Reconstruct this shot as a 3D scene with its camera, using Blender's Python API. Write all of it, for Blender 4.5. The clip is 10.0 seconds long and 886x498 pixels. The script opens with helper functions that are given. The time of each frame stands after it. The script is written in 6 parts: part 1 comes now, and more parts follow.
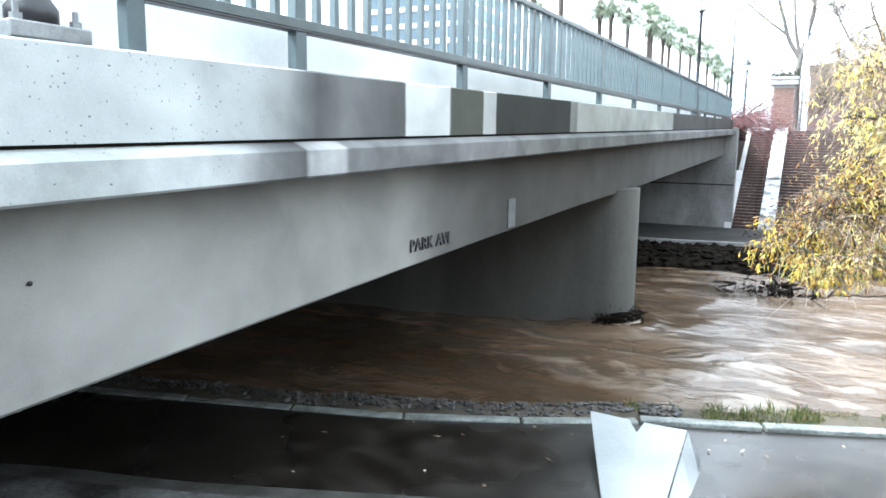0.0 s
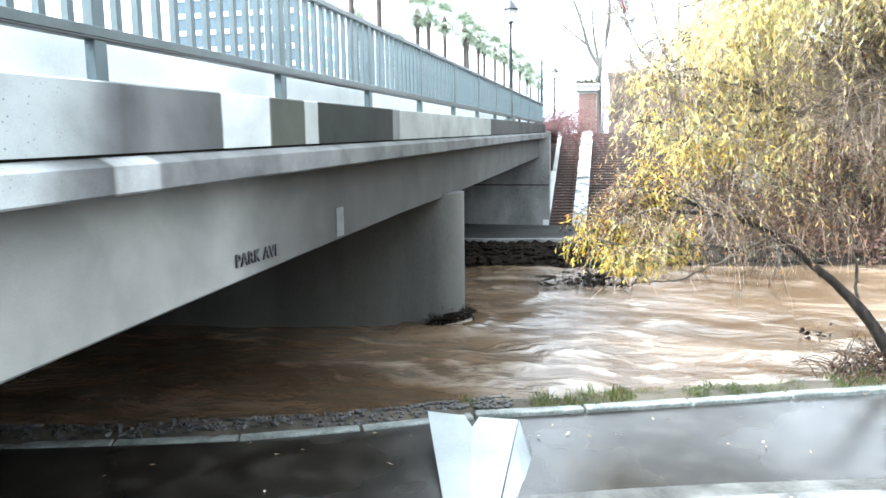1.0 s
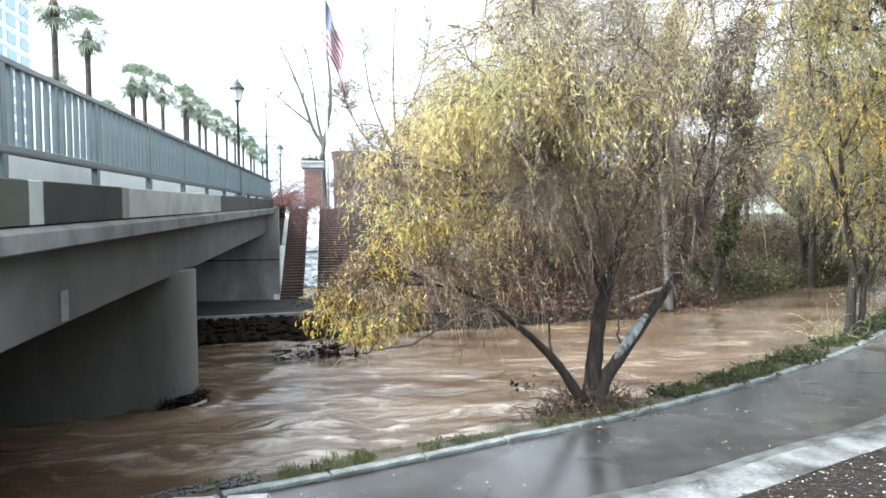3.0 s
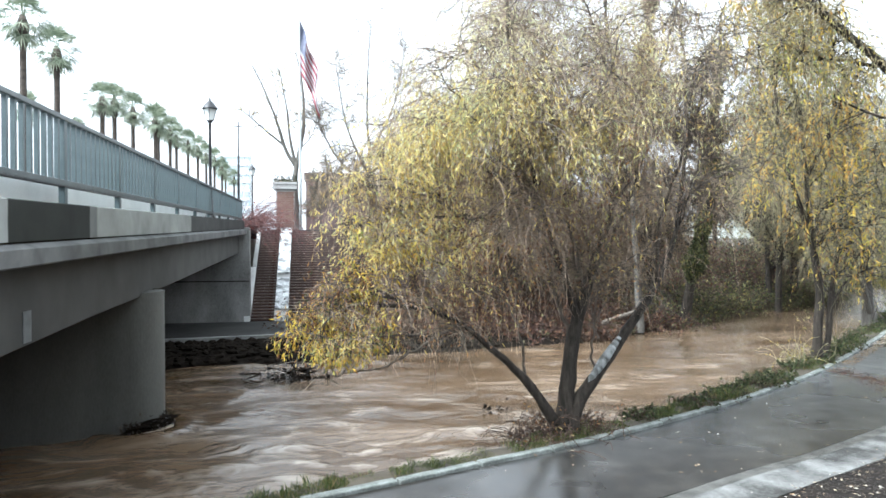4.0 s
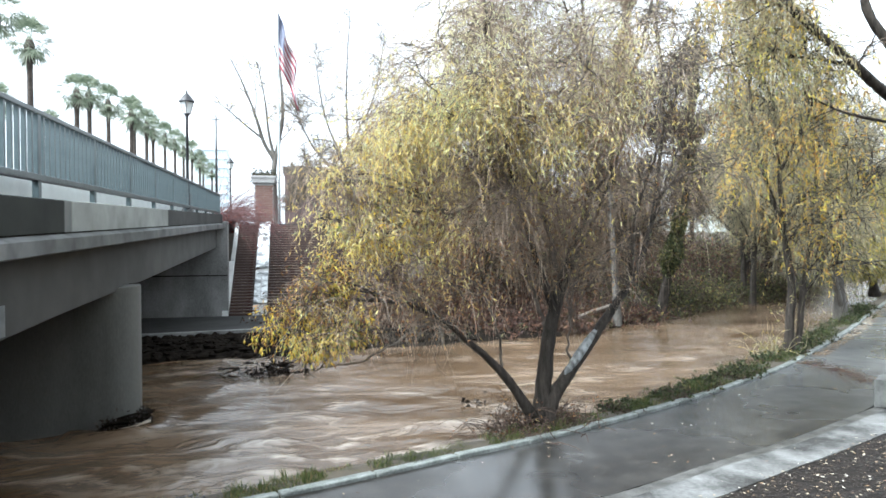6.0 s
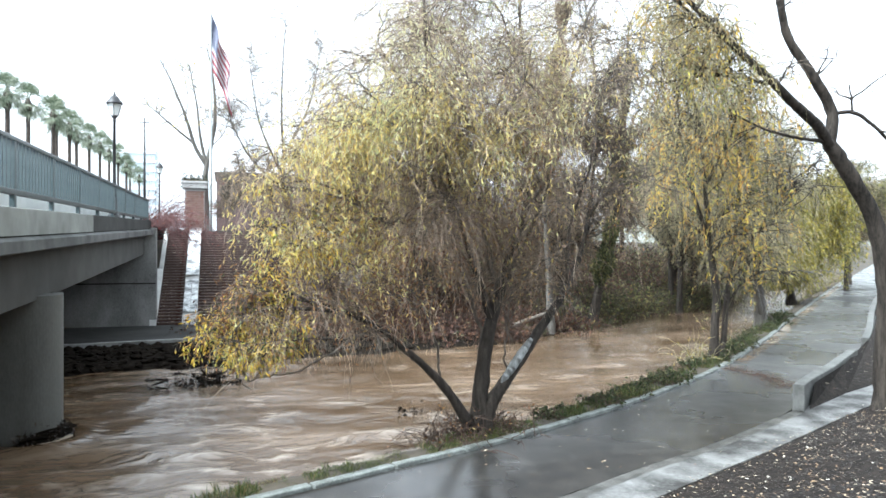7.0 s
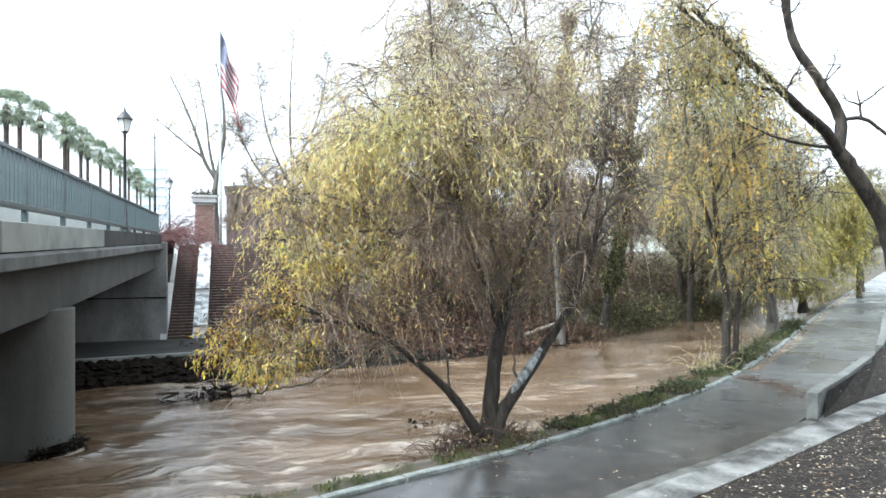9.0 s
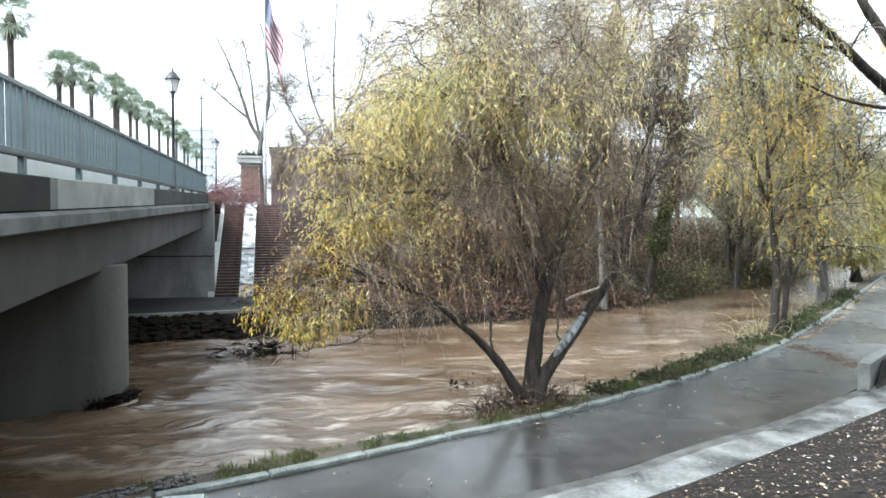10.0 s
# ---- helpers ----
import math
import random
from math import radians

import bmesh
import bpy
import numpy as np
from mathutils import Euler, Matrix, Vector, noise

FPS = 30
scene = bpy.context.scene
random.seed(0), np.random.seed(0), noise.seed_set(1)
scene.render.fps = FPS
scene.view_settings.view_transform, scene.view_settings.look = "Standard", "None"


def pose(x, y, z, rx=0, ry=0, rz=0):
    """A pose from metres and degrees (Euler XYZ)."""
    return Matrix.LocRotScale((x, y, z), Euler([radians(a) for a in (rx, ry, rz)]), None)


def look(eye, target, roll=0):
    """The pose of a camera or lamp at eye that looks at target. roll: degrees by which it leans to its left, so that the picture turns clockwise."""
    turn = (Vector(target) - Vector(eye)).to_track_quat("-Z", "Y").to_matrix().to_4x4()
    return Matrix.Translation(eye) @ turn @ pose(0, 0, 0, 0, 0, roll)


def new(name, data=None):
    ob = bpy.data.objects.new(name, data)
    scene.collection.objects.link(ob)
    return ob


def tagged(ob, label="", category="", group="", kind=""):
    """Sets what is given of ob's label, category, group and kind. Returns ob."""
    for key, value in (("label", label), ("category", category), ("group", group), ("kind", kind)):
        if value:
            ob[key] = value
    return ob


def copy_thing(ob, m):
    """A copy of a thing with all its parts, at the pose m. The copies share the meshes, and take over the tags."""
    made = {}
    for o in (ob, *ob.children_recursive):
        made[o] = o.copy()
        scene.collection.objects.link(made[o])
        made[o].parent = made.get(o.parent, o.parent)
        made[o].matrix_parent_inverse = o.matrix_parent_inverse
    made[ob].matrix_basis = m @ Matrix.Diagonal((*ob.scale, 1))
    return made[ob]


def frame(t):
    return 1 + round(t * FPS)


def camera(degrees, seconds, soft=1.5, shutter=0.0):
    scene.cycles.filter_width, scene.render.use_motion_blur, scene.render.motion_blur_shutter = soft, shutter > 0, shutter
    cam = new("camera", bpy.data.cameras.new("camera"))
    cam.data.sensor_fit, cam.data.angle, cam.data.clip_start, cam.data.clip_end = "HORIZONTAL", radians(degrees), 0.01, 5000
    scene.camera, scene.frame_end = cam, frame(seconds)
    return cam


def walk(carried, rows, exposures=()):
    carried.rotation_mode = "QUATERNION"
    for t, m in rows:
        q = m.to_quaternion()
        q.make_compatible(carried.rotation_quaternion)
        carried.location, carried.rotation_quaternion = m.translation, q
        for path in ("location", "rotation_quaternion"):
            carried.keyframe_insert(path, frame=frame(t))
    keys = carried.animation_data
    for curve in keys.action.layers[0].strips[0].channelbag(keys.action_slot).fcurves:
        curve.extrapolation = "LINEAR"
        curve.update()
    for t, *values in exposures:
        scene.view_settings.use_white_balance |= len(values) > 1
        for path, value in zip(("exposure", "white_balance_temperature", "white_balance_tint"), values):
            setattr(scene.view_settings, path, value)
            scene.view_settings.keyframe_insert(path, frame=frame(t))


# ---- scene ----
cam = camera(63.9, 10.0, 1.65)
PATH = [
    (0, (1.049, 0.217, 3.97), (0.147, 1.977, 3.677), 0.8),
    (0.5, (1.063, 0.222, 3.97), (0.3, 2.049, 3.689), 0.7),
    (1, (1.108, 0.19, 3.997), (0.642, 2.116, 3.723), -0.6),
    (1.5, (1.054, -0.269, 4.056), (0.979, 1.722, 3.879), -1.0),
    (2, (0.991, -0.434, 4.071), (1.092, 1.559, 3.931), -0.5),
    (2.5, (0.933, -0.475, 4.081), (1.096, 1.516, 3.979), -0.5),
    (3, (0.943, -0.538, 4.1), (1.23, 1.44, 4.022), -0.6),
    (3.2, (0.88, -0.47, 4.089), (1.208, 1.502, 4.045), -0.3),
    (4.3, (0.923, -0.508, 4.078), (1.288, 1.458, 4.064), -0.2),
    (4.5, (0.911, -0.526, 4.075), (1.266, 1.442, 4.058), -0.4),
    (5, (0.901, -0.529, 4.096), (1.252, 1.44, 4.071), -0.5),
    (5.5, (0.901, -0.527, 4.096), (1.251, 1.442, 4.065), -0.4),
    (6, (0.945, -0.578, 4.094), (1.364, 1.377, 4.062), -0.2),
    (6.2, (0.948, -0.609, 4.104), (1.491, 1.316, 4.085), -0.3),
    (7.3, (0.87, -0.557, 4.098), (1.466, 1.352, 4.093), 0.2),
    (7.5, (0.889, -0.577, 4.085), (1.48, 1.333, 4.085), 0.2),
    (8, (0.909, -0.568, 4.085), (1.488, 1.346, 4.08), -0.1),
    (8.5, (0.889, -0.569, 4.08), (1.461, 1.347, 4.104), -0.3),
    (9, (0.895, -0.58, 4.085), (1.465, 1.336, 4.109), -0.4),
    (9.5, (0.909, -0.55, 4.087), (1.47, 1.369, 4.095), -0.3),
    (10, (0.852, -0.504, 4.057), (1.31, 1.442, 3.977), 0.3),
]
walk(cam, [(t, look(eye, target, roll)) for t, eye, target, roll in PATH], [(0, 2.45, 5600, 4), (1.0, 2.55, 5640, 3), (1.5, 2.1, 5720, 3), (2.2, 1.74, 5750, 3), (3.2, 1.64, 5750, 4), (4.3, 1.46, 5750, 4), (8, 1.45, 5740, 4), (10, 1.42, 5740, 2)])

# ---- world, sun, exposure ----
SUN_ELEVATION, SUN_TURN = 52.0, 248.0
world = bpy.data.worlds.new("overcast_sky")
scene.world = world
world.use_nodes = True
wn, wl = world.node_tree.nodes, world.node_tree.links
sky = wn.new("ShaderNodeTexSky")
sky.sky_type = "NISHITA"
sky.sun_disc = False
sky.sun_elevation, sky.sun_rotation = radians(SUN_ELEVATION), radians(SUN_TURN)
sky.air_density, sky.dust_density, sky.ozone_density = 1.0, 6.0, 1.0
cloud = wn.new("ShaderNodeHueSaturation")
cloud.inputs["Saturation"].default_value = 0.04
wl.new(sky.outputs[0], cloud.inputs["Color"])
veil = wn.new("ShaderNodeMix")
veil.data_type = "RGBA"
veil.inputs[0].default_value = 0.7
veil.inputs[7].default_value = (1.72, 1.76, 1.82, 1)
wl.new(cloud.outputs[0], veil.inputs[6])
wl.new(veil.outputs[2], wn["Background"].inputs[0])
wn["Background"].inputs[1].default_value = 0.4
sun_data = bpy.data.lights.new("sun", "SUN")
sun_data.energy, sun_data.angle, sun_data.color = 2.6, radians(25), (1.0, 0.98, 0.95)
sun = new("sun", sun_data)
sun.matrix_world = pose(0, 0, 60, 90 - SUN_ELEVATION, 0, 180 - SUN_TURN)


# ---- materials ----
def nodes_of(name):
    m = bpy.data.materials.new(name)
    m.use_nodes = True
    return m, m.node_tree.nodes, m.node_tree.links, m.node_tree.nodes["Principled BSDF"]


def node(nt, kind, **values):
    n = nt.new(kind)
    for key, v in values.items():
        n.inputs[key].default_value = v
    return n


def ramp_of(nt, stops, smooth=False):
    r = nt.new("ShaderNodeValToRGB")
    r.color_ramp.interpolation = "EASE" if smooth else "LINEAR"
    els = r.color_ramp.elements
    els.remove(els[1])
    els[0].position, els[0].color = stops[0][0], (*stops[0][1], 1)
    for p, c in stops[1:]:
        els.new(p).color = (*c, 1)
    return r


def coords(nt, nl, stretch=(1, 1, 1), turn=0.0):
    tc = nt.new("ShaderNodeTexCoord")
    mp = nt.new("ShaderNodeMapping")
    mp.inputs["Scale"].default_value = stretch
    mp.inputs["Rotation"].default_value = (0, 0, turn)
    nl.new(tc.outputs["Object"], mp.inputs["Vector"])
    return mp.outputs["Vector"]


def noise_of(nt, nl, vec, scale, detail=5.0, rough=0.6):
    n = node(nt, "ShaderNodeTexNoise", Scale=scale, Detail=detail, Roughness=rough)
    nl.new(vec, n.inputs["Vector"])
    return n.outputs["Fac"]


def warped(nt, nl, vec, scale, amount):
    """Coordinates pushed about by a slow noise, so that streaks bend and curl."""
    n = node(nt, "ShaderNodeTexNoise", Scale=scale, Detail=2.0, Roughness=0.5)
    nl.new(vec, n.inputs["Vector"])
    centre = nt.new("ShaderNodeVectorMath")
    centre.operation = "SUBTRACT"
    nl.new(n.outputs["Color"], centre.inputs[0])
    centre.inputs[1].default_value = (0.5, 0.5, 0.5)
    push = nt.new("ShaderNodeVectorMath")
    push.operation = "MULTIPLY_ADD"
    nl.new(centre.outputs[0], push.inputs[0])
    push.inputs[1].default_value = (amount, amount, 0)
    nl.new(vec, push.inputs[2])
    return push.outputs[0]


def span_of(nt, nl, value, a, b, c, d):
    m = nt.new("ShaderNodeMapRange")
    nl.new(value, m.inputs[0])
    for i, v in enumerate((a, b, c, d)):
        m.inputs[i + 1].default_value = v
    return m.outputs[0]


def surface(name, dark, light, scale=2.0, fine=40.0, rough=0.8, bump=0.3, metal=0.0, stretch=(1, 1, 1), spread=(0.3, 0.7), wet=0.0, turn=0.0, spec=0.5):
    """A surface with broad stains and fine grain between two base colours; wet: how far its damp patches shine."""
    m, nt, nl, b = nodes_of(name)
    vec = coords(nt, nl, stretch, turn)
    big = noise_of(nt, nl, vec, scale, 6.0)
    small = noise_of(nt, nl, vec, fine, 4.0, 0.7)
    mix = nt.new("ShaderNodeMath")
    mix.operation = "MULTIPLY_ADD"
    nl.new(small, mix.inputs[0])
    mix.inputs[1].default_value = 0.45
    shift = nt.new("ShaderNodeMath")
    shift.operation = "SUBTRACT"
    nl.new(big, shift.inputs[0])
    shift.inputs[1].default_value = 0.22
    nl.new(shift.outputs[0], mix.inputs[2])
    r = ramp_of(nt, [(spread[0], dark), (spread[1], light)])
    nl.new(mix.outputs[0], r.inputs[0])
    nl.new(r.outputs[0], b.inputs["Base Color"])
    b.inputs["Metallic"].default_value = metal
    b.inputs["Specular IOR Level"].default_value = spec
    if wet:
        w = nt.new("ShaderNodeMapRange")
        nl.new(big, w.inputs[0])
        w.inputs[1].default_value, w.inputs[2].default_value = 0.35, 0.65
        w.inputs[3].default_value, w.inputs[4].default_value = rough, max(0.04, rough - wet)
        nl.new(w.outputs[0], b.inputs["Roughness"])
    else:
        b.inputs["Roughness"].default_value = rough
    if bump:
        bp = node(nt, "ShaderNodeBump", Strength=bump, Distance=0.02)
        nl.new(mix.outputs[0], bp.inputs["Height"])
        nl.new(bp.outputs[0], b.inputs["Normal"])
    return m


def leafy(name, stops, rough=0.5, through_light=0.5, patch=0.25):
    """Leaves: a colour for each leaf, drifting over the crown."""
    m, nt, nl, b = nodes_of(name)
    geo = nt.new("ShaderNodeNewGeometry")
    vec = coords(nt, nl)
    big = noise_of(nt, nl, vec, 0.6, 2.0)
    mix = nt.new("ShaderNodeMapRange")
    nl.new(big, mix.inputs[0])
    mix.inputs[1].default_value, mix.inputs[2].default_value = 0.3, 0.7
    mix.inputs[3].default_value, mix.inputs[4].default_value = -patch, patch
    add = nt.new("ShaderNodeMath")
    add.operation = "ADD"
    nl.new(geo.outputs["Random Per Island"], add.inputs[0])
    nl.new(mix.outputs[0], add.inputs[1])
    r = ramp_of(nt, stops)
    nl.new(add.outputs[0], r.inputs[0])
    nl.new(r.outputs[0], b.inputs["Base Color"])
    b.inputs["Roughness"].default_value = rough
    b.inputs["Specular IOR Level"].default_value = 0.3
    if through_light:
        tr = nt.new("ShaderNodeBsdfTranslucent")
        nl.new(r.outputs[0], tr.inputs["Color"])
        ms = nt.new("ShaderNodeMixShader")
        ms.inputs[0].default_value = through_light
        out = nt["Material Output"]
        nl.new(b.outputs[0], ms.inputs[1])
        nl.new(tr.outputs[0], ms.inputs[2])
        nl.new(ms.outputs[0], out.inputs["Surface"])
    return m


def painted_concrete(name, stops, pits=0.0, mottle=0.3):
    """Concrete with covering paint patches or grades of grey along y; stops: metres and base grey."""
    m, nt, nl, b = nodes_of(name)
    tc = nt.new("ShaderNodeTexCoord")
    sep = nt.new("ShaderNodeSeparateXYZ")
    vec = coords(nt, nl)
    warp = noise_of(nt, nl, vec, 2.5, 4.0)
    nl.new(tc.outputs["Object"], sep.inputs[0])
    edge = nt.new("ShaderNodeMath")
    edge.operation = "MULTIPLY_ADD"
    nl.new(warp, edge.inputs[0])
    edge.inputs[1].default_value = 0.05
    nl.new(sep.outputs["Y"], edge.inputs[2])
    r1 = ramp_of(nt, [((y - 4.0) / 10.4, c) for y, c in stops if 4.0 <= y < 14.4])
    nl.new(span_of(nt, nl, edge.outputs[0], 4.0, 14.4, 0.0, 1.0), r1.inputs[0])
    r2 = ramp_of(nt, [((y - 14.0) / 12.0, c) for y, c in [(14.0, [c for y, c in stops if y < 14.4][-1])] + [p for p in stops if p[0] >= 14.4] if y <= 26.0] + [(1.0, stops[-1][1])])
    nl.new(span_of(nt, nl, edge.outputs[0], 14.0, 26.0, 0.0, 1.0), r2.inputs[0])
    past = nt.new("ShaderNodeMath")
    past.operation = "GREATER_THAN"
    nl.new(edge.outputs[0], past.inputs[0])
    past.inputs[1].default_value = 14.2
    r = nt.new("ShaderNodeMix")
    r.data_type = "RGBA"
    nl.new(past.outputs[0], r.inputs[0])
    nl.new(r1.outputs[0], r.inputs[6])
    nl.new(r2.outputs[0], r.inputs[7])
    streak = noise_of(nt, nl, warped(nt, nl, coords(nt, nl, (1, 0.8, 0.9)), 0.9, 0.8), 1.1, 6.0, 0.55)
    fine = noise_of(nt, nl, vec, 60.0, 3.0, 0.7)
    mr = nt.new("ShaderNodeMapRange")
    nl.new(streak, mr.inputs[0])
    mr.inputs[1].default_value, mr.inputs[2].default_value = 0.3, 0.7
    mr.inputs[3].default_value, mr.inputs[4].default_value = 1.0 - 0.75 * mottle, 1.0 + 0.4 * mottle
    mf = nt.new("ShaderNodeMapRange")
    nl.new(fine, mf.inputs[0])
    mf.inputs[1].default_value, mf.inputs[2].default_value = 0.3, 0.7
    mf.inputs[3].default_value, mf.inputs[4].default_value = 0.93, 1.06
    mul = nt.new("ShaderNodeMath")
    mul.operation = "MULTIPLY"
    nl.new(mr.outputs[0], mul.inputs[0])
    nl.new(mf.outputs[0], mul.inputs[1])
    last = mul.outputs[0]
    if pits:
        vor = nt.new("ShaderNodeTexVoronoi")
        vor.inputs["Scale"].default_value = 21.0
        nl.new(warped(nt, nl, coords(nt, nl), 30.0, 0.035), vor.inputs["Vector"])
        hole = nt.new("ShaderNodeMapRange")
        nl.new(vor.outputs["Distance"], hole.inputs[0])
        hole.inputs[1].default_value, hole.inputs[2].default_value = 0.08, 0.2
        hole.inputs[3].default_value, hole.inputs[4].default_value = 1.0, 0.0
        pick = nt.new("ShaderNodeMath")
        pick.operation = "GREATER_THAN"
        sepc = nt.new("ShaderNodeSeparateColor")
        nl.new(vor.outputs["Color"], sepc.inputs[0])
        nl.new(sepc.outputs[0], pick.inputs[0])
        pick.inputs[1].default_value = 0.62
        near_end = nt.new("ShaderNodeMapRange")
        nl.new(sep.outputs["Y"], near_end.inputs[0])
        near_end.inputs[1].default_value, near_end.inputs[2].default_value = 4.3, 5.4
        near_end.inputs[3].default_value, near_end.inputs[4].default_value = pits, 0.0
        a1 = nt.new("ShaderNodeMath")
        a1.operation = "MULTIPLY"
        nl.new(hole.outputs[0], a1.inputs[0])
        nl.new(pick.outputs[0], a1.inputs[1])
        a2 = nt.new("ShaderNodeMath")
        a2.operation = "MULTIPLY"
        nl.new(a1.outputs[0], a2.inputs[0])
        nl.new(near_end.outputs[0], a2.inputs[1])
        inv = nt.new("ShaderNodeMath")
        inv.operation = "SUBTRACT"
        inv.inputs[0].default_value = 1.0
        nl.new(a2.outputs[0], inv.inputs[1])
        a3 = nt.new("ShaderNodeMath")
        a3.operation = "MULTIPLY"
        nl.new(inv.outputs[0], a3.inputs[0])
        nl.new(last, a3.inputs[1])
        last = a3.outputs[0]
    mc = nt.new("ShaderNodeMix")
    mc.data_type, mc.blend_type = "RGBA", "MULTIPLY"
    mc.inputs[0].default_value = 1.0
    nl.new(r.outputs[2], mc.inputs[6])
    nl.new(last, mc.inputs[7])
    nl.new(mc.outputs[2], b.inputs["Base Color"])
    b.inputs["Roughness"].default_value = 0.75
    b.inputs["Specular IOR Level"].default_value = 0.15
    bp = node(nt, "ShaderNodeBump", Strength=0.25, Distance=0.01)
    nl.new(last, bp.inputs["Height"])
    nl.new(bp.outputs[0], b.inputs["Normal"])
    return m


LIGHT, OLIVE = (0.42, 0.44, 0.425), (0.066, 0.069, 0.055)
M_PARAPET = painted_concrete("parapet_concrete", [
    (4.0, LIGHT), (4.75, LIGHT), (5.15, (0.33, 0.34, 0.33)), (5.4, (0.17, 0.172, 0.17)), (5.6, (0.10, 0.10, 0.097)), (6.0, (0.17, 0.17, 0.166)), (6.5, (0.115, 0.115, 0.112)), (7.19, (0.085, 0.085, 0.082)),
    (7.2, (0.50, 0.51, 0.49)), (8.28, (0.48, 0.49, 0.47)), (8.31, OLIVE), (9.29, OLIVE), (9.31, (0.36, 0.37, 0.35)), (9.73, (0.34, 0.35, 0.33)), (9.76, (0.03, 0.032, 0.027)), (13.25, (0.026, 0.028, 0.024)),
    (13.29, (0.2, 0.205, 0.195)), (13.66, (0.15, 0.155, 0.147)), (13.75, (0.29, 0.3, 0.28)), (24.2, (0.27, 0.28, 0.26)), (24.3, (0.045, 0.045, 0.043)), (50, (0.06, 0.06, 0.057))], 0.7, 0.45)
M_LEDGE = painted_concrete("ledge_concrete", [
    (4.0, LIGHT), (4.4, (0.41, 0.42, 0.41)), (4.85, (0.19, 0.19, 0.188)), (5.28, (0.12, 0.12, 0.118)), (5.31, (0.44, 0.44, 0.43)), (5.86, (0.44, 0.44, 0.43)), (5.92, (0.2, 0.2, 0.195)),
    (9.0, (0.18, 0.18, 0.174)), (14, (0.135, 0.138, 0.131)), (20, (0.11, 0.113, 0.107)), (50, (0.14, 0.14, 0.135))], 0.7, 0.7)
# Stain from y 8, plus dimmer light further on put into the grey.
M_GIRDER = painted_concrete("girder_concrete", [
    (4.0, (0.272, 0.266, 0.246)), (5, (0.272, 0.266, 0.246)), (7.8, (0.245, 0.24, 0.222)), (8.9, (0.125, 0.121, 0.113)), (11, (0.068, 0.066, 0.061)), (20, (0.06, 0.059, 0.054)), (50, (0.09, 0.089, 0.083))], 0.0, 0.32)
M_CONCRETE = surface("old_concrete", (0.24, 0.235, 0.225), (0.42, 0.415, 0.40), 0.7, 30, 0.75, 0.25)
M_ABUTMENT = surface("stained_abutment_concrete", (0.08, 0.079, 0.074), (0.30, 0.297, 0.285), 0.35, 20, 0.75, 0.25, stretch=(1, 1, 0.5))
M_PALE = surface("pale_concrete", (0.52, 0.52, 0.50), (0.70, 0.70, 0.68), 1.2, 35, 0.7, 0.2)
# Pier grey set low, putting the shade under the deck into the colour.
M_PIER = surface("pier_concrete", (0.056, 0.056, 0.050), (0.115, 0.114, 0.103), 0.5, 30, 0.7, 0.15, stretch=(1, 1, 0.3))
M_SOFFIT = surface("dark_soffit_concrete", (0.03, 0.03, 0.027), (0.06, 0.06, 0.054), 0.7, 30, 0.8, 0.15)
M_ASPHALT = surface("asphalt", (0.035, 0.035, 0.036), (0.06, 0.06, 0.062), 1.0, 60, 0.7, 0.3)
M_KERB = surface("kerb_stone_concrete", (0.045, 0.05, 0.043), (0.25, 0.268, 0.25), 1.4, 22, 0.6, 0.4, wet=0.2, spread=(0.34, 0.7))
M_STRIP = surface("wet_concrete_strip", (0.026, 0.025, 0.023), (0.20, 0.20, 0.193), 1.1, 14, 0.6, 0.8, wet=0.24, spread=(0.36, 0.68), spec=0.3)
M_GUTTER = surface("dark_wet_gutter", (0.018, 0.017, 0.014), (0.10, 0.098, 0.09), 1.6, 20, 0.5, 0.6, wet=0.2, spec=0.4)
M_WALL = surface("low_wall_concrete", (0.05, 0.05, 0.045), (0.155, 0.157, 0.146), 2.5, 26, 0.7, 0.4)
M_STEEL = surface("green_grey_rail_paint", (0.05, 0.072, 0.077), (0.085, 0.112, 0.118), 3.0, 40, 0.42, 0.08)
M_STEEL_EDGE = surface("dark_rail_paint", (0.05, 0.065, 0.065), (0.09, 0.11, 0.11), 3.0, 40, 0.4, 0.08)
M_GAUGE = surface("grey_gauge_plate", (0.07, 0.075, 0.078), (0.15, 0.158, 0.16), 6.0, 60, 0.5, 0.1)
M_GALV = surface("galvanised_steel", (0.12, 0.125, 0.125), (0.26, 0.27, 0.27), 6.0, 60, 0.45, 0.1, metal=0.4)
M_BLACK = surface("black_paint", (0.012, 0.012, 0.013), (0.025, 0.025, 0.027), 5.0, 50, 0.45, 0.05)
M_BRONZE = surface("dark_letters", (0.03, 0.03, 0.032), (0.06, 0.06, 0.062), 6.0, 50, 0.6, 0.1)
M_WHITE = surface("white_sheet_paint", (0.38, 0.405, 0.405), (0.52, 0.55, 0.545), 1.0, 30, 0.4, 0.05)
M_BRICK = surface("red_brick", (0.055, 0.037, 0.036), (0.13, 0.084, 0.077), 0.6, 25, 0.7, 0.4)
M_BRICK_PALE = surface("weathered_brick", (0.13, 0.075, 0.055), (0.25, 0.155, 0.12), 2.0, 25, 0.7, 0.4)
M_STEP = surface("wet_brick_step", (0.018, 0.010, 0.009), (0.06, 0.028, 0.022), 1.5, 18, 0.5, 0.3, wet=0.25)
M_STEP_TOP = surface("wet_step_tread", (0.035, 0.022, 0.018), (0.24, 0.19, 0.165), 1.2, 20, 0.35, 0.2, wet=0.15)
M_BARK = surface("willow_bark", (0.006, 0.005, 0.004), (0.062, 0.051, 0.041), 9.0, 45, 0.85, 1.0, stretch=(1, 1, 0.2), spec=0.25)
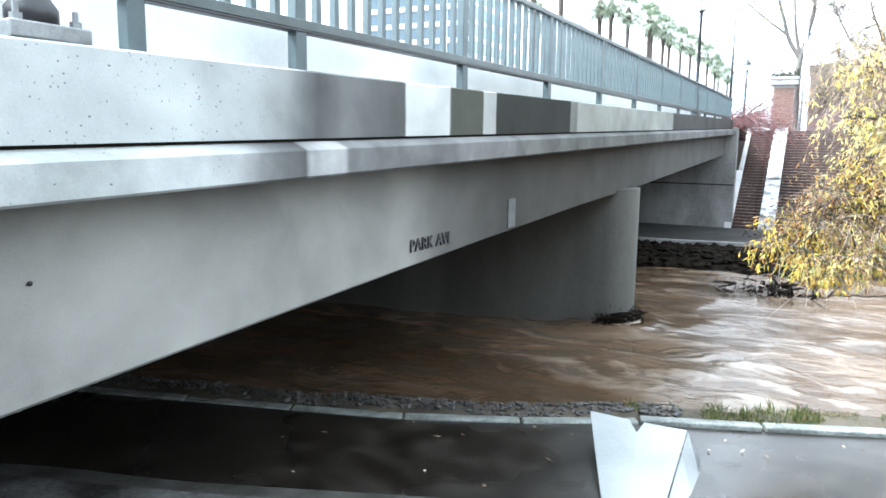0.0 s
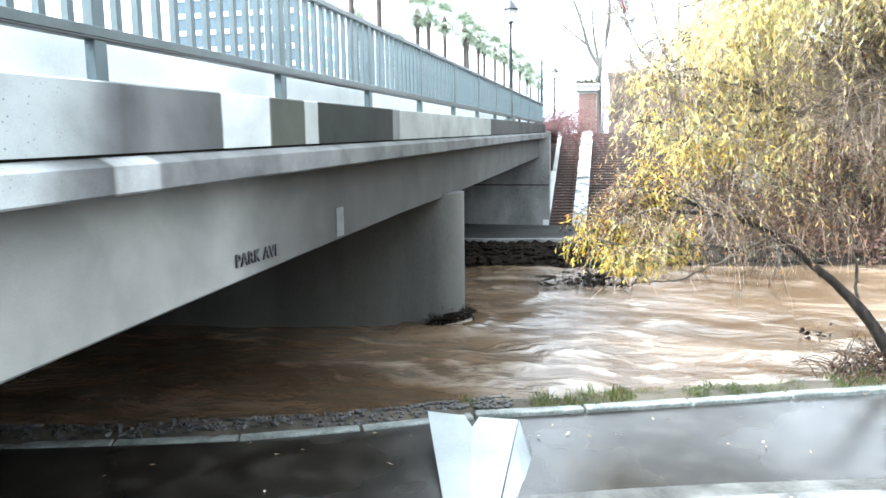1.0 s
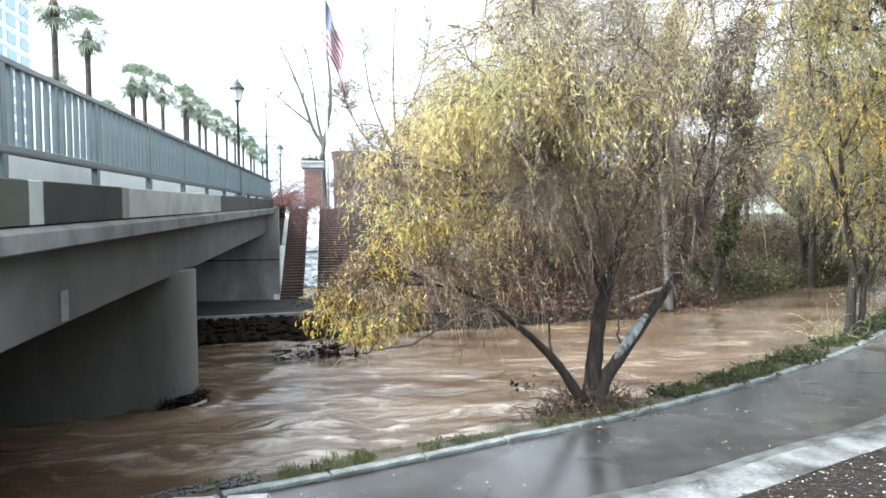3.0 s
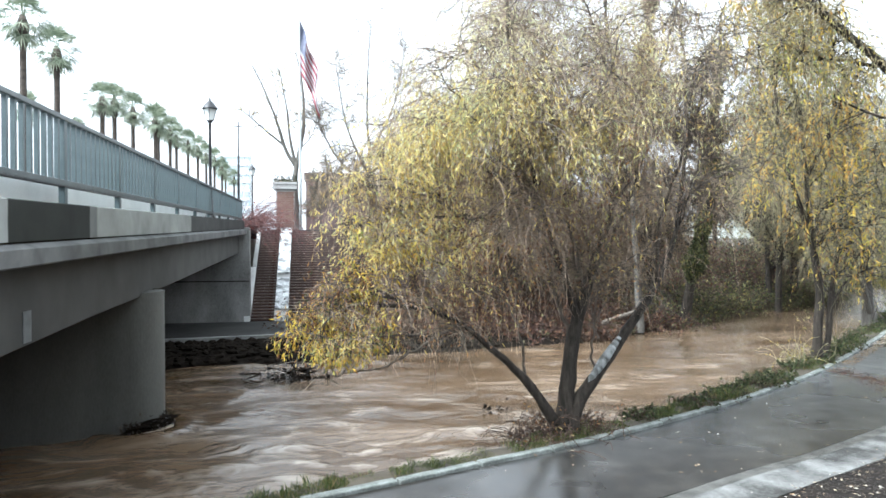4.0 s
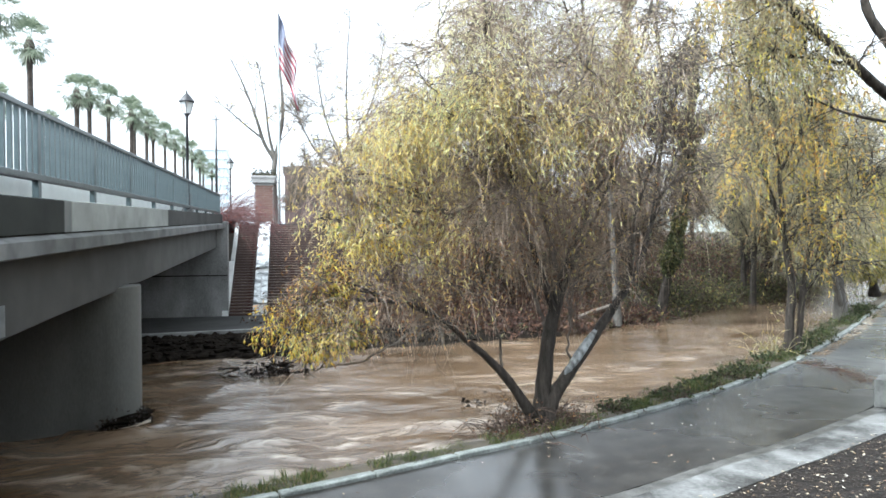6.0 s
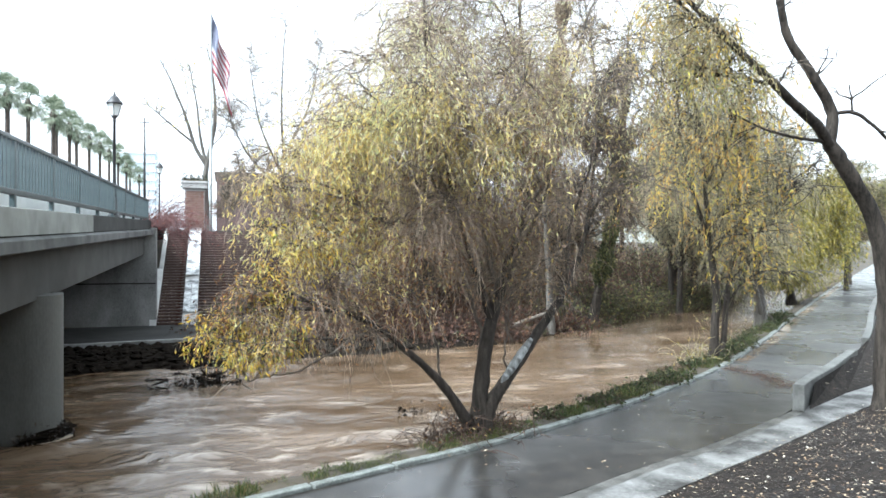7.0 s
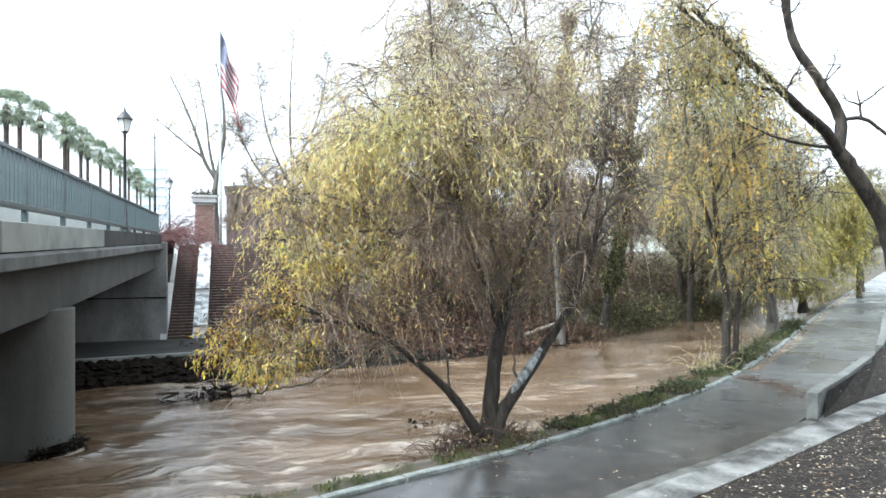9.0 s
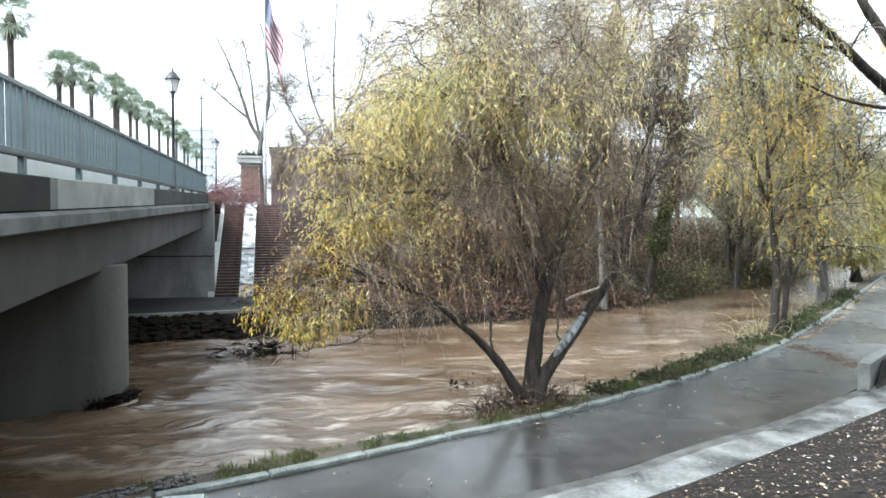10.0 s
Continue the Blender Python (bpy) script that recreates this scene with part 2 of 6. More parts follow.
M_BARK_PALE = surface("grey_bark", (0.045, 0.04, 0.034), (0.14, 0.128, 0.11), 2.5, 20, 0.85, 0.8, stretch=(1, 1, 0.3))
M_BARK_SHEEN = surface("pale_wet_bark_sheen", (0.09, 0.09, 0.085), (0.36, 0.37, 0.36), 7.0, 40, 0.6, 0.6, stretch=(1, 1, 0.3))
M_TWIG = surface("brown_twigs", (0.14, 0.105, 0.077), (0.32, 0.25, 0.18), 0.7, 20, 0.8, 0.0)
M_TWIG_PALE = surface("tan_willow_twigs", (0.15, 0.105, 0.075), (0.42, 0.33, 0.24), 0.7, 20, 0.8, 0.0)
M_TWIG_DARK = surface("dark_brush_twigs", (0.03, 0.022, 0.018), (0.12, 0.085, 0.065), 0.7, 20, 0.9, 0.0, spec=0.1)
M_TWIG_RED = surface("burgundy_twigs", (0.06, 0.025, 0.025), (0.16, 0.075, 0.07), 0.7, 20, 0.8, 0.0)
M_BRANCH = surface("grey_brown_branch_bark", (0.03, 0.025, 0.02), (0.14, 0.115, 0.09), 3.0, 30, 0.85, 0.3)
M_TWIG_OLIVE = surface("olive_twigs", (0.16, 0.14, 0.085), (0.34, 0.3, 0.18), 0.7, 20, 0.8, 0.0)
M_PALM_BARK = surface("palm_trunk_bark", (0.035, 0.028, 0.023), (0.10, 0.08, 0.065), 2.0, 12, 0.9, 0.6, stretch=(1, 1, 3))
M_MULCH = surface("wet_bark_mulch", (0.005, 0.0045, 0.004), (0.03, 0.024, 0.02), 6.0, 45, 0.9, 1.0, spec=0.15)
M_EARTH = surface("muddy_earth", (0.02, 0.016, 0.011), (0.075, 0.06, 0.04), 0.5, 9, 0.85, 0.8)
M_STONE = surface("rubble_stone", (0.010, 0.0095, 0.009), (0.06, 0.056, 0.052), 4.0, 30, 0.6, 0.4, wet=0.2)
M_WETPAVE = surface("dark_wet_pavement", (0.016, 0.016, 0.015), (0.05, 0.049, 0.046), 0.6, 25, 0.7, 0.2, spec=0.2)
M_MUD = surface("dark_flotsam", (0.004, 0.0035, 0.003), (0.022, 0.018, 0.014), 5.0, 30, 0.95, 0.6, spec=0.02)
M_CHIP = leafy("bark_chips", [(0.0, (0.005, 0.004, 0.004)), (0.6, (0.018, 0.013, 0.010)), (1.0, (0.045, 0.032, 0.024))], 0.5, 0.0)
M_LITTER = leafy("fallen_leaves", [(0.0, (0.08, 0.045, 0.025)), (0.45, (0.26, 0.17, 0.09)), (0.75, (0.46, 0.38, 0.26)), (1.0, (0.6, 0.56, 0.48))], 0.4, 0.0)
M_WILLOW = leafy("willow_leaves", [(0.0, (0.26, 0.18, 0.09)), (0.2, (0.56, 0.40, 0.13)), (0.5, (0.74, 0.59, 0.18)), (0.8, (0.66, 0.60, 0.23)), (1.0, (0.38, 0.41, 0.2))])
# Pale green-yellow leaves, their colour lifted further for sky glare behind the crown.
M_WILLOW_PALE = leafy("pale_willow_leaves", [(0.0, (0.42, 0.36, 0.2)), (0.3, (0.66, 0.60, 0.33)), (0.7, (0.72, 0.70, 0.4)), (1.0, (0.56, 0.60, 0.36))], 0.5, 0.6)
M_WILLOW_GOLD = leafy("golden_willow_leaves", [(0.0, (0.40, 0.20, 0.05)), (0.25, (0.72, 0.46, 0.06)), (0.6, (0.85, 0.64, 0.08)), (0.85, (0.70, 0.64, 0.12)), (1.0, (0.30, 0.36, 0.12))], 0.5, 0.5)
M_WILLOW_AMBER = leafy("amber_willow_leaves", [(0.0, (0.42, 0.2, 0.05)), (0.35, (0.64, 0.40, 0.08)), (0.7, (0.72, 0.54, 0.13)), (1.0, (0.45, 0.42, 0.16))], 0.5, 0.5)
M_DRY = leafy("dry_willow_leaves", [(0.0, (0.065, 0.027, 0.016)), (0.5, (0.19, 0.09, 0.048)), (0.85, (0.40, 0.22, 0.085)), (1.0, (0.34, 0.27, 0.11))])
M_BRUSH = leafy("brush_leaves", [(0.0, (0.02, 0.011, 0.009)), (0.5, (0.075, 0.036, 0.025)), (0.85, (0.15, 0.075, 0.042)), (1.0, (0.10, 0.085, 0.036))], 0.6, 0.3)
M_BRUSH_GREEN = leafy("brush_green_leaves", [(0.0, (0.02, 0.025, 0.012)), (0.5, (0.07, 0.08, 0.032)), (0.85, (0.16, 0.16, 0.06)), (1.0, (0.26, 0.21, 0.07))], 0.6, 0.3)
M_WILLOW_DULL = leafy("dull_willow_leaves", [(0.0, (0.20, 0.13, 0.06)), (0.35, (0.34, 0.27, 0.13)), (0.65, (0.46, 0.39, 0.19)), (1.0, (0.29, 0.30, 0.15))])
M_YELLOW = leafy("yellow_green_leaves", [(0.0, (0.12, 0.12, 0.035)), (0.4, (0.24, 0.22, 0.05)), (0.75, (0.42, 0.32, 0.055)), (1.0, (0.22, 0.23, 0.07))])
M_OLIVE = leafy("olive_leaves", [(0.0, (0.08, 0.08, 0.035)), (0.5, (0.17, 0.18, 0.07)), (0.85, (0.28, 0.27, 0.11)), (1.0, (0.34, 0.27, 0.11))])
M_BROWN = leafy("brown_dead_leaves", [(0.0, (0.08, 0.055, 0.04)), (0.5, (0.19, 0.13, 0.085)), (0.85, (0.3, 0.21, 0.12)), (1.0, (0.18, 0.18, 0.08))])
M_GREEN = leafy("grass_blades", [(0.0, (0.03, 0.042, 0.014)), (0.5, (0.075, 0.105, 0.032)), (0.85, (0.15, 0.16, 0.055)), (1.0, (0.22, 0.17, 0.08))])
M_IVY = leafy("ivy_leaves", [(0.0, (0.022, 0.032, 0.014)), (0.6, (0.055, 0.078, 0.03)), (1.0, (0.13, 0.13, 0.055))])
M_PALM = leafy("palm_fronds", [(0.0, (0.10, 0.13, 0.085)), (0.6, (0.21, 0.25, 0.175)), (1.0, (0.36, 0.38, 0.28))], 0.5, 0.3)
M_RED = leafy("red_shrub_leaves", [(0.0, (0.09, 0.02, 0.02)), (0.6, (0.22, 0.05, 0.045)), (1.0, (0.3, 0.12, 0.08))])
M_SEDUM = leafy("dark_planter_leaves", [(0.0, (0.012, 0.02, 0.012)), (1.0, (0.05, 0.06, 0.04))])


M_UPSTAND = surface("white_upstand_paint", (0.70, 0.71, 0.70), (0.86, 0.87, 0.86), 0.9, 30, 0.6, 0.15)


def path_material():
    """Wet worn paving: a film of water lies smooth in wide puddles, the rest is damp and grainy."""
    m, nt, nl, b = nodes_of("wet_path")
    vec = coords(nt, nl)
    pud = noise_of(nt, nl, vec, 0.33, 3.0, 0.5)
    fine = noise_of(nt, nl, vec, 60.0, 3.0, 0.7)
    mid = noise_of(nt, nl, vec, 2.2, 5.0, 0.6)
    r = ramp_of(nt, [(0.3, (0.006, 0.0052, 0.004)), (0.5, (0.014, 0.012, 0.0095)), (0.7, (0.032, 0.0285, 0.0235))])
    nl.new(mid, r.inputs[0])
    tc = nt.new("ShaderNodeTexCoord")
    sep = nt.new("ShaderNodeSeparateXYZ")
    nl.new(tc.outputs["Object"], sep.inputs[0])
    worn = nt.new("ShaderNodeMath")
    worn.operation = "MULTIPLY_ADD"
    nl.new(pud, worn.inputs[0])
    worn.inputs[1].default_value = 6.0
    nl.new(sep.outputs["Y"], worn.inputs[2])
    # Paler further along: lighter paving plus reflected sky, put into the base colour.
    far_mix = nt.new("ShaderNodeMix")
    far_mix.data_type = "RGBA"
    nl.new(span_of(nt, nl, worn.outputs[0], 13.5, 21.5, 0.0, 1.0), far_mix.inputs[0])
    nl.new(r.outputs[0], far_mix.inputs[6])
    pale = ramp_of(nt, [(0.3, (0.045, 0.046, 0.046)), (0.7, (0.12, 0.122, 0.122))])
    nl.new(mid, pale.inputs[0])
    nl.new(pale.outputs[0], far_mix.inputs[7])
    nl.new(far_mix.outputs[2], b.inputs["Base Color"])
    wet = nt.new("ShaderNodeMapRange")
    nl.new(pud, wet.inputs[0])
    wet.inputs[1].default_value, wet.inputs[2].default_value = 0.40, 0.56
    wet.inputs[3].default_value, wet.inputs[4].default_value = 0.36, 0.24
    nl.new(wet.outputs[0], b.inputs["Roughness"])
    st = nt.new("ShaderNodeMapRange")
    nl.new(pud, st.inputs[0])
    st.inputs[1].default_value, st.inputs[2].default_value = 0.40, 0.56
    st.inputs[3].default_value, st.inputs[4].default_value = 0.14, 0.02
    bp = node(nt, "ShaderNodeBump", Distance=0.01)
    nl.new(st.outputs[0], bp.inputs["Strength"])
    nl.new(fine, bp.inputs["Height"])
    nl.new(bp.outputs[0], b.inputs["Normal"])
    b.inputs["Specular IOR Level"].default_value = 0.5
    return m


def water_material():
    """Muddy flood water: broad silt swirls, soft torn foam, low waves drawn out along the current."""
    m, nt, nl, b = nodes_of("muddy_water")
    flow = warped(nt, nl, coords(nt, nl, (0.2, 0.42, 1), radians(-14)), 0.8, 1.3)
    flow2 = warped(nt, nl, coords(nt, nl, (0.5, 0.85, 1), radians(-20)), 0.7, 1.7)
    silt = noise_of(nt, nl, flow, 0.9, 4.0, 0.55)
    froth = noise_of(nt, nl, flow2, 1.25, 5.0, 0.57)
    where = noise_of(nt, nl, flow, 0.5, 2.0, 0.5)
    r = ramp_of(nt, [(0.3, (0.046, 0.029, 0.0155)), (0.5, (0.085, 0.056, 0.033)), (0.7, (0.145, 0.103, 0.067))])
    nl.new(silt, r.inputs[0])
    crest = span_of(nt, nl, froth, 0.50, 0.82, 0.0, 1.0)
    zone_ = span_of(nt, nl, where, 0.42, 0.66, 0.0, 0.6)
    rapid = nt.new("ShaderNodeVectorMath")
    rapid.operation = "DISTANCE"
    spot = coords(nt, nl, (0.16, 0.25, 0))
    nl.new(spot, rapid.inputs[0])
    rapid.inputs[1].default_value = (0.30, 4.1, 0)
    torn = span_of(nt, nl, rapid.outputs["Value"], 0.35, 1.25, 0.75, 0.0)
    more = nt.new("ShaderNodeMath")
    more.operation = "ADD"
    nl.new(zone_, more.inputs[0])
    nl.new(torn, more.inputs[1])
    foam = nt.new("ShaderNodeMath")
    foam.operation = "MULTIPLY"
    foam.use_clamp = True
    nl.new(crest, foam.inputs[0])
    nl.new(more.outputs[0], foam.inputs[1])
    mc = nt.new("ShaderNodeMix")
    mc.data_type = "RGBA"
    nl.new(foam.outputs[0], mc.inputs[0])
    nl.new(r.outputs[0], mc.inputs[6])
    mc.inputs[7].default_value = (0.50, 0.44, 0.37, 1)
    nl.new(mc.outputs[2], b.inputs["Base Color"])
    nl.new(span_of(nt, nl, silt, 0.35, 0.65, 0.10, 0.22), b.inputs["Roughness"])
    b.inputs["IOR"].default_value = 1.4
    rip = noise_of(nt, nl, flow2, 4.5, 4.0, 0.55)
    bp = node(nt, "ShaderNodeBump", Strength=0.28, Distance=0.06)
    nl.new(rip, bp.inputs["Height"])
    bp2 = node(nt, "ShaderNodeBump", Strength=0.5, Distance=0.26)
    nl.new(froth, bp2.inputs["Height"])
    nl.new(bp.outputs[0], bp2.inputs["Normal"])
    nl.new(bp2.outputs[0], b.inputs["Normal"])
    return m


def glass_material(name, tint):
    m, nt, nl, b = nodes_of(name)
    b.inputs["Base Color"].default_value = (*tint, 1)
    b.inputs["Roughness"].default_value = 0.08
    b.inputs["Metallic"].default_value = 0.0
    return m


M_FOAM = surface("tan_foam", (0.17, 0.125, 0.085), (0.46, 0.39, 0.31), 6.0, 40, 0.45, 0.5)
M_SLAB = surface("streaked_white_slab", (0.12, 0.125, 0.125), (0.62, 0.64, 0.64), 1.6, 14, 0.45, 0.1, spread=(0.44, 0.56))
M_PATH = path_material()
M_WATER = water_material()
M_PANE = glass_material("tower_glass", (0.22, 0.36, 0.43))
# Far tower's glass: distance haze put into its pale base colour.
M_PANE_PALE = glass_material("haze_paled_tower_glass", (0.5, 0.58, 0.62))
M_PANE_DARK = glass_material("dark_tower_glass", (0.06, 0.09, 0.115))
M_LANTERN = surface("lantern_glass", (0.62, 0.64, 0.62), (0.75, 0.77, 0.75), 3.0, 20, 0.25, 0.0)
M_TOWER = surface("tower_cladding", (0.6, 0.62, 0.63), (0.72, 0.74, 0.75), 0.1, 2, 0.6, 0.0)
M_FLAG_RED = surface("flag_red", (0.17, 0.03, 0.04), (0.26, 0.06, 0.07), 3.0, 30, 0.7, 0.05)
# White greyed for backlight, blue below lifted for haze, in the base colours.
M_FLAG_WHITE = surface("flag_white", (0.34, 0.34, 0.35), (0.46, 0.46, 0.47), 3.0, 30, 0.7, 0.05)
M_FLAG_BLUE = surface("flag_blue", (0.10, 0.11, 0.16), (0.17, 0.18, 0.24), 3.0, 30, 0.7, 0.05)


# ---- mesh helpers ----
def mesh_ob(name, verts, faces, material, parent=None, label="", smooth=False):
    me = bpy.data.meshes.new(name)
    verts = np.asarray(verts, dtype=np.float64).reshape(-1, 3)
    me.from_pydata(verts.tolist(), [], [tuple(int(i) for i in f) for f in faces])
    me.polygons.foreach_set("use_smooth", [smooth] * len(me.polygons))
    me.materials.append(material)
    me.update()
    ob = new(name, me)
    if parent is not None:
        ob.parent = parent
    if label:
        ob["label"] = label
    return ob


def fast_ob(name, verts, faces, material, parent=None, label="", smooth=False):
    """A mesh from numpy arrays; all faces have the same number of corners."""
    verts, faces = np.asarray(verts, dtype=np.float32), np.asarray(faces, dtype=np.int32)
    me = bpy.data.meshes.new(name)
    k = faces.shape[1]
    me.vertices.add(len(verts))
    me.vertices.foreach_set("co", verts.ravel())
    me.loops.add(faces.size)
    me.loops.foreach_set("vertex_index", faces.ravel())
    me.polygons.add(len(faces))
    me.polygons.foreach_set("loop_start", np.arange(0, faces.size, k, dtype=np.int32))
    me.polygons.foreach_set("loop_total", np.full(len(faces), k, dtype=np.int32))
    me.polygons.foreach_set("use_smooth", np.full(len(faces), smooth, dtype=bool))
    me.materials.append(material)
    me.update(calc_edges=True)
    ob = new(name, me)
    if parent is not None:
        ob.parent = parent
    if label:
        ob["label"] = label
    return ob


def empty(name, at=(0, 0, 0)):
    ob = new(name)
    ob.location = at
    return ob


def part(name, bm, material, parent, label=""):
    me = bpy.data.meshes.new(name)
    bm.to_mesh(me)
    bm.free()
    me.materials.append(material)
    ob = new(name, me)
    ob.parent = parent
    if label:
        ob["label"] = label
    return ob


def shared(name, me, parent, at, turn=0.0):
    """One more object on a mesh that exists."""
    ob = new(name, me)
    ob.parent = parent
    ob.location = at
    ob.rotation_euler = (0, 0, turn)
    return ob


def block(x0, x1, y0, y1, z0, z1, bevel=0.0, rise=0.0):
    """A box with worn edges; rise: what z gains along y."""
    bm = bmesh.new()
    vs = [bm.verts.new((x, y, z + rise * y)) for x in (x0, x1) for y in (y0, y1) for z in (z0, z1)]
    for f in ((0, 1, 3, 2), (4, 6, 7, 5), (0, 4, 5, 1), (2, 3, 7, 6), (0, 2, 6, 4), (1, 5, 7, 3)):
        bm.faces.new([vs[i] for i in f])
    if bevel:
        bmesh.ops.bevel(bm, geom=bm.edges[:], offset=bevel, segments=2, affect="EDGES", profile=0.5)
    return bm


def box_mesh(x0, x1, y0, y1, z0, z1):
    vs = [(x, y, z) for x in (x0, x1) for y in (y0, y1) for z in (z0, z1)]
    return vs, [(0, 1, 3, 2), (4, 6, 7, 5), (0, 4, 5, 1), (2, 3, 7, 6), (0, 2, 6, 4), (1, 5, 7, 3)]


def lathe(profile, sides=12, at=(0, 0, 0)):
    """A turned shape round z from (radius, height) pairs."""
    bm = bmesh.new()
    rings = []
    for r, z in profile:
        rings.append([bm.verts.new((at[0] + r * math.cos(2 * math.pi * i / sides), at[1] + r * math.sin(2 * math.pi * i / sides), at[2] + z)) for i in range(sides)])
    for a, b in zip(rings, rings[1:]):
        for i in range(sides):
            bm.faces.new((a[i], a[(i + 1) % sides], b[(i + 1) % sides], b[i]))
    bm.faces.new(rings[0][::-1])
    bm.faces.new(rings[-1])
    for f in bm.faces:
        f.smooth = sides > 6
    return bm


def curve_through(points, step):
    """Points at even steps along a smooth line through the given ones."""
    p = np.asarray(points, dtype=float)
    ext = np.vstack([2 * p[0] - p[1], p, 2 * p[-1] - p[-2]])
    out = []
    for i in range(1, len(ext) - 2):
        a, b, c, d = ext[i - 1], ext[i], ext[i + 1], ext[i + 2]
        for t in np.linspace(0, 1, 16, endpoint=False):
            out.append(0.5 * (2 * b + (c - a) * t + (2 * a - 5 * b + 4 * c - d) * t * t + (3 * b - a - 3 * c + d) * t ** 3))
    out.append(p[-1])
    out = np.array(out)
    s = np.r_[0, np.cumsum(np.linalg.norm(np.diff(out, axis=0), axis=1))]
    n = max(2, int(round(s[-1] / step)) + 1)
    q = np.linspace(0, s[-1], n)
    return np.stack([np.interp(q, s, out[:, k]) for k in range(p.shape[1])], axis=1)


def side_of(line, pts):
    """Signed distance of points from a plan line, positive on its left."""
    best = np.full(len(pts), 1e9)
    sign = np.zeros(len(pts))
    for a, b in zip(line[:-1], line[1:]):
        d = b - a
        l2 = max(d @ d, 1e-9)
        w = pts - a
        t = np.clip((w @ d) / l2, 0, 1)
        off = w - t[:, None] * d
        dist = np.hypot(off[:, 0], off[:, 1])
        cross = d[0] * w[:, 1] - d[1] * w[:, 0]
        near = dist < best
        best[near], sign[near] = dist[near], np.sign(cross[near])
    return best * np.where(sign == 0, 1, sign)


def tubes(lines, radii, sides):
    """Verts and faces of many tubes: lines (n, k, 3), radii (n, k)."""
    lines, radii = np.asarray(lines, float), np.asarray(radii, float)
    n, k, _ = lines.shape
    tang = np.gradient(lines, axis=1)
    tang /= np.maximum(np.linalg.norm(tang, axis=2, keepdims=True), 1e-9)
    ref = np.where(np.abs(tang[:, :1, 2:3]) > 0.8, np.array([1.0, 0.13, 0.0]), np.array([0.1, 0.05, 1.0]))
    u = np.cross(tang, np.broadcast_to(ref, tang.shape))
    u /= np.maximum(np.linalg.norm(u, axis=2, keepdims=True), 1e-9)
    v = np.cross(tang, u)
    ang = 2 * np.pi * np.arange(sides) / sides
    ring = lines[:, :, None] + radii[:, :, None, None] * (np.cos(ang)[:, None] * u[:, :, None] + np.sin(ang)[:, None] * v[:, :, None])
    base = (np.arange(n)[:, None, None] * k + np.arange(k - 1)[None, :, None]) * sides
    i = np.arange(sides)[None, None]
    j = (i + 1) % sides
    faces = np.stack([base + i, base + j, base + sides + j, base + sides + i], axis=-1).reshape(-1, 4)
    return ring.reshape(-1, 3), faces


def leaf_quads(at, way, length, width, rng):
    """Narrow kite-shaped leaves at points, along directions."""
    n = len(at)
    way = way / np.maximum(np.linalg.norm(way, axis=1, keepdims=True), 1e-9)
    side = np.cross(way, rng.normal(size=(n, 3)))
    side /= np.maximum(np.linalg.norm(side, axis=1, keepdims=True), 1e-9)
    length, width = np.broadcast_to(length, n)[:, None], np.broadcast_to(width, n)[:, None]
    mid = at + way * length * 0.45
    v = np.stack([at, mid + side * width / 2, at + way * length, mid - side * width / 2], axis=1).reshape(-1, 3)
    return v, np.arange(4 * n).reshape(-1, 4)


def joined(pieces):
    vs, fs, base = [], [], 0
    for v, f in pieces:
        vs.append(v)
        fs.append(f + base)
        base += len(v)
    return np.vstack(vs), np.vstack(fs)


# ---- plan of the place ----
RISE = 0.015          # the bridge climbs a little away from the near bank
WATER_Z, PATH_Z, FAR_Z, STREET_Z = -0.75, 0.058, -0.56, 5.15
KERB_LINE = curve_through([(-30, 1.1), (-16, 5.2), (-8.5, 7.32), (-4.5, 8.5), (-2.8, 9.12), (-1.5, 9.9), (0, 10.5), (1.7, 11.13), (3.35, 11.84), (5.03, 12.5), (6.4, 13.08), (7.98, 13.87),
                           (11.04, 15.55), (15.9, 18.68), (20.7, 22.5), (25.6, 26.6), (32.3, 32.5), (63.7, 59.4), (108, 96.6), (160, 140)], 1.7)
STRIP_LINE = curve_through([(-30, -3.2), (-16, 1.4), (-7.4, 5.0), (-5.2, 5.7), (-1.5, 7.15), (0.55, 8.0), (2.5, 8.68), (4.3, 9.2), (6.1, 9.75), (8.0, 10.62), (10.6, 11.7), (14.3, 13.55)], 0.8)
WALL_LINE = curve_through([(14.3, 13.55), (15.2, 14.2), (18.4, 16.3), (25.0, 21.2), (38, 32.4), (60, 50.6), (103, 86), (160, 133)], 0.8)
MULCH_LINE = curve_through([(-30, -4.4), (-16, 0.2), (-7.4, 3.7), (-1.5, 5.9), (2.5, 7.3), (5.5, 8.35), (7.4, 9.12), (9.2, 9.94), (11.4, 10.9), (16.9, 13.5), (24, 16.5), (60, 32), (160, 75)], 0.8)
FAR_LINE = curve_through([(-40, 28.2), (-4.4, 28.9), (6.7, 31.2), (14.5, 32.9), (20, 36.2), (26, 42.0), (37, 47.6), (54, 61.0), (74, 76), (160, 140)], 2.0)
NEAR_SIDE = np.vstack([STRIP_LINE, WALL_LINE[1:]])


def step_up(v, a, b):
    t = np.clip((v - a) / (b - a), 0, 1)
    return t * t * (3 - 2 * t)


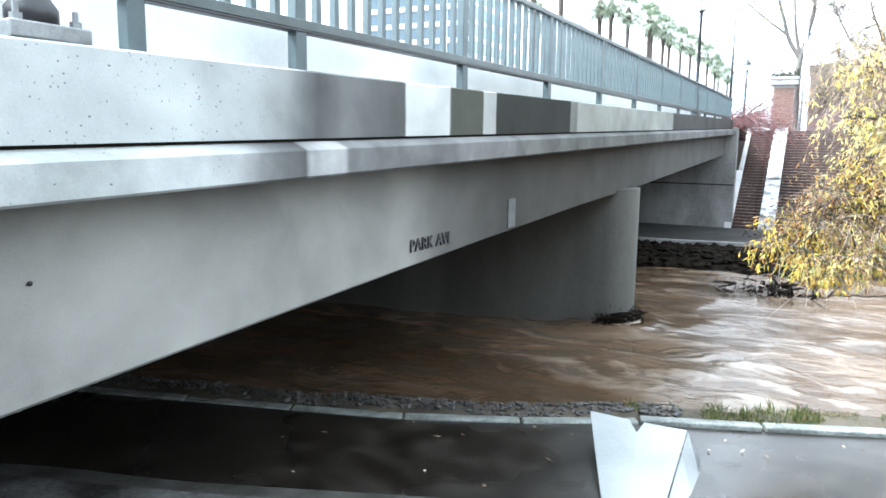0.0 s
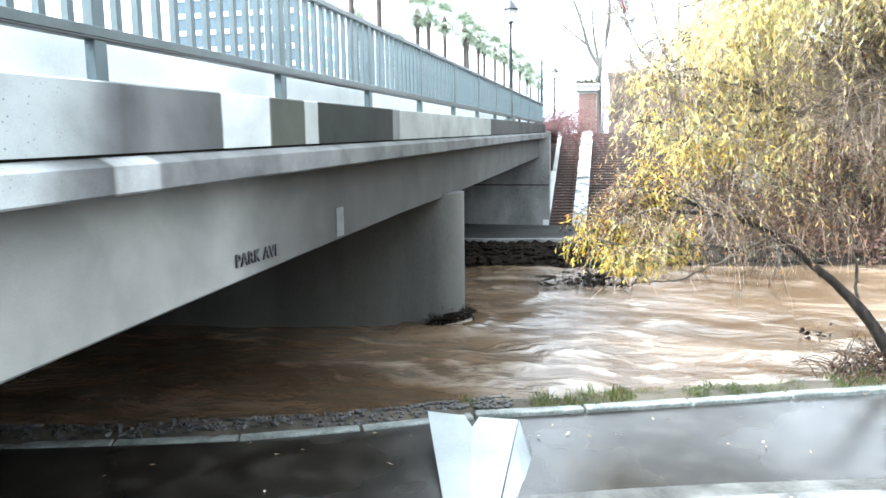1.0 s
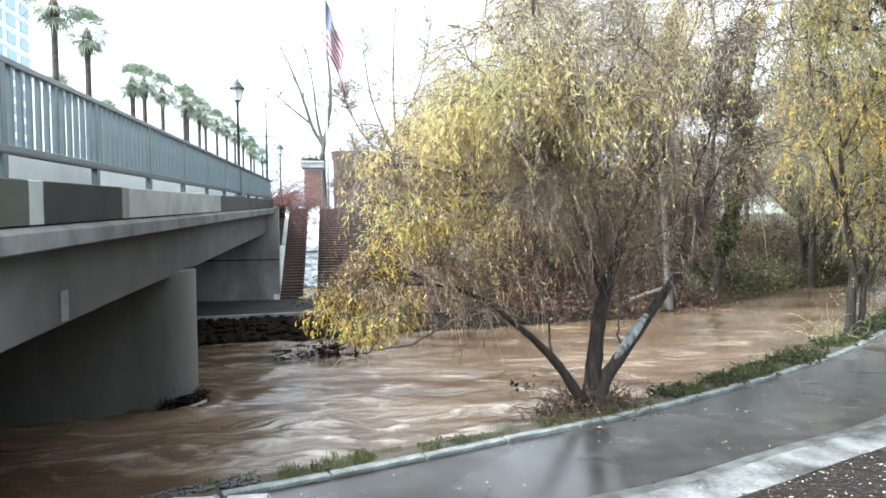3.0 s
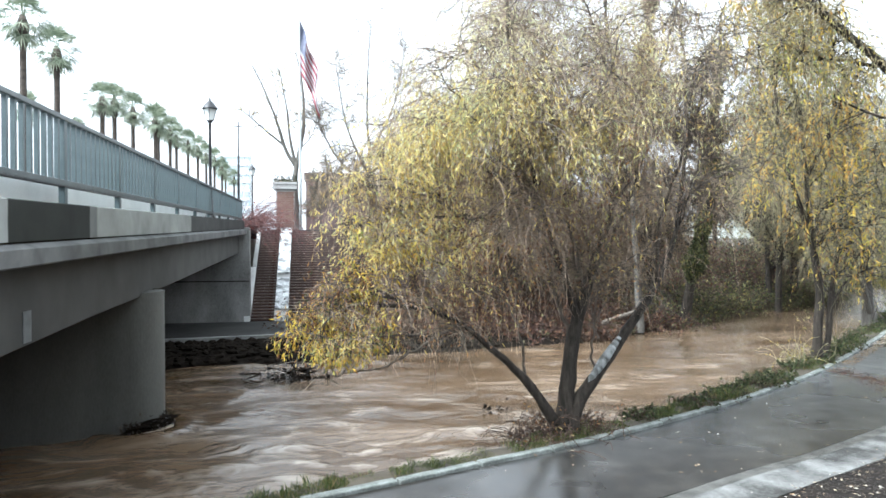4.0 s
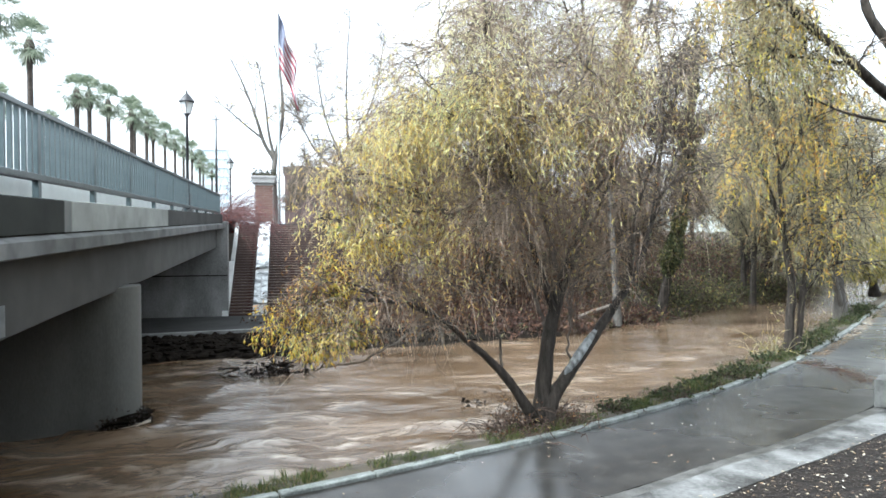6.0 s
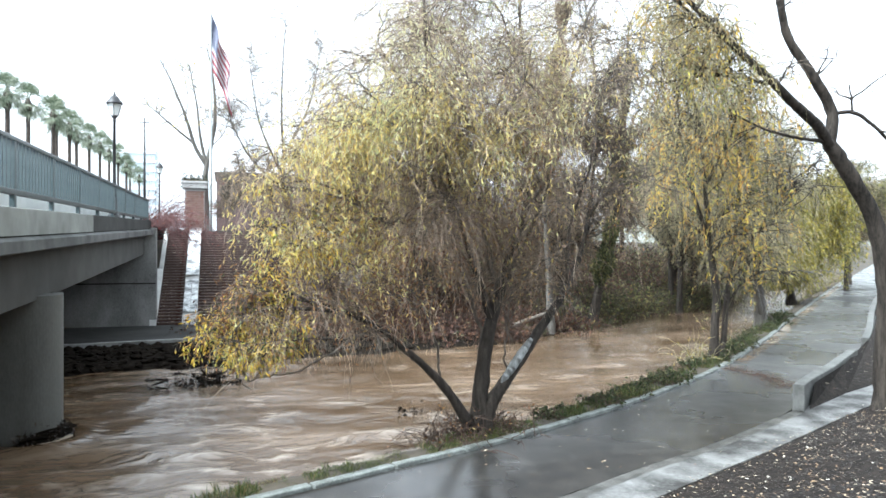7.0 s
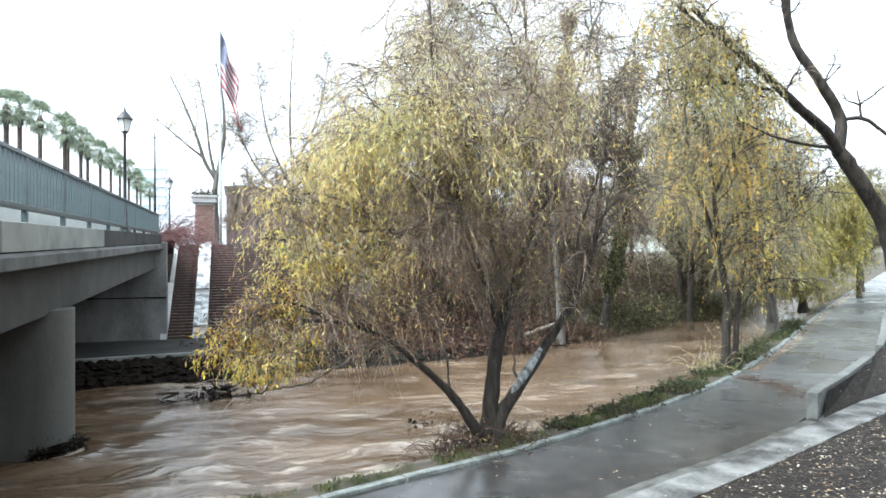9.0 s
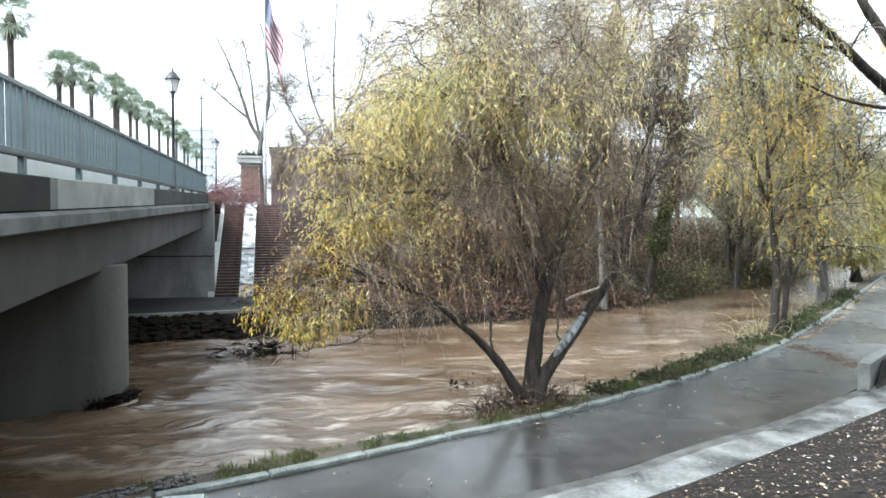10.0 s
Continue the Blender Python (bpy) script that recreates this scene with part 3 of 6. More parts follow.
def ground_height(pts):
    dk, dm, df = side_of(KERB_LINE, pts), -side_of(MULCH_LINE, pts), side_of(FAR_LINE, pts)
    x, y = pts[:, 0], pts[:, 1]
    wob = 0.05 * np.sin(1.7 * x + 0.6 * y) * np.sin(1.1 * y - 0.4 * x) + 0.03 * np.sin(4.1 * x) * np.sin(3.3 * y)
    land = np.where(dm > -0.3, 0.10 + 2.4 * step_up(np.maximum(dm, 0), -1.5, 8.5) - 2.4 * step_up(0.0, -1.5, 8.5) + wob * np.clip(dm, 0, 1), -0.10)
    verge = 0.10 - 2.2 * step_up(dk, 0.5, 2.6) + 0.7 * wob
    far = -2.25 + 1.35 * step_up(df, -3.5, 0.0) + 0.24 * step_up(df, 0.0, 1.7) + wob * 1.5
    hill = 5.4 * step_up(df, 5.5, 19.0)
    stairs = np.clip((y - 43.2) * 0.55, 0, 5.45) - 0.35
    blend = step_up(x, 8.0, 11.0)
    far = far + np.where(df > 0, hill * blend + stairs.clip(0, 9) * (1 - blend), 0)
    river = np.maximum(verge, far)
    z = np.where(dk > 0, river, land)
    away = np.hypot(x, y)
    return np.where(away > 260, 0.2 * np.minimum(z, 5.4) + 0.8 * np.where(dk > 0, 5.0, 2.4), z)


def graded(lo, hi, core_lo, core_hi, fine, coarse):
    core = np.arange(core_lo, core_hi, fine)
    left = core_lo - np.geomspace(coarse, core_lo - lo, 26)[::-1]
    right = core_hi + np.geomspace(coarse, hi - core_hi, 30)
    return np.r_[left, core, right]


gx, gy = graded(-1800, 2400, -16, 48, 0.42, 0.8), graded(-1500, 2600, -6, 60, 0.42, 0.8)
gxx, gyy = np.meshgrid(gx, gy, indexing="ij")
gp = np.stack([gxx.ravel(), gyy.ravel()], axis=1)
gz = ground_height(gp)
gi = np.arange(len(gp)).reshape(len(gx), len(gy))
gf = np.stack([gi[:-1, :-1], gi[1:, :-1], gi[1:, 1:], gi[:-1, 1:]], axis=-1).reshape(-1, 4)
ground = fast_ob("ground", np.c_[gp, gz], gf, M_EARTH, smooth=True)
ground.data.materials.append(M_MULCH)
mid = gp[gf].mean(axis=1)
ground.data.polygons.foreach_set("material_index", ((side_of(MULCH_LINE, mid) < 0.3) & (mid[:, 0] > -60)).astype(np.int32))
tagged(ground, "muddy river banks and dark wet bark mulch slope", "ground", kind="structure")


def z_at(x, y):
    return ground_height(np.array([[x, y]], float))[0]


# ---- water ----
wx, wy = np.r_[-140, -80, -45, np.arange(-26, 40, 0.2), np.arange(40.5, 90, 1.0), 100, 130, 200], np.r_[-30, -10, np.arange(4, 40, 0.2), np.arange(40.5, 90, 1.0), 110, 170]
wxx, wyy = np.meshgrid(wx, wy, indexing="ij")


def wave_height(x, y):
    """Standing ripples drawn out along the current, with a wake round the pier's nose."""
    c, s = math.cos(radians(12)), math.sin(radians(12))
    u, v = x * c + y * s, -x * s + y * c
    h = 0.034 * np.sin(0.9 * u + 1.9 * np.sin(0.43 * v) + 0.5 * v) * np.sin(1.9 * v + 0.8 * np.sin(0.6 * u))
    h += 0.022 * np.sin(2.3 * u + 2.2 * np.sin(0.9 * v)) * np.sin(3.7 * v + 1.3 * np.sin(0.7 * u)) + 0.007 * np.sin(5.1 * u + 3 * np.sin(1.7 * v)) * np.sin(7.3 * v + 2 * np.sin(1.3 * u))
    d = np.hypot(x + 3.6, y - 19.3)
    wake = np.exp(-((d - 1.15) / 0.35) ** 2) * np.where(x > -4.6, 1, 0.2)
    edge = np.clip((side_of(KERB_LINE, np.stack([x.ravel(), y.ravel()], 1)).reshape(x.shape) - 0.2) / 1.5, 0, 1)
    return (h * edge + 0.11 * wake) * np.where(np.hypot(x - 8, y - 20) < 60, 1, 0.3)


wv = np.stack([wxx, wyy, WATER_Z + wave_height(wxx, wyy)], axis=-1).reshape(-1, 3)
wi = np.arange(len(wv)).reshape(len(wx), len(wy))
wf = np.stack([wi[:-1, :-1], wi[1:, :-1], wi[1:, 1:], wi[:-1, 1:]], axis=-1).reshape(-1, 4)
water = fast_ob("water", wv, wf, M_WATER, smooth=True)
tagged(water, "brown muddy flood water with pale froth streaks", "water", kind="structure")


# ---- path, strip, kerb, low walls ----
def sheet(name, a, b, za, zb, thick, material, rows=1):
    """A slab between two plan lines with as many points each."""
    n = len(a)
    vs, fs = [], []
    cols = []
    for r in range(rows + 1):
        t = r / rows
        cols.append(np.c_[a * (1 - t) + b * t, np.full(n, za * (1 - t) + zb * t)])
    cols.append(np.c_[b, np.full(n, zb - thick)])
    cols.append(np.c_[a, np.full(n, za - thick)])
    vs = np.concatenate(cols)
    k = len(cols)
    for c in range(k):
        d = (c + 1) % k
        i = np.arange(n - 1)
        fs.append(np.stack([d * n + i, d * n + i + 1, c * n + i + 1, c * n + i], axis=1))
    return fast_ob(name, vs, np.concatenate(fs), material)


def evened(line, n):
    s = np.r_[0, np.cumsum(np.linalg.norm(np.diff(line, axis=0), axis=1))]
    q = np.linspace(0, s[-1], n)
    return np.stack([np.interp(q, s, line[:, 0]), np.interp(q, s, line[:, 1])], axis=1)


def beside(line, off):
    t = np.gradient(line, axis=0)
    t /= np.linalg.norm(t, axis=1, keepdims=True)
    return line + off * np.stack([-t[:, 1], t[:, 0]], axis=1)


def nearest_on(line, pts):
    fine = evened(line, 3000)
    return np.array([fine[np.argmin(((fine - p) ** 2).sum(1))] for p in pts])


path_far = beside(evened(KERB_LINE, 260), -0.1)
path_near = nearest_on(NEAR_SIDE, path_far)
path = sheet("path", path_far, path_near, PATH_Z, PATH_Z + 0.02, 0.12, M_PATH)
tagged(path, "wet worn riverside path with puddles and fallen leaves", "path", kind="structure")

strip_in = evened(STRIP_LINE, 120)
strip_out = nearest_on(MULCH_LINE, strip_in)
gutter_out = strip_in * 0.72 + strip_out * 0.28
gutter = sheet("gutter", beside(strip_in, -0.02), gutter_out, PATH_Z + 0.028, PATH_Z + 0.034, 0.12, M_GUTTER)
tagged(gutter, "dark wet silted gutter along the concrete strip", "pavement", kind="structure")
strip = sheet("concrete_strip", gutter_out, beside(strip_out, 0.0), PATH_Z + 0.055, PATH_Z + 0.07, 0.14, M_STRIP, 2)
tagged(strip, "pale wet concrete strip between path and mulch", "pavement", kind="structure")
walk_in = curve_through([(14.32, 13.5), (17.2, 14.7), (24, 17.6), (60, 33.1)], 0.8)
walk_out = nearest_on(MULCH_LINE, walk_in)
side_walk = sheet("pavement", walk_in, walk_out, PATH_Z + 0.05, PATH_Z + 0.06, 0.14, M_STRIP)
tagged(side_walk, "pale wet concrete walkway branching off the path", "pavement", kind="structure")

kerb = tagged(empty("kerb"), "weathered concrete kerb stones along the river edge", "kerb", kind="structure")
bm = block(-0.79, 0.79, -0.10, 0.10, -0.2, 0.0, 0.022)
kerb_mesh = bpy.data.meshes.new("kerb_stone")
bm.to_mesh(kerb_mesh)
bm.free()
kerb_mesh.materials.append(M_KERB)
for a, b in zip(KERB_LINE[:-1], KERB_LINE[1:]):
    if a[0] < -14 or a[0] > 75:
        continue
    turn = math.atan2(b[1] - a[1], b[0] - a[0])
    stone = shared("kerb_stone", kerb_mesh, kerb, ((a[0] + b[0]) / 2, (a[1] + b[1]) / 2, (0.125 if a[0] > -1.6 else 0.085) + random.uniform(-0.012, 0.012)), turn + random.uniform(-0.012, 0.012))
    stone.rotation_euler[0] = random.uniform(-0.03, 0.03)
    stone.scale[0] = np.linalg.norm(b - a) / 1.62
for lo, hi, top in ((0.0, 8.6, 0.74), (11.4, 60.0, 0.70)):
    line = evened(WALL_LINE, 240)
    run = np.r_[0, np.cumsum(np.linalg.norm(np.diff(line, axis=0), axis=1))]
    line = line[(run >= lo) & (run <= hi)]
    w = sheet("low_wall", beside(line, 0.0), beside(line, -0.27), top, top, 0.8, M_WALL)
    bmw = bmesh.new()
    bmw.from_mesh(w.data)
    bmw.verts.ensure_lookup_table()
    for k in (0, len(line) - 1):
        bmw.faces.new([bmw.verts[c * len(line) + k] for c in range(4)])
    bmesh.ops.recalc_face_normals(bmw, faces=bmw.faces[:])
    bmesh.ops.bevel(bmw, geom=[e for e in bmw.edges if e.calc_length() > 0.3], offset=0.02, segments=1, affect="EDGES")
    bmw.to_mesh(w.data)
    bmw.free()
    tagged(w, "low pale concrete retaining wall beside the path", "low wall")
bm = bmesh.new()
bed = [(14.75, 13.45), (17.3, 14.75), (24, 17.65), (30, 20.3), (30, 25.0), (25.2, 21.0), (18.6, 16.05), (15.4, 13.95)]
bed_z = [0.125] * 4 + [0.64] * 4
top_ring = [bm.verts.new((x, y, z)) for (x, y), z in zip(bed, bed_z)]
low_ring = [bm.verts.new((x, y, -0.1)) for x, y in bed]
for i in range(3):
    bm.faces.new((top_ring[i], top_ring[i + 1], top_ring[6 - i], top_ring[7 - i]))
for i in range(len(bed)):
    bm.faces.new((top_ring[i], low_ring[i], low_ring[(i + 1) % len(bed)], top_ring[(i + 1) % len(bed)]))
bed_me = bpy.data.meshes.new("mulch_bed")
bm.to_mesh(bed_me)
bm.free()
bed_me.materials.append(M_MULCH)
tagged(new("mulch_bed", bed_me), "dark bark mulch bed behind the low wall", "ground", kind="structure")


# ---- the bridge ----
def bridge_run(name, section, ys, material, parent, label=""):
    """A long member: section(y) gives its outline as (x, z) pairs."""
    vs, k = [], len(section(ys[0]))
    for y in ys:
        vs += [(x, y, z) for x, z in section(y)]
    fs = []
    for j in range(len(ys) - 1):
        for i in range(k):
            fs.append((j * k + i, j * k + (i + 1) % k, (j + 1) * k + (i + 1) % k, (j + 1) * k + i))
    fs.append(tuple(range(k))[::-1])
    fs.append(tuple((len(ys) - 1) * k + i for i in range(k)))
    return mesh_ob(name, vs, fs, material, parent, label)


BRIDGE_START, BRIDGE_END = -16.0, 43.4


def soffit(y):
    return float(np.interp(y, [-16, 2.7, 7.8, 10.0, 14.9, 21.4, 43.4], [1.55, 2.21, 2.415, 2.497, 2.665, 2.82, 3.55]))


def parapet_top(y):
    return 4.47 + 0.0240 * y


def ledge_top(y):
    return 3.765 + 0.0275 * y


def rail_low(y):
    return 4.87 + 0.0160 * y


def rail_high(y):
    return 6.04 + 0.0145 * y


bridge = tagged(empty("bridge", (0, 0, 0)), "grey concrete road bridge with patched parapet over the river", "bridge")
ys = np.linspace(BRIDGE_START, BRIDGE_END, 61)
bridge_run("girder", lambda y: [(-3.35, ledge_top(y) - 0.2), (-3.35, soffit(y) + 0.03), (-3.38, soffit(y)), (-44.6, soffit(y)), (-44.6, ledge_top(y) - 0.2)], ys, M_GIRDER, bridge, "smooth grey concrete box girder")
# Unseen slab, dark so the underside throws little light onto path and water.
bridge_run("dimming_slab", lambda y: [(-3.42, soffit(y) + 0.01), (-3.42, soffit(y) - 0.012), (-44.6, soffit(y) - 0.012), (-44.6, soffit(y) + 0.01)], ys, M_SOFFIT, bridge, "unseen dark slab under the girder that dims the space below")
bridge_run("ledge", lambda y: [(-3.04, ledge_top(y) + 0.062), (-2.9, ledge_top(y)), (-2.88, ledge_top(y) - 0.015), (-2.88, ledge_top(y) - 0.24), (-2.9, ledge_top(y) - 0.26), (-3.6, ledge_top(y) - 0.26), (-3.6, ledge_top(y) + 0.062)], ys, M_LEDGE, bridge, "projecting concrete ledge with wet top")
bridge_run("joint", lambda y: [(-3.035, ledge_top(y) + 0.092), (-3.035, ledge_top(y) + 0.055), (-3.5, ledge_top(y) + 0.055), (-3.5, ledge_top(y) + 0.092)], ys, M_MUD, bridge, "dark dirty joint under the parapet")
bridge_run("parapet", lambda y: [(-3.0, parapet_top(y) - 0.015), (-3.0, ledge_top(y) + 0.085), (-3.5, ledge_top(y) + 0.085), (-3.5, parapet_top(y)), (-3.02, parapet_top(y))], ys, M_PARAPET, bridge, "concrete parapet with light and dark covering paint patches")
bridge_run("upstand", lambda y: [(-3.52, 5.03 + 0.017 * y), (-3.52, 4.4 + RISE * y), (-3.8, 4.4 + RISE * y), (-3.8, 5.04 + 0.017 * y)], ys, M_UPSTAND, bridge, "white concrete upstand behind the railing")
bridge_run("deck", lambda y: [(-3.82, 4.75 + RISE * y), (-3.82, 3.9 + RISE * y), (-44.5, 3.9 + RISE * y), (-44.5, 4.75 + RISE * y)], np.linspace(BRIDGE_START, 70, 30), M_ASPHALT, bridge, "wet dark asphalt roadway")
bridge_run("far_parapet", lambda y: [(-44.2, 5.3 + RISE * y), (-44.2, 4.7 + RISE * y), (-44.7, 3.7 + RISE * y), (-44.7, 5.3 + RISE * y)], ys, M_PALE, bridge)


def pier_bm():
    """A wall pier with round ends, a little askew to the bridge."""
    bm = bmesh.new()
    d, n, r = Vector((-0.982, -0.19)), Vector((-0.19, 0.982)), 0.8
    c0 = Vector((-3.72, 19.3))
    c1 = c0 + d * 40.0
    ring = []
    for i in range(33):
        a = math.pi * i / 32
        ring.append(c0 - n * r * math.cos(a) - d * r * math.sin(a))
    for i in range(33):
        a = math.pi * i / 32
        ring.append(c1 + n * r * math.cos(a) + d * r * math.sin(a))
    low = [bm.verts.new((p.x, p.y, -2.4)) for p in ring]
    high = [bm.verts.new((p.x, p.y, soffit(p.y) + 0.02 if p.x < -3.36 else soffit(p.y) + 0.10)) for p in ring]
    k = len(ring)
    for i in range(k):
        bm.faces.new((low[i], low[(i + 1) % k], high[(i + 1) % k], high[i]))
    bm.faces.new(high)
    return bm


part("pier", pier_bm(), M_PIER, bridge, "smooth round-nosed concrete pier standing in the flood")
part("abutment", block(-44.6, -2.72, 43.42, 44.2, -1.6, 5.1, 0.02), M_ABUTMENT, bridge, "stained concrete abutment wall")
part("abutment_joint", block(-44.6, -2.75, 43.38, 43.415, 1.86, 1.92), M_MUD, bridge, "dark horizontal wall joint")
# Unseen wall, added only to keep light from entering under the bridge.
west_block = mesh_ob("light_block_west", *box_mesh(-49.0, -48.2, -20, 60, -2.5, 5.2), M_CONCRETE)
tagged(west_block, "unseen plain wall added beyond the bridge to block light below", "wall", kind="structure")
# Unseen near end wall, in the dark pier grey to keep the underpass dim.
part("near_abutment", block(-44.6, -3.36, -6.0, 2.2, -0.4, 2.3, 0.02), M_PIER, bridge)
part("gauge_plate", block(-3.352, -3.335, 11.12, 11.44, 2.60, 3.08, 0.003), M_GAUGE, bridge, "narrow grey gauge plate on the girder")
for y, z, r in ((2.98, 3.05, 0.016), (42.4, 4.1, 0.06)):
    part("drain_hole", lathe([(r, 0), (r, 0.012)], 12), M_BLACK, bridge).matrix_local = pose(-3.338, y, z, 0, 90, 0)

letters = bpy.data.curves.new("letters", "FONT")
letters.body, letters.size, letters.extrude, letters.space_character = "PARK AVE", 0.235, 0.012, 1.05
letter_ob = new("letters", letters)
dg = bpy.context.evaluated_depsgraph_get()
letter_me = bpy.data.meshes.new_from_object(letter_ob.evaluated_get(dg))
bpy.data.objects.remove(letter_ob)
letter_me.materials.clear()
letter_me.materials.append(M_BRONZE)
raised = new("letters", letter_me)
wide = max(v.co.x for v in letter_me.vertices)
raised.matrix_world = Matrix.Translation((-3.335, 7.86, 2.61)) @ Euler((radians(90), 0, radians(90))).to_matrix().to_4x4() @ Matrix.Diagonal((1.15 / wide, 1.0, 1.0, 1))
tagged(raised, "raised dark metal letters reading PARK AVE on the girder", "lettering")


def rail_bar(name, low, high, half, y0, y1, parent, material=None):
    """A long rail between two heights that follow the bridge."""
    bm = bmesh.new()
    vs = [bm.verts.new((x, y, f(y))) for x in (-half, half) for y in (y0, y1) for f in (low, high)]
    for f in ((0, 1, 3, 2), (4, 6, 7, 5), (0, 4, 5, 1), (2, 3, 7, 6), (0, 2, 6, 4), (1, 5, 7, 3)):
        bm.faces.new([vs[i] for i in f])
    bmesh.ops.bevel(bm, geom=bm.edges[:], offset=0.008, segments=2, affect="EDGES", profile=0.5)
    part(name, bm, material or M_STEEL_EDGE, parent)


def bridge_railing():
    """Steel railing on short posts, its bars square tubes between a top and a bottom rail."""
    rail = tagged(empty("bridge_railing", (-3.12, 0, 0)), "grey-green painted steel railing with square vertical bars", "railing")
    end = 42.9
    rail_bar("top_rail", lambda y: rail_high(y) - 0.08, rail_high, 0.055, 3.55, end, rail)
    rail_bar("bottom_rail", rail_low, lambda y: rail_low(y) + 0.09, 0.055, 3.55, end, rail)
    # Black strip below the bottom rail, painting in its shadow line.
    rail_bar("rail_shadow_strip", lambda y: rail_low(y) - 0.024, lambda y: rail_low(y) - 0.003, 0.06, 3.55, end, rail, M_BLACK)
    bars = bpy.data.meshes.new("baluster")
    b = block(-0.032, 0.032, -0.036, 0.036, 0.0, 1.0)
    b.to_mesh(bars)
    b.free()
    bars.materials.append(M_STEEL)
    posts = bpy.data.meshes.new("post")
    b = block(-0.05, 0.05, -0.075, 0.075, 0.0, 1.0, 0.006)
    b.to_mesh(posts)
    b.free()
    posts.materials.append(M_STEEL)
    y, marks = 5.44, [3.68]
    while y < end:
        marks.append(y)
        y += 3.39
    for m in marks:
        shared("post", posts, rail, (0, m, parapet_top(m) - 0.005)).scale[2] = rail_high(m) - 0.03 - parapet_top(m)
    for a, b in zip(marks, marks[1:] + [end]):
        n = max(2, int(round((b - a) / 0.28)))
        for i in range(1, n):
            m = a + (b - a) * i / n
            shared("baluster", bars, rail, (0, m, rail_low(m) + 0.08)).scale[2] = rail_high(m) - rail_low(m) - 0.14
    return rail


near_railing = bridge_railing()
copy_thing(near_railing, pose(-44.4, 0, 0.7))


def lamp_post(at, height):
    """A black lantern post: bolted base, fluted foot, tapered pole, four-sided lantern with a hipped roof."""
    lamp = tagged(empty("lamp_post", at), "black lantern lamp post standing on the bridge parapet", "lamp post", "bridge lamps")
    part("base_plate", block(-0.2, 0.2, -0.26, 0.26, 0.0, 0.10, 0.012), M_GALV, lamp, "grey bolted base plate")
    for x in (-0.14, 0.14):
        for y in (-0.19, 0.19):
            part("bolt", lathe([(0.035, 0.1), (0.035, 0.14), (0.018, 0.14), (0.018, 0.2)], 6, (x, y, 0)), M_GALV, lamp)
    part("foot", lathe([(0.15, 0.10), (0.15, 0.2), (0.11, 0.26), (0.1, 0.7), (0.075, 0.8)], 12), M_BLACK, lamp)
    part("pole", lathe([(0.075, 0.78), (0.07, 1.2), (0.05, height - 1.1), (0.075, height - 1.08), (0.05, height - 1.0), (0.12, height - 0.9), (0.14, height - 0.86)], 12), M_BLACK, lamp)
    lantern = part("lantern", lathe([(0.14, height - 0.86), (0.26, height - 0.38)], 4), M_LANTERN, lamp, "pale lantern glass")
    for i in range(4):
        a = math.pi / 2 * i
        bar = part("lantern_bar", block(-0.015, 0.015, -0.015, 0.015, 0.0, 0.5), M_BLACK, lantern)
        bar.matrix_local = Matrix.Translation((0.14 * math.cos(a), 0.14 * math.sin(a), height - 0.87)) @ Euler((0, 0, a)).to_matrix().to_4x4() @ Euler((0, math.atan2(0.12, 0.48), 0)).to_matrix().to_4x4()
    part("lantern_roof", lathe([(0.33, height - 0.4), (0.31, height - 0.36), (0.12, height - 0.1), (0.05, height - 0.06), (0.05, height - 0.02), (0.012, height + 0.12)], 8), M_BLACK, lantern, "black hipped lantern roof")
    return lamp


near_lamp = lamp_post((-3.22, 3.04, parapet_top(3.04)), 4.86)
copy_thing(near_lamp, pose(-3.16, 30.0, parapet_top(30.0)))
street_lamp = copy_thing(near_lamp, pose(-4.0, 62.0, STREET_Z + 0.85))
tagged(street_lamp, "black lantern lamp post on the street beyond the stairs", "lamp post", "bridge lamps")
lamp_plinth = tagged(new("lamp_plinth", bpy.data.meshes.new("lamp_plinth")), "low concrete plinth under the street lamp", "plinth")
b = block(-4.35, -3.65, 61.65, 62.35, STREET_Z, STREET_Z + 0.85, 0.03)
b.to_mesh(lamp_plinth.data)
b.free()
lamp_plinth.data.materials.append(M_CONCRETE)
tall_pole = tagged(empty("utility_pole", (-6.1, 72, STREET_Z)), "thin dark utility pole beyond the bridge", "pole")
part("shaft", lathe([(0.13, 0), (0.11, 6), (0.07, 11.0)], 8), M_BLACK, tall_pole)
part("cross_arm", block(-0.45, 0.45, -0.05, 0.05, 10.5, 10.58, 0.01), M_BLACK, tall_pole)


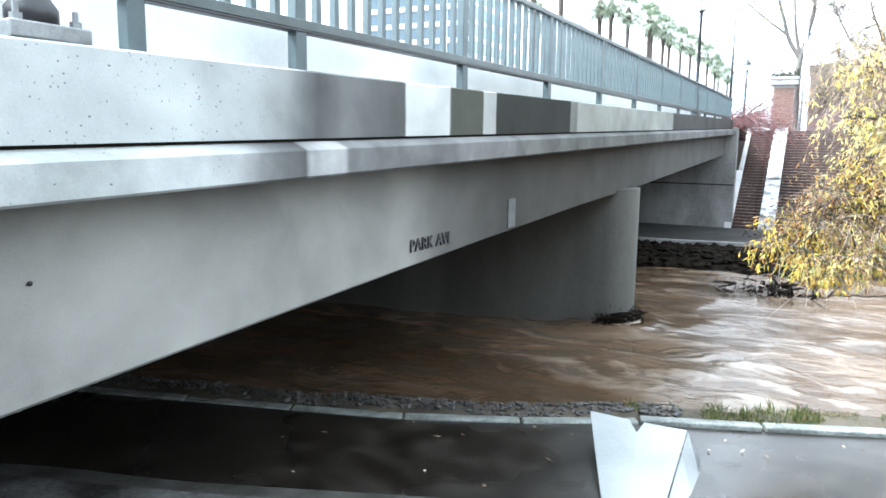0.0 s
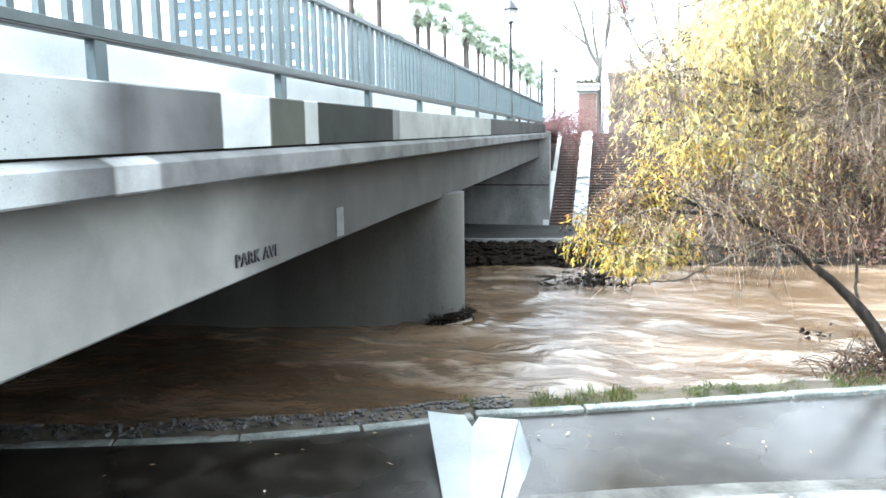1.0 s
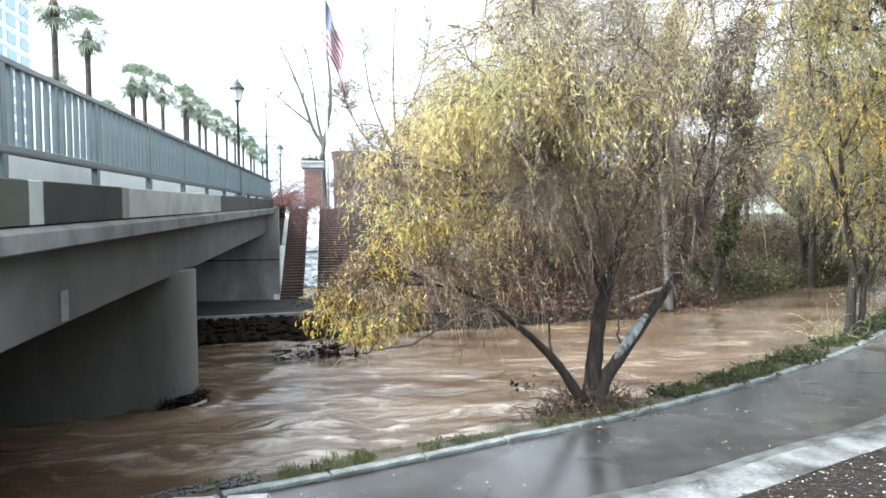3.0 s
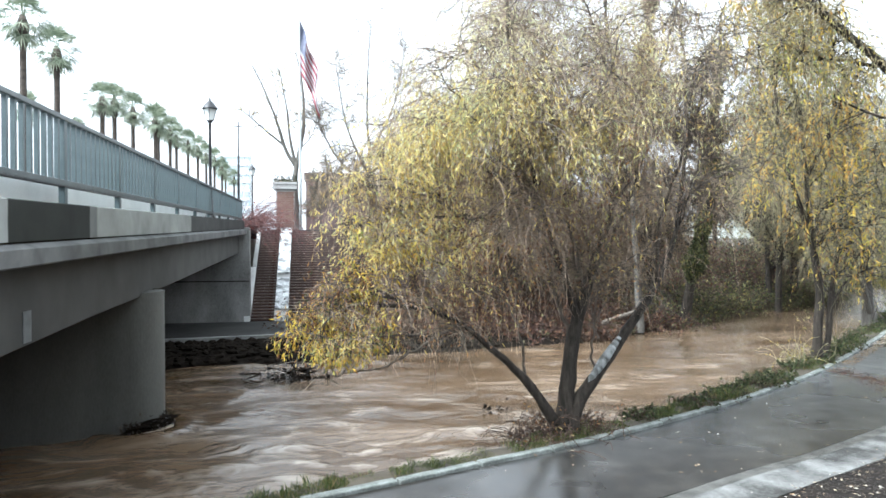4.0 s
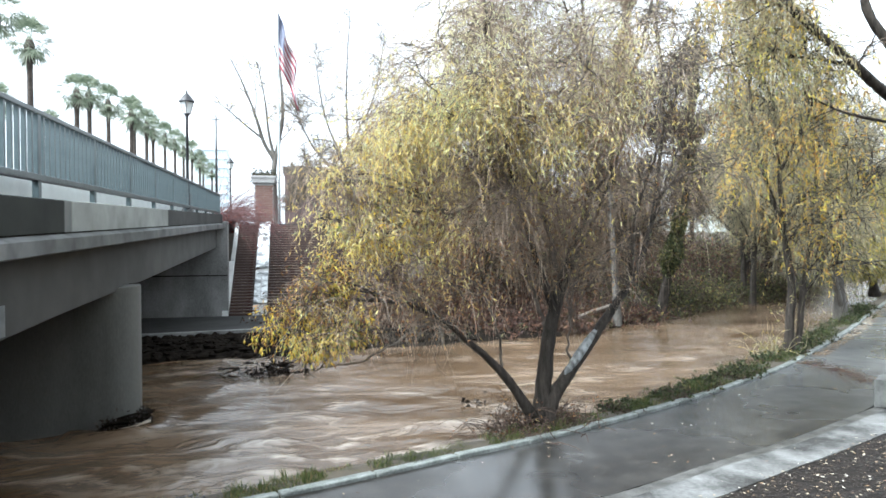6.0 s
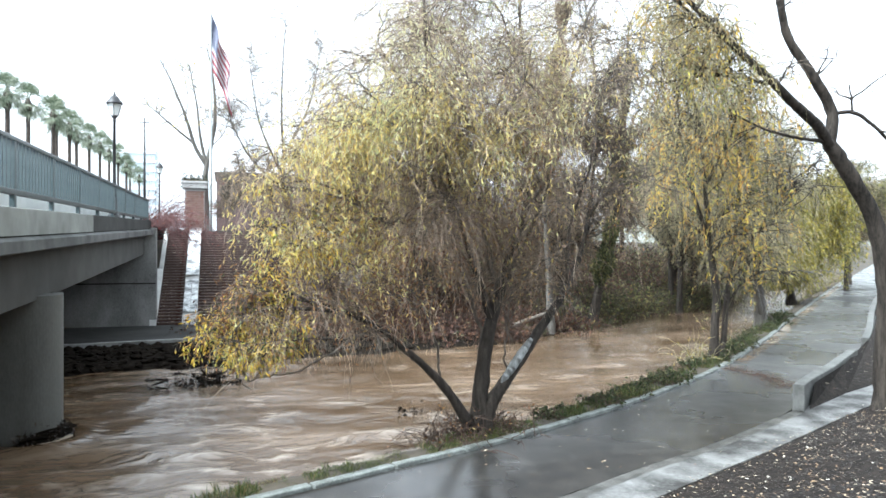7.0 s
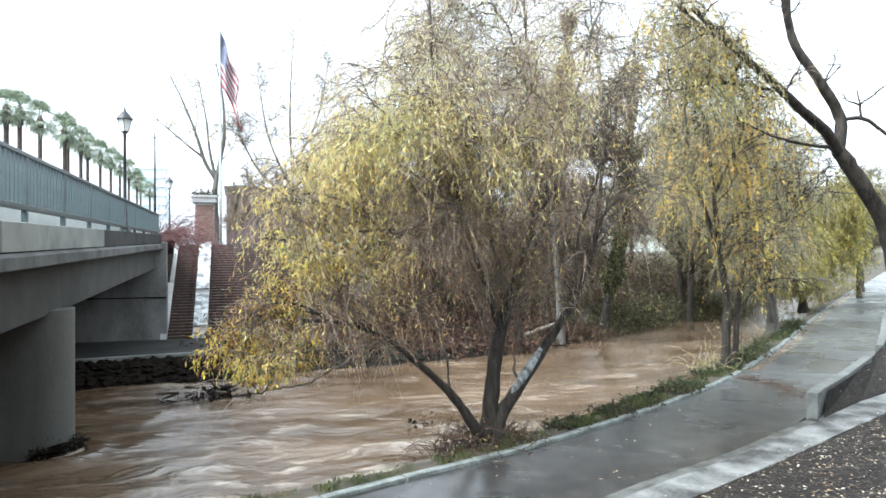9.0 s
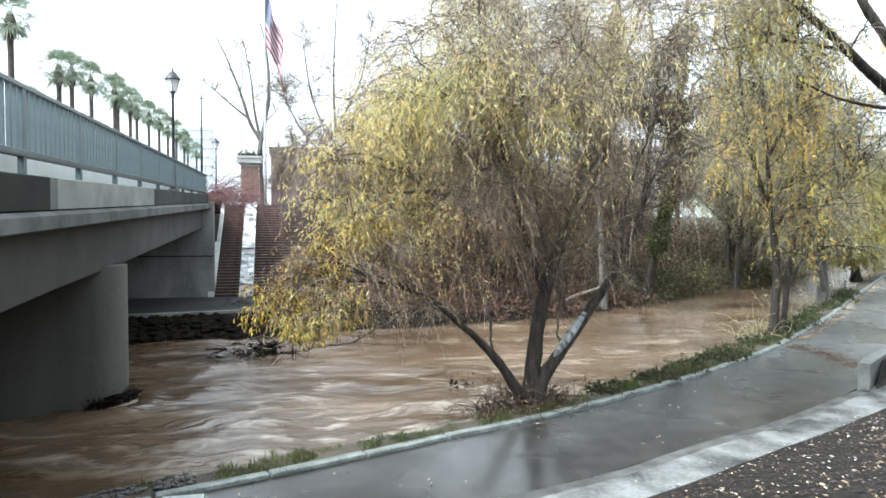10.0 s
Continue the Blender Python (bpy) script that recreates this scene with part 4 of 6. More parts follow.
# ---- stairs on the far bank ----
def stairs_far():
    run_, rise_, count = 0.30, 0.1655, 34
    y0 = 43.55
    flights = (("left", -2.72, -1.34), ("right", -0.5, 9.0))
    st = tagged(empty("stairs", (0, y0, FAR_Z)), "wide wet brick stairs climbing the far bank, strewn with leaves", "stairs", kind="structure")
    for _, x0, x1 in flights:
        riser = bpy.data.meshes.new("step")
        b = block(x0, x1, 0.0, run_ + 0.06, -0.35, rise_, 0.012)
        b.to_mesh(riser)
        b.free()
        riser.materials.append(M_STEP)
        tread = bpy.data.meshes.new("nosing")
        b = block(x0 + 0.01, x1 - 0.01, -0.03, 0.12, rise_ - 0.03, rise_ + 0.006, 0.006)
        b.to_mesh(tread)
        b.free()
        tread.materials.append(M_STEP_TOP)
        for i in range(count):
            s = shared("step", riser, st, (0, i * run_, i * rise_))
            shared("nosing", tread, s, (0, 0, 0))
    slope = rise_ / run_
    top_y = count * run_
    for name, x0, x1, ya, yb, up, mat_, label in (("cheek_wall", -3.08, -2.72, -0.15, 4.95, 0.42, M_PALE, "pale sloping concrete cheek wall"), ("cheek_wall", -2.98, -2.72, 4.97, top_y, 0.30, M_CONCRETE, "grey upper cheek wall"), ("cheek_wall", -1.34, -0.5, -0.15, top_y, 0.16, M_CONCRETE, "grey sloping concrete divider")):
        b = bmesh.new()
        prof = [(ya, ya * slope - 0.5), (ya, ya * slope + up), (ya + 0.25, (ya + 0.25) * slope + up), (yb, yb * slope + up), (yb, yb * slope - 0.6), (ya + 0.8, (ya + 0.8) * slope - 0.9)]
        l = [b.verts.new((x0, y, z)) for y, z in prof]
        r = [b.verts.new((x1, y, z)) for y, z in prof]
        b.faces.new(l)
        b.faces.new(r[::-1])
        for i in range(len(prof)):
            b.faces.new((l[i], r[i], r[(i + 1) % len(prof)], l[(i + 1) % len(prof)]))
        bmesh.ops.recalc_face_normals(b, faces=b.faces[:])
        bmesh.ops.bevel(b, geom=b.edges[:], offset=0.015, segments=1, affect="EDGES")
        part(name, b, mat_, st, label)
    for a, c in ((0.75, 3.9), (4.45, 10.1)):
        for x0, x1 in ((-1.31, -0.94), (-0.90, -0.53)):
            b = bmesh.new()
            lo = [b.verts.new((x, y, y * slope + z)) for y in (a, c) for x in (x0, x1) for z in (0.27, 0.33)]
            for f in ((0, 1, 3, 2), (4, 6, 7, 5), (0, 4, 5, 1), (2, 3, 7, 6), (0, 2, 6, 4), (1, 5, 7, 3)):
                b.faces.new([lo[i] for i in f])
            bmesh.ops.recalc_face_normals(b, faces=b.faces[:])
            part("white_slab", b, M_SLAB, st, "white wet slab on the divider")
    return st


stairs_far()
far_path = sheet("far_pavement", np.array([(-44.0, 34.6), (-5, 35.2), (2, 34.2), (9, 34.8), (13, 35.4)], float), np.array([(-44.0, 43.5), (-5, 43.5), (2, 43.6), (9, 43.7), (13, 42.5)], float), FAR_Z, FAR_Z + 0.02, 0.35, M_WETPAVE)
far_edge = sheet("far_kerb", np.array([(-44.0, 33.0), (-5, 33.6), (0.6, 34.5)], float), np.array([(-44.0, 33.3), (-5, 33.9), (0.6, 34.8)], float), -0.235, -0.225, 0.22, M_ABUTMENT)
tagged(far_edge, "worn pale concrete edging of the far pavement", "kerb", kind="structure")
bank_x = np.linspace(-40, 14, 200)
bank_front = np.interp(bank_x, FAR_LINE[:, 0], FAR_LINE[:, 1]) - 0.5
bank_back = np.interp(bank_x, [-44, -5, 2, 9, 13, 15], [34.7, 35.3, 34.3, 34.9, 35.5, 36.0])
bank_rows = []
for r in range(12):
    t = r / 11
    y = bank_front * (1 - t) + bank_back * t
    rough = 0.07 * np.sin(2.3 * bank_x + 3 * t) * np.sin(1.1 * bank_x + 9 * t) + 0.05 * np.sin(5.7 * bank_x + 14 * t)
    bank_rows.append(np.c_[bank_x, y, -0.83 + 0.42 * min(1.0, t / 0.4) ** 0.6 + rough * math.sin(math.pi * t)])
bi = np.arange(12 * 200).reshape(12, 200)
mud_bank = fast_ob("mud_bank", np.vstack(bank_rows), np.stack([bi[:-1, :-1], bi[:-1, 1:], bi[1:, 1:], bi[1:, :-1]], -1).reshape(-1, 4), M_MUD, smooth=True)
tagged(mud_bank, "black wet mud bank between water and far path", "bank", kind="structure")
tagged(far_path, "dark wet concrete path along the far bank", "pavement", kind="structure")
plaza = sheet("plaza_pavement", np.array([(-3.2, 53.7), (30, 53.7)], float), np.array([(-3.2, 120), (30, 120)], float), STREET_Z, STREET_Z, 0.3, M_WETPAVE)
tagged(plaza, "dark wet plaza at the head of the stairs", "pavement", kind="structure")
road = sheet("road", np.array([(-34.0, 44.3), (-3.3, 44.3)], float), np.array([(-34.0, 400), (-3.3, 400)], float), STREET_Z + 0.02, STREET_Z + 0.02, 0.3, M_ASPHALT)
tagged(road, "wet asphalt street beyond the bridge", "road", kind="structure")


def brick_wall(name, x0, x1, y0, y1, z0, z1, label, category):
    w = tagged(empty(name, ((x0 + x1) / 2, y0, z0)), label, category)
    cx = (x0 + x1) / 2
    part("core", block(x0 - cx + 0.01, x1 - cx - 0.01, 0.012, y1 - y0, 0, z1 - z0), M_CONCRETE, w)
    return w, cx


# brick pillar with planter at the head of the stairs
pillar, pcx = brick_wall("brick_pillar", -2.06, -0.5, 62.0, 63.5, STREET_Z, 8.85, "red brick pillar with pale cap and planter", "pillar")
part("cap", block(-0.98, 0.98, -0.25, 1.75, 3.65, 4.15, 0.04), M_CONCRETE, pillar, "pale concrete cap")
part("cap_moulding", block(-1.05, 1.05, -0.31, 1.81, 4.08, 4.26, 0.03), M_CONCRETE, pillar)
brick_me = bpy.data.meshes.new("brick")
b = block(-0.17, 0.17, 0.0, 0.05, 0.0, 0.17)
b.to_mesh(brick_me)
b.free()
brick_me.materials.append(M_BRICK_PALE)
for r in range(18):
    for c in range(4):
        x = -0.52 + c * 0.36 + (0.04 if r % 2 else -0.04)
        shared("brick", brick_me, pillar, (x, -0.03, 0.05 + r * 0.19))
hall = tagged(empty("brick_building", (7, 72, STREET_Z)), "dark red brick building behind the trees", "building")
part("wall", block(-6.6, 14, 0, 9, 0, 5.9, 0.05), M_BRICK, hall)
part("roof_coping", block(-6.8, 14.2, -0.2, 9.2, 5.9, 6.1, 0.05), M_BRICK, hall)


def tower(name, at, width, depth, storeys, bays, label):
    """A distant tower: slabs of cladding with a glass pane in each bay of each storey."""
    t = tagged(empty(name, at), label, "building")
    h, sides = (4.4, 4) if bays > 6 else (3.6, 8)
    part("wall", block(-width / 2, width / 2, 0.3, depth, 0, storeys * h + 1.5), M_TOWER, t)
    for s in range(storeys + 1):
        part("floor_band", block(-width / 2 - 0.1, width / 2 + 0.1, -0.1, depth + 0.1, s * h - 0.6, s * h + 0.6), M_TOWER, t)
    pane = bpy.data.meshes.new("window")
    bw = width / bays
    b = block(-bw * 0.45, bw * 0.45, 0.0, 0.2, 0.65, h - 0.65)
    b.to_mesh(pane)
    b.free()
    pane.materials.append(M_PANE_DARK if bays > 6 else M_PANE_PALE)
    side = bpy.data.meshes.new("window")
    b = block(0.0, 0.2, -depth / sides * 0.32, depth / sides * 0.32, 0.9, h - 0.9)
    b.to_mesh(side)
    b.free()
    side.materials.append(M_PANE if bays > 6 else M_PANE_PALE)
    wide_side = bpy.data.meshes.new("window")
    b = block(0.0, 0.2, -depth / sides * 0.47, depth / sides * 0.47, 0.65, h - 0.65)
    b.to_mesh(wide_side)
    b.free()
    wide_side.materials.append(M_PANE)
    for s in range(storeys):
        for i in range(bays):
            shared("window", pane, t, (-width / 2 + bw * (i + 0.5), 0.12, s * h))
        for i in range(sides):
            shared("window", wide_side if i < 1 else side, t, (width / 2 - 0.08, depth / sides * (i + 0.5), s * h))
    return t


# Unseen block behind the camera, added to cut the sky light from there.
back = tagged(empty("light_block_rear", (14, -17, 2.2)), "unseen plain brown block added behind the camera to cut sky light", "building")
part("wall", block(-16, 40, -8, 0, 0, 13, 0.1), M_BRICK, back)

tower("office_tower", (-97, 175, 5), 34, 30, 18, 8, "pale blue glass office tower beyond the palms")
tower("apartment_tower", (-31, 305, 5), 13, 14, 10, 6, "pale distant tower block with rows of windows")


# ---- trees and growth ----
def unit(v):
    return v / np.maximum(np.linalg.norm(v, axis=-1, keepdims=True), 1e-9)


def limb_line(points, n=44):
    p = curve_through(points, 0.05)
    idx = np.linspace(0, len(p) - 1, n).round().astype(int)
    return p[idx]


def shoots(rng, starts, ways, lengths, k, droop, wander, up=0.0):
    """Curved shoots: they set out along ways and bend down by droop (or up), wandering a little."""
    n = len(starts)
    line = np.zeros((n, k, 3))
    line[:, 0] = starts
    way = unit(ways)
    step = (lengths / (k - 1))[:, None]
    for i in range(1, k):
        way = unit(way + rng.normal(size=(n, 3)) * wander + np.array([0, 0, up - droop * (i / k)]))
        line[:, i] = line[:, i - 1] + way * step
    return line


def on_lines(rng, lines, count, lo, hi):
    """Random places on lines: points and the ways there."""
    n, k, _ = lines.shape
    pick = rng.integers(0, n, count)
    t = rng.uniform(lo, hi, count) * (k - 1)
    i = np.minimum(t.astype(int), k - 2)
    f = (t - i)[:, None]
    a, b = lines[pick, i], lines[pick, i + 1]
    return a * (1 - f) + b * f, unit(b - a), pick


def tree(name, at, limbs, label, rng_seed, branches=60, branch_len=(1.2, 2.8), sprays=400, spray_len=(0.8, 1.6), twigs=2500, twig_len=(0.5, 1.3), droop=0.5,
         leaves=15000, leaf=(0.12, 0.03), keep=None, bark=None, twig_mat=None, leaf_mat=None, radius=0.008, category="tree", lift=0.15, reach=None, twig_keep=None, branch_r=3.6, crowns=None, patch=None, taper=1.0, branch_mat=None, crook=0.3):
    """A tree: limbs as given (points and radii), then branches, sprays, hanging twigs and leaves."""
    rng = np.random.default_rng(rng_seed)
    t = tagged(empty(name, at), label, category)
    base = np.array(at)
    lines = []
    for n, (pts, r0, r1) in enumerate(limbs):
        line = limb_line(np.array(pts, float) - base)
        line[2:-1] += np.cumsum(rng.normal(size=(len(line) - 3, 3)) * (0.006 if r0 > 0.1 else 0.022 * crook), axis=0) * 0.6
        rad = (r1 + (r0 - r1) * np.linspace(1, 0, len(line)) ** taper) * (1 + 0.03 * rng.normal(size=len(line)))
        if n == 0:
            rad[:5] *= np.linspace(1.45, 1.0, 5)
        v, f = tubes(line[None], rad[None], 12)
        axis = np.repeat(line, 12, axis=0)
        up = np.arange(len(line))[:, None]
        ridge = 1 + 0.08 * np.sin(np.arange(12) * 2.6 + n)[None, :] * np.cos(0.13 * up + n) + 0.06 * np.sin(np.arange(12) * 4.7 + 0.31 * up) + 0.05 * rng.normal(size=(len(line), 12))
        v = axis + (v - axis) * ridge.reshape(-1, 1)
        fast_ob("trunk" if n == 0 else "limb", v, f, (branch_mat if r0 < 0.07 else None) or bark or M_BARK, t, smooth=True)
        lines.append(line)
    # Pale tube proud of the limb's upper side, standing in for wet sheen.
    if patch:
        line = limb_line(np.array(patch[0]) - base + np.array(patch[1]))
        rad = patch[2] * np.sqrt(np.sin(np.linspace(0.25, math.pi - 0.25, len(line)))) * (1 + 0.05 * rng.normal(size=len(line)))
        fast_ob("bark_sheen", *tubes(line[None], rad[None], 10), M_BARK_SHEEN, t, smooth=True)
    lines = np.array(lines)
    p, w, pick = on_lines(rng, lines, branches, 0.35, 1.0)
    out = unit(rng.normal(size=(branches, 3)) * [1, 1, 0.45] + [0, 0, lift])
    b1 = shoots(rng, p, w * 0.8 + out, rng.uniform(*branch_len, branches), 8, 0.10, 0.22, 0.08)
    if reach is not None:
        ok = reach(b1[:, -1] + base)
        b1 = b1[ok]
    p, w, _ = on_lines(rng, b1, sprays, 0.15, 1.0)
    b2 = shoots(rng, p, w * 0.6 + rng.normal(size=(sprays, 3)) * [1, 1, 0.6], rng.uniform(*spray_len, sprays), 7, droop * 0.5, 0.2)
    p, w, _ = on_lines(rng, np.concatenate([b2, b1[:, 1:]]), twigs, 0.1, 1.0)
    b3 = shoots(rng, p, w * 0.5 + rng.normal(size=(twigs, 3)) * [0.8, 0.8, 0.5], rng.uniform(*twig_len, twigs), 6, droop, 0.14)
    if twig_keep is not None:
        b3 = b3[twig_keep(b3[:, -1] + base, rng)]
    v1 = tubes(b1, np.linspace(radius * branch_r, radius * 1.7, 8)[None] * np.ones((len(b1), 1)), 5)
    v2 = tubes(b2, np.linspace(radius * 1.8, radius * 0.8, 7)[None] * np.ones((len(b2), 1)), 4)
    v3 = tubes(b3, np.linspace(radius * 0.8, radius * 0.35, 6)[None] * np.ones((len(b3), 1)), 3)
    v, f = joined([v1, v2])
    tagged(fast_ob("branchwork", v, f, branch_mat or bark or M_BARK, t, smooth=True), kind="stuff")
    tagged(fast_ob("twig_growth", *v3, twig_mat or M_TWIG, t, smooth=True), kind="stuff")
    for count, test, mat, (ln, wd, *every) in crowns or ([(leaves, keep, leaf_mat or M_WILLOW, leaf)] if leaves else []):
        p, w, _ = on_lines(rng, b3[::every[0]] if every else b3, count, 0.15, 1.0)
        if test is not None:
            ok = test(p + base, rng)
            p, w = p[ok], w[ok]
        way = w * 0.6 + rng.normal(size=(len(p), 3)) * 0.55 + [0, 0, -0.55]
        size = rng.uniform(0.6, 1.3, len(p))
        v, f = leaf_quads(p, way, ln * size, wd * size, rng)
        tagged(fast_ob("crown", v, f, mat, t), kind="stuff")
    return t


def patchy(scale, level, seed):
    """A test that keeps leaves in drifting patches."""
    def test(p, rng):
        q = p * scale + seed
        s = np.sin(q[:, 0] + 1.7 * np.sin(q[:, 2])) + np.sin(1.3 * q[:, 1] + 0.8 * q[:, 0]) + np.sin(1.1 * q[:, 2] - 0.6 * q[:, 1])
        return s + rng.normal(size=len(p)) * 0.9 > level
    return test


def zone(*boxes):
    """A test that keeps leaves by soft boxes (x0, x1, z0, z1, share), in drifting clumps."""
    def test(p, rng):
        x, z = p[:, 0], p[:, 2]
        q = p * 2.1
        clump = 0.55 + 0.45 * np.tanh(1.6 * (np.sin(q[:, 0] + 1.7 * np.sin(0.7 * q[:, 2])) + np.sin(1.3 * q[:, 1] + 0.8 * q[:, 0]) + np.sin(0.8 * q[:, 2] - 0.6 * q[:, 1])))
        share = np.zeros(len(p))
        for x0, x1, z0, z1, s in boxes:
            soft = 1 / (1 + np.exp(-4 * np.minimum(np.minimum(x - x0, x1 - x), np.minimum(z - z0, z1 - z))))
            share = np.maximum(share, s * soft)
        return rng.uniform(size=len(p)) < share * clump
    return test


MAIN = (6.2, 13.75, 0.02)
tree("willow_tree", MAIN, [
    ([(6.2, 13.75, -0.1), (6.2, 13.78, 0.8), (6.3, 13.8, 1.7), (6.55, 13.9, 2.6), (7.0, 14.1, 3.7), (7.5, 14.4, 4.9), (7.8, 14.7, 6.2), (7.8, 15.2, 8.8)], 0.205, 0.04),
    ([(6.25, 13.7, 0.15), (6.45, 13.72, 0.75), (6.9, 13.82, 1.28), (7.4, 14.0, 1.82), (7.95, 14.2, 2.4), (8.65, 14.55, 3.15), (9.45, 15.1, 4.5), (10.1, 15.8, 6.6)], 0.16, 0.04),
    ([(6.05, 13.7, 0.0), (5.75, 13.6, 0.55), (5.2, 13.5, 1.3), (4.5, 13.4, 1.95), (3.8, 13.3, 2.5), (2.8, 13.2, 2.85), (1.6, 13.1, 2.9)], 0.13, 0.03),
    ([(6.5, 13.85, 2.45), (6.1, 13.7, 3.5), (5.6, 13.3, 4.8), (5.1, 12.9, 6.2), (4.6, 12.5, 8.2)], 0.08, 0.022),
    ([(6.6, 14.0, 3.4), (6.0, 13.6, 4.7), (4.9, 13.3, 5.2), (4.0, 13.2, 4.65), (3.0, 13.1, 5.1), (2.0, 13.0, 5.2)], 0.06, 0.02),
    ([(6.9, 14.0, 3.5), (7.3, 13.6, 4.4), (7.6, 13.0, 5.8), (7.9, 12.6, 8.0)], 0.05, 0.02),
    ([(5.5, 13.3, 4.9), (4.3, 13.6, 5.9), (3.0, 13.8, 6.6), (2.0, 13.8, 6.5)], 0.045, 0.015),
    ([(7.8, 14.7, 6.2), (6.6, 15.2, 7.8), (5.6, 15.6, 9.4)], 0.05, 0.02),
    ([(6.35, 13.85, 1.9), (6.0, 14.1, 3.2), (5.7, 14.5, 4.8), (5.2, 14.9, 6.6)], 0.05, 0.02),
    ([(3.8, 13.3, 2.5), (3.2, 13.0, 2.2), (2.4, 12.8, 1.7), (1.4, 12.7, 1.5)], 0.035, 0.012),
    ([(10.1, 15.4, 5.4), (10.9, 15.2, 5.8), (11.7, 15.0, 6.0)], 0.05, 0.015),
    ([(4.9, 13.3, 5.2), (3.7, 13.5, 5.9), (2.6, 13.6, 5.8), (1.7, 13.5, 5.0)], 0.035, 0.012),
    ([(4.0, 13.2, 4.65), (3.0, 13.6, 4.6), (2.0, 13.6, 4.3), (1.3, 13.5, 3.8)], 0.03, 0.012),
    ([(5.0, 12.9, 6.4), (4.4, 12.8, 7.1), (3.9, 12.8, 7.6), (3.6, 12.9, 7.9)], 0.03, 0.01),
    ([(7.8, 15.2, 8.8), (7.8, 15.4, 10.5), (8.2, 15.6, 12.2)], 0.04, 0.02),
    ([(10.1, 15.8, 6.6), (10.3, 16.0, 8.8), (10.2, 16.3, 11.0)], 0.05, 0.02),
    ([(7.9, 12.6, 8.0), (8.4, 12.7, 9.6), (9.0, 13.0, 11.0)], 0.03, 0.015),
    ([(4.6, 12.5, 8.2), (4.4, 12.4, 9.6), (4.5, 12.5, 11.0)], 0.035, 0.015),
    ([(8.7, 14.6, 3.15), (8.4, 14.0, 4.6), (8.8, 13.6, 6.4), (9.4, 13.4, 8.2)], 0.05, 0.02),
    ([(6.95, 13.9, 1.3), (6.85, 13.8, 1.7), (7.0, 13.8, 2.5), (7.15, 13.8, 3.6)], 0.026, 0.012),
    ([(5.2, 13.5, 1.3), (5.05, 13.4, 2.2), (4.7, 13.3, 3.2), (4.5, 13.3, 4.2)], 0.03, 0.012),
    ([(7.4, 14.3, 4.7), (7.9, 13.6, 6.0), (8.2, 13.0, 7.2), (8.35, 12.6, 7.5), (8.5, 12.2, 7.0)], 0.04, 0.015),
    ([(7.7, 14.6, 5.8), (7.0, 13.8, 7.0), (6.4, 13.2, 7.8), (6.0, 12.7, 7.5)], 0.04, 0.015),
    ([(7.5, 14.4, 5.0), (7.7, 13.7, 6.3), (7.5, 13.1, 7.0), (7.3, 12.6, 6.9)], 0.035, 0.012),
    ([(7.8, 15.0, 7.8), (7.2, 14.4, 8.9), (6.6, 13.8, 9.5), (6.1, 13.3, 9.4)], 0.035, 0.012),
    ([(8.65, 14.55, 3.15), (9.0, 14.0, 4.6), (9.1, 13.5, 5.6), (9.0, 13.1, 5.8)], 0.035, 0.012),
    ([(5.6, 13.3, 4.8), (5.9, 12.9, 5.8), (6.0, 12.5, 6.4), (5.8, 12.1, 6.2)], 0.03, 0.012),
    ([(6.1, 13.7, 3.5), (5.4, 14.2, 4.8), (5.0, 14.6, 5.8), (5.5, 14.2, 6.6)], 0.035, 0.012),
    ([(5.3, 13.1, 5.6), (4.9, 12.6, 6.3), (4.4, 12.3, 6.5), (3.9, 12.1, 6.1)], 0.03, 0.012),
], "old multi-trunked willow with thin yellow autumn leaves on the bank", 11, taper=1.7, crook=1.0,
    branches=360, branch_len=(0.8, 2.1), sprays=3400, spray_len=(0.5, 1.3), twigs=22000, twig_len=(0.5, 1.6), droop=0.8, radius=0.0046, branch_r=3.0, branch_mat=M_BRANCH,
    crowns=[(215000, zone((1.0, 4.0, 3.4, 6.5, 0.98), (2.6, 6.4, 4.8, 7.0, 0.55), (6.2, 12, 4.4, 9.0, 0.13), (3.5, 8, 3.0, 4.6, 0.05)), M_WILLOW, (0.115, 0.022)),
            (150000, zone((1.6, 5.8, 5.6, 13, 0.60), (5.8, 12, 5.8, 13, 0.34)), M_WILLOW_PALE, (0.11, 0.021)),
            (110000, zone((2.3, 6.0, 1.6, 4.8, 0.9), (5.6, 10, 2.6, 6.6, 0.30)), M_DRY, (0.085, 0.024))],
    twig_mat=M_TWIG_PALE, patch=([(6.72, 13.78, 1.08), (6.9, 13.82, 1.28), (7.15, 13.91, 1.55), (7.4, 14.0, 1.82), (7.55, 14.05, 1.98)], (-0.05, -0.045, 0.055), 0.10), reach=lambda p: (p[:, 2] > 1.9) & (p[:, 0] < 11.8) & (p[:, 1] > 10.8) & (p[:, 0] > 1.2 + 0.55 * np.clip(p[:, 2] - 5.2, 0, 5)),
    twig_keep=lambda p, rng: (p[:, 2] > np.where(p[:, 0] < 5.2, 1.75, 2.4)) & (p[:, 0] > 0.85 + 0.55 * np.clip(p[:, 2] - 5.2, 0, 5)) & (rng.uniform(size=len(p)) < np.where(p[:, 2] < 3.6, 0.7, 1.0) * np.where(p[:, 0] > 8.3 + 0.3 * (p[:, 1] - 14), 0.26, 1.0)))
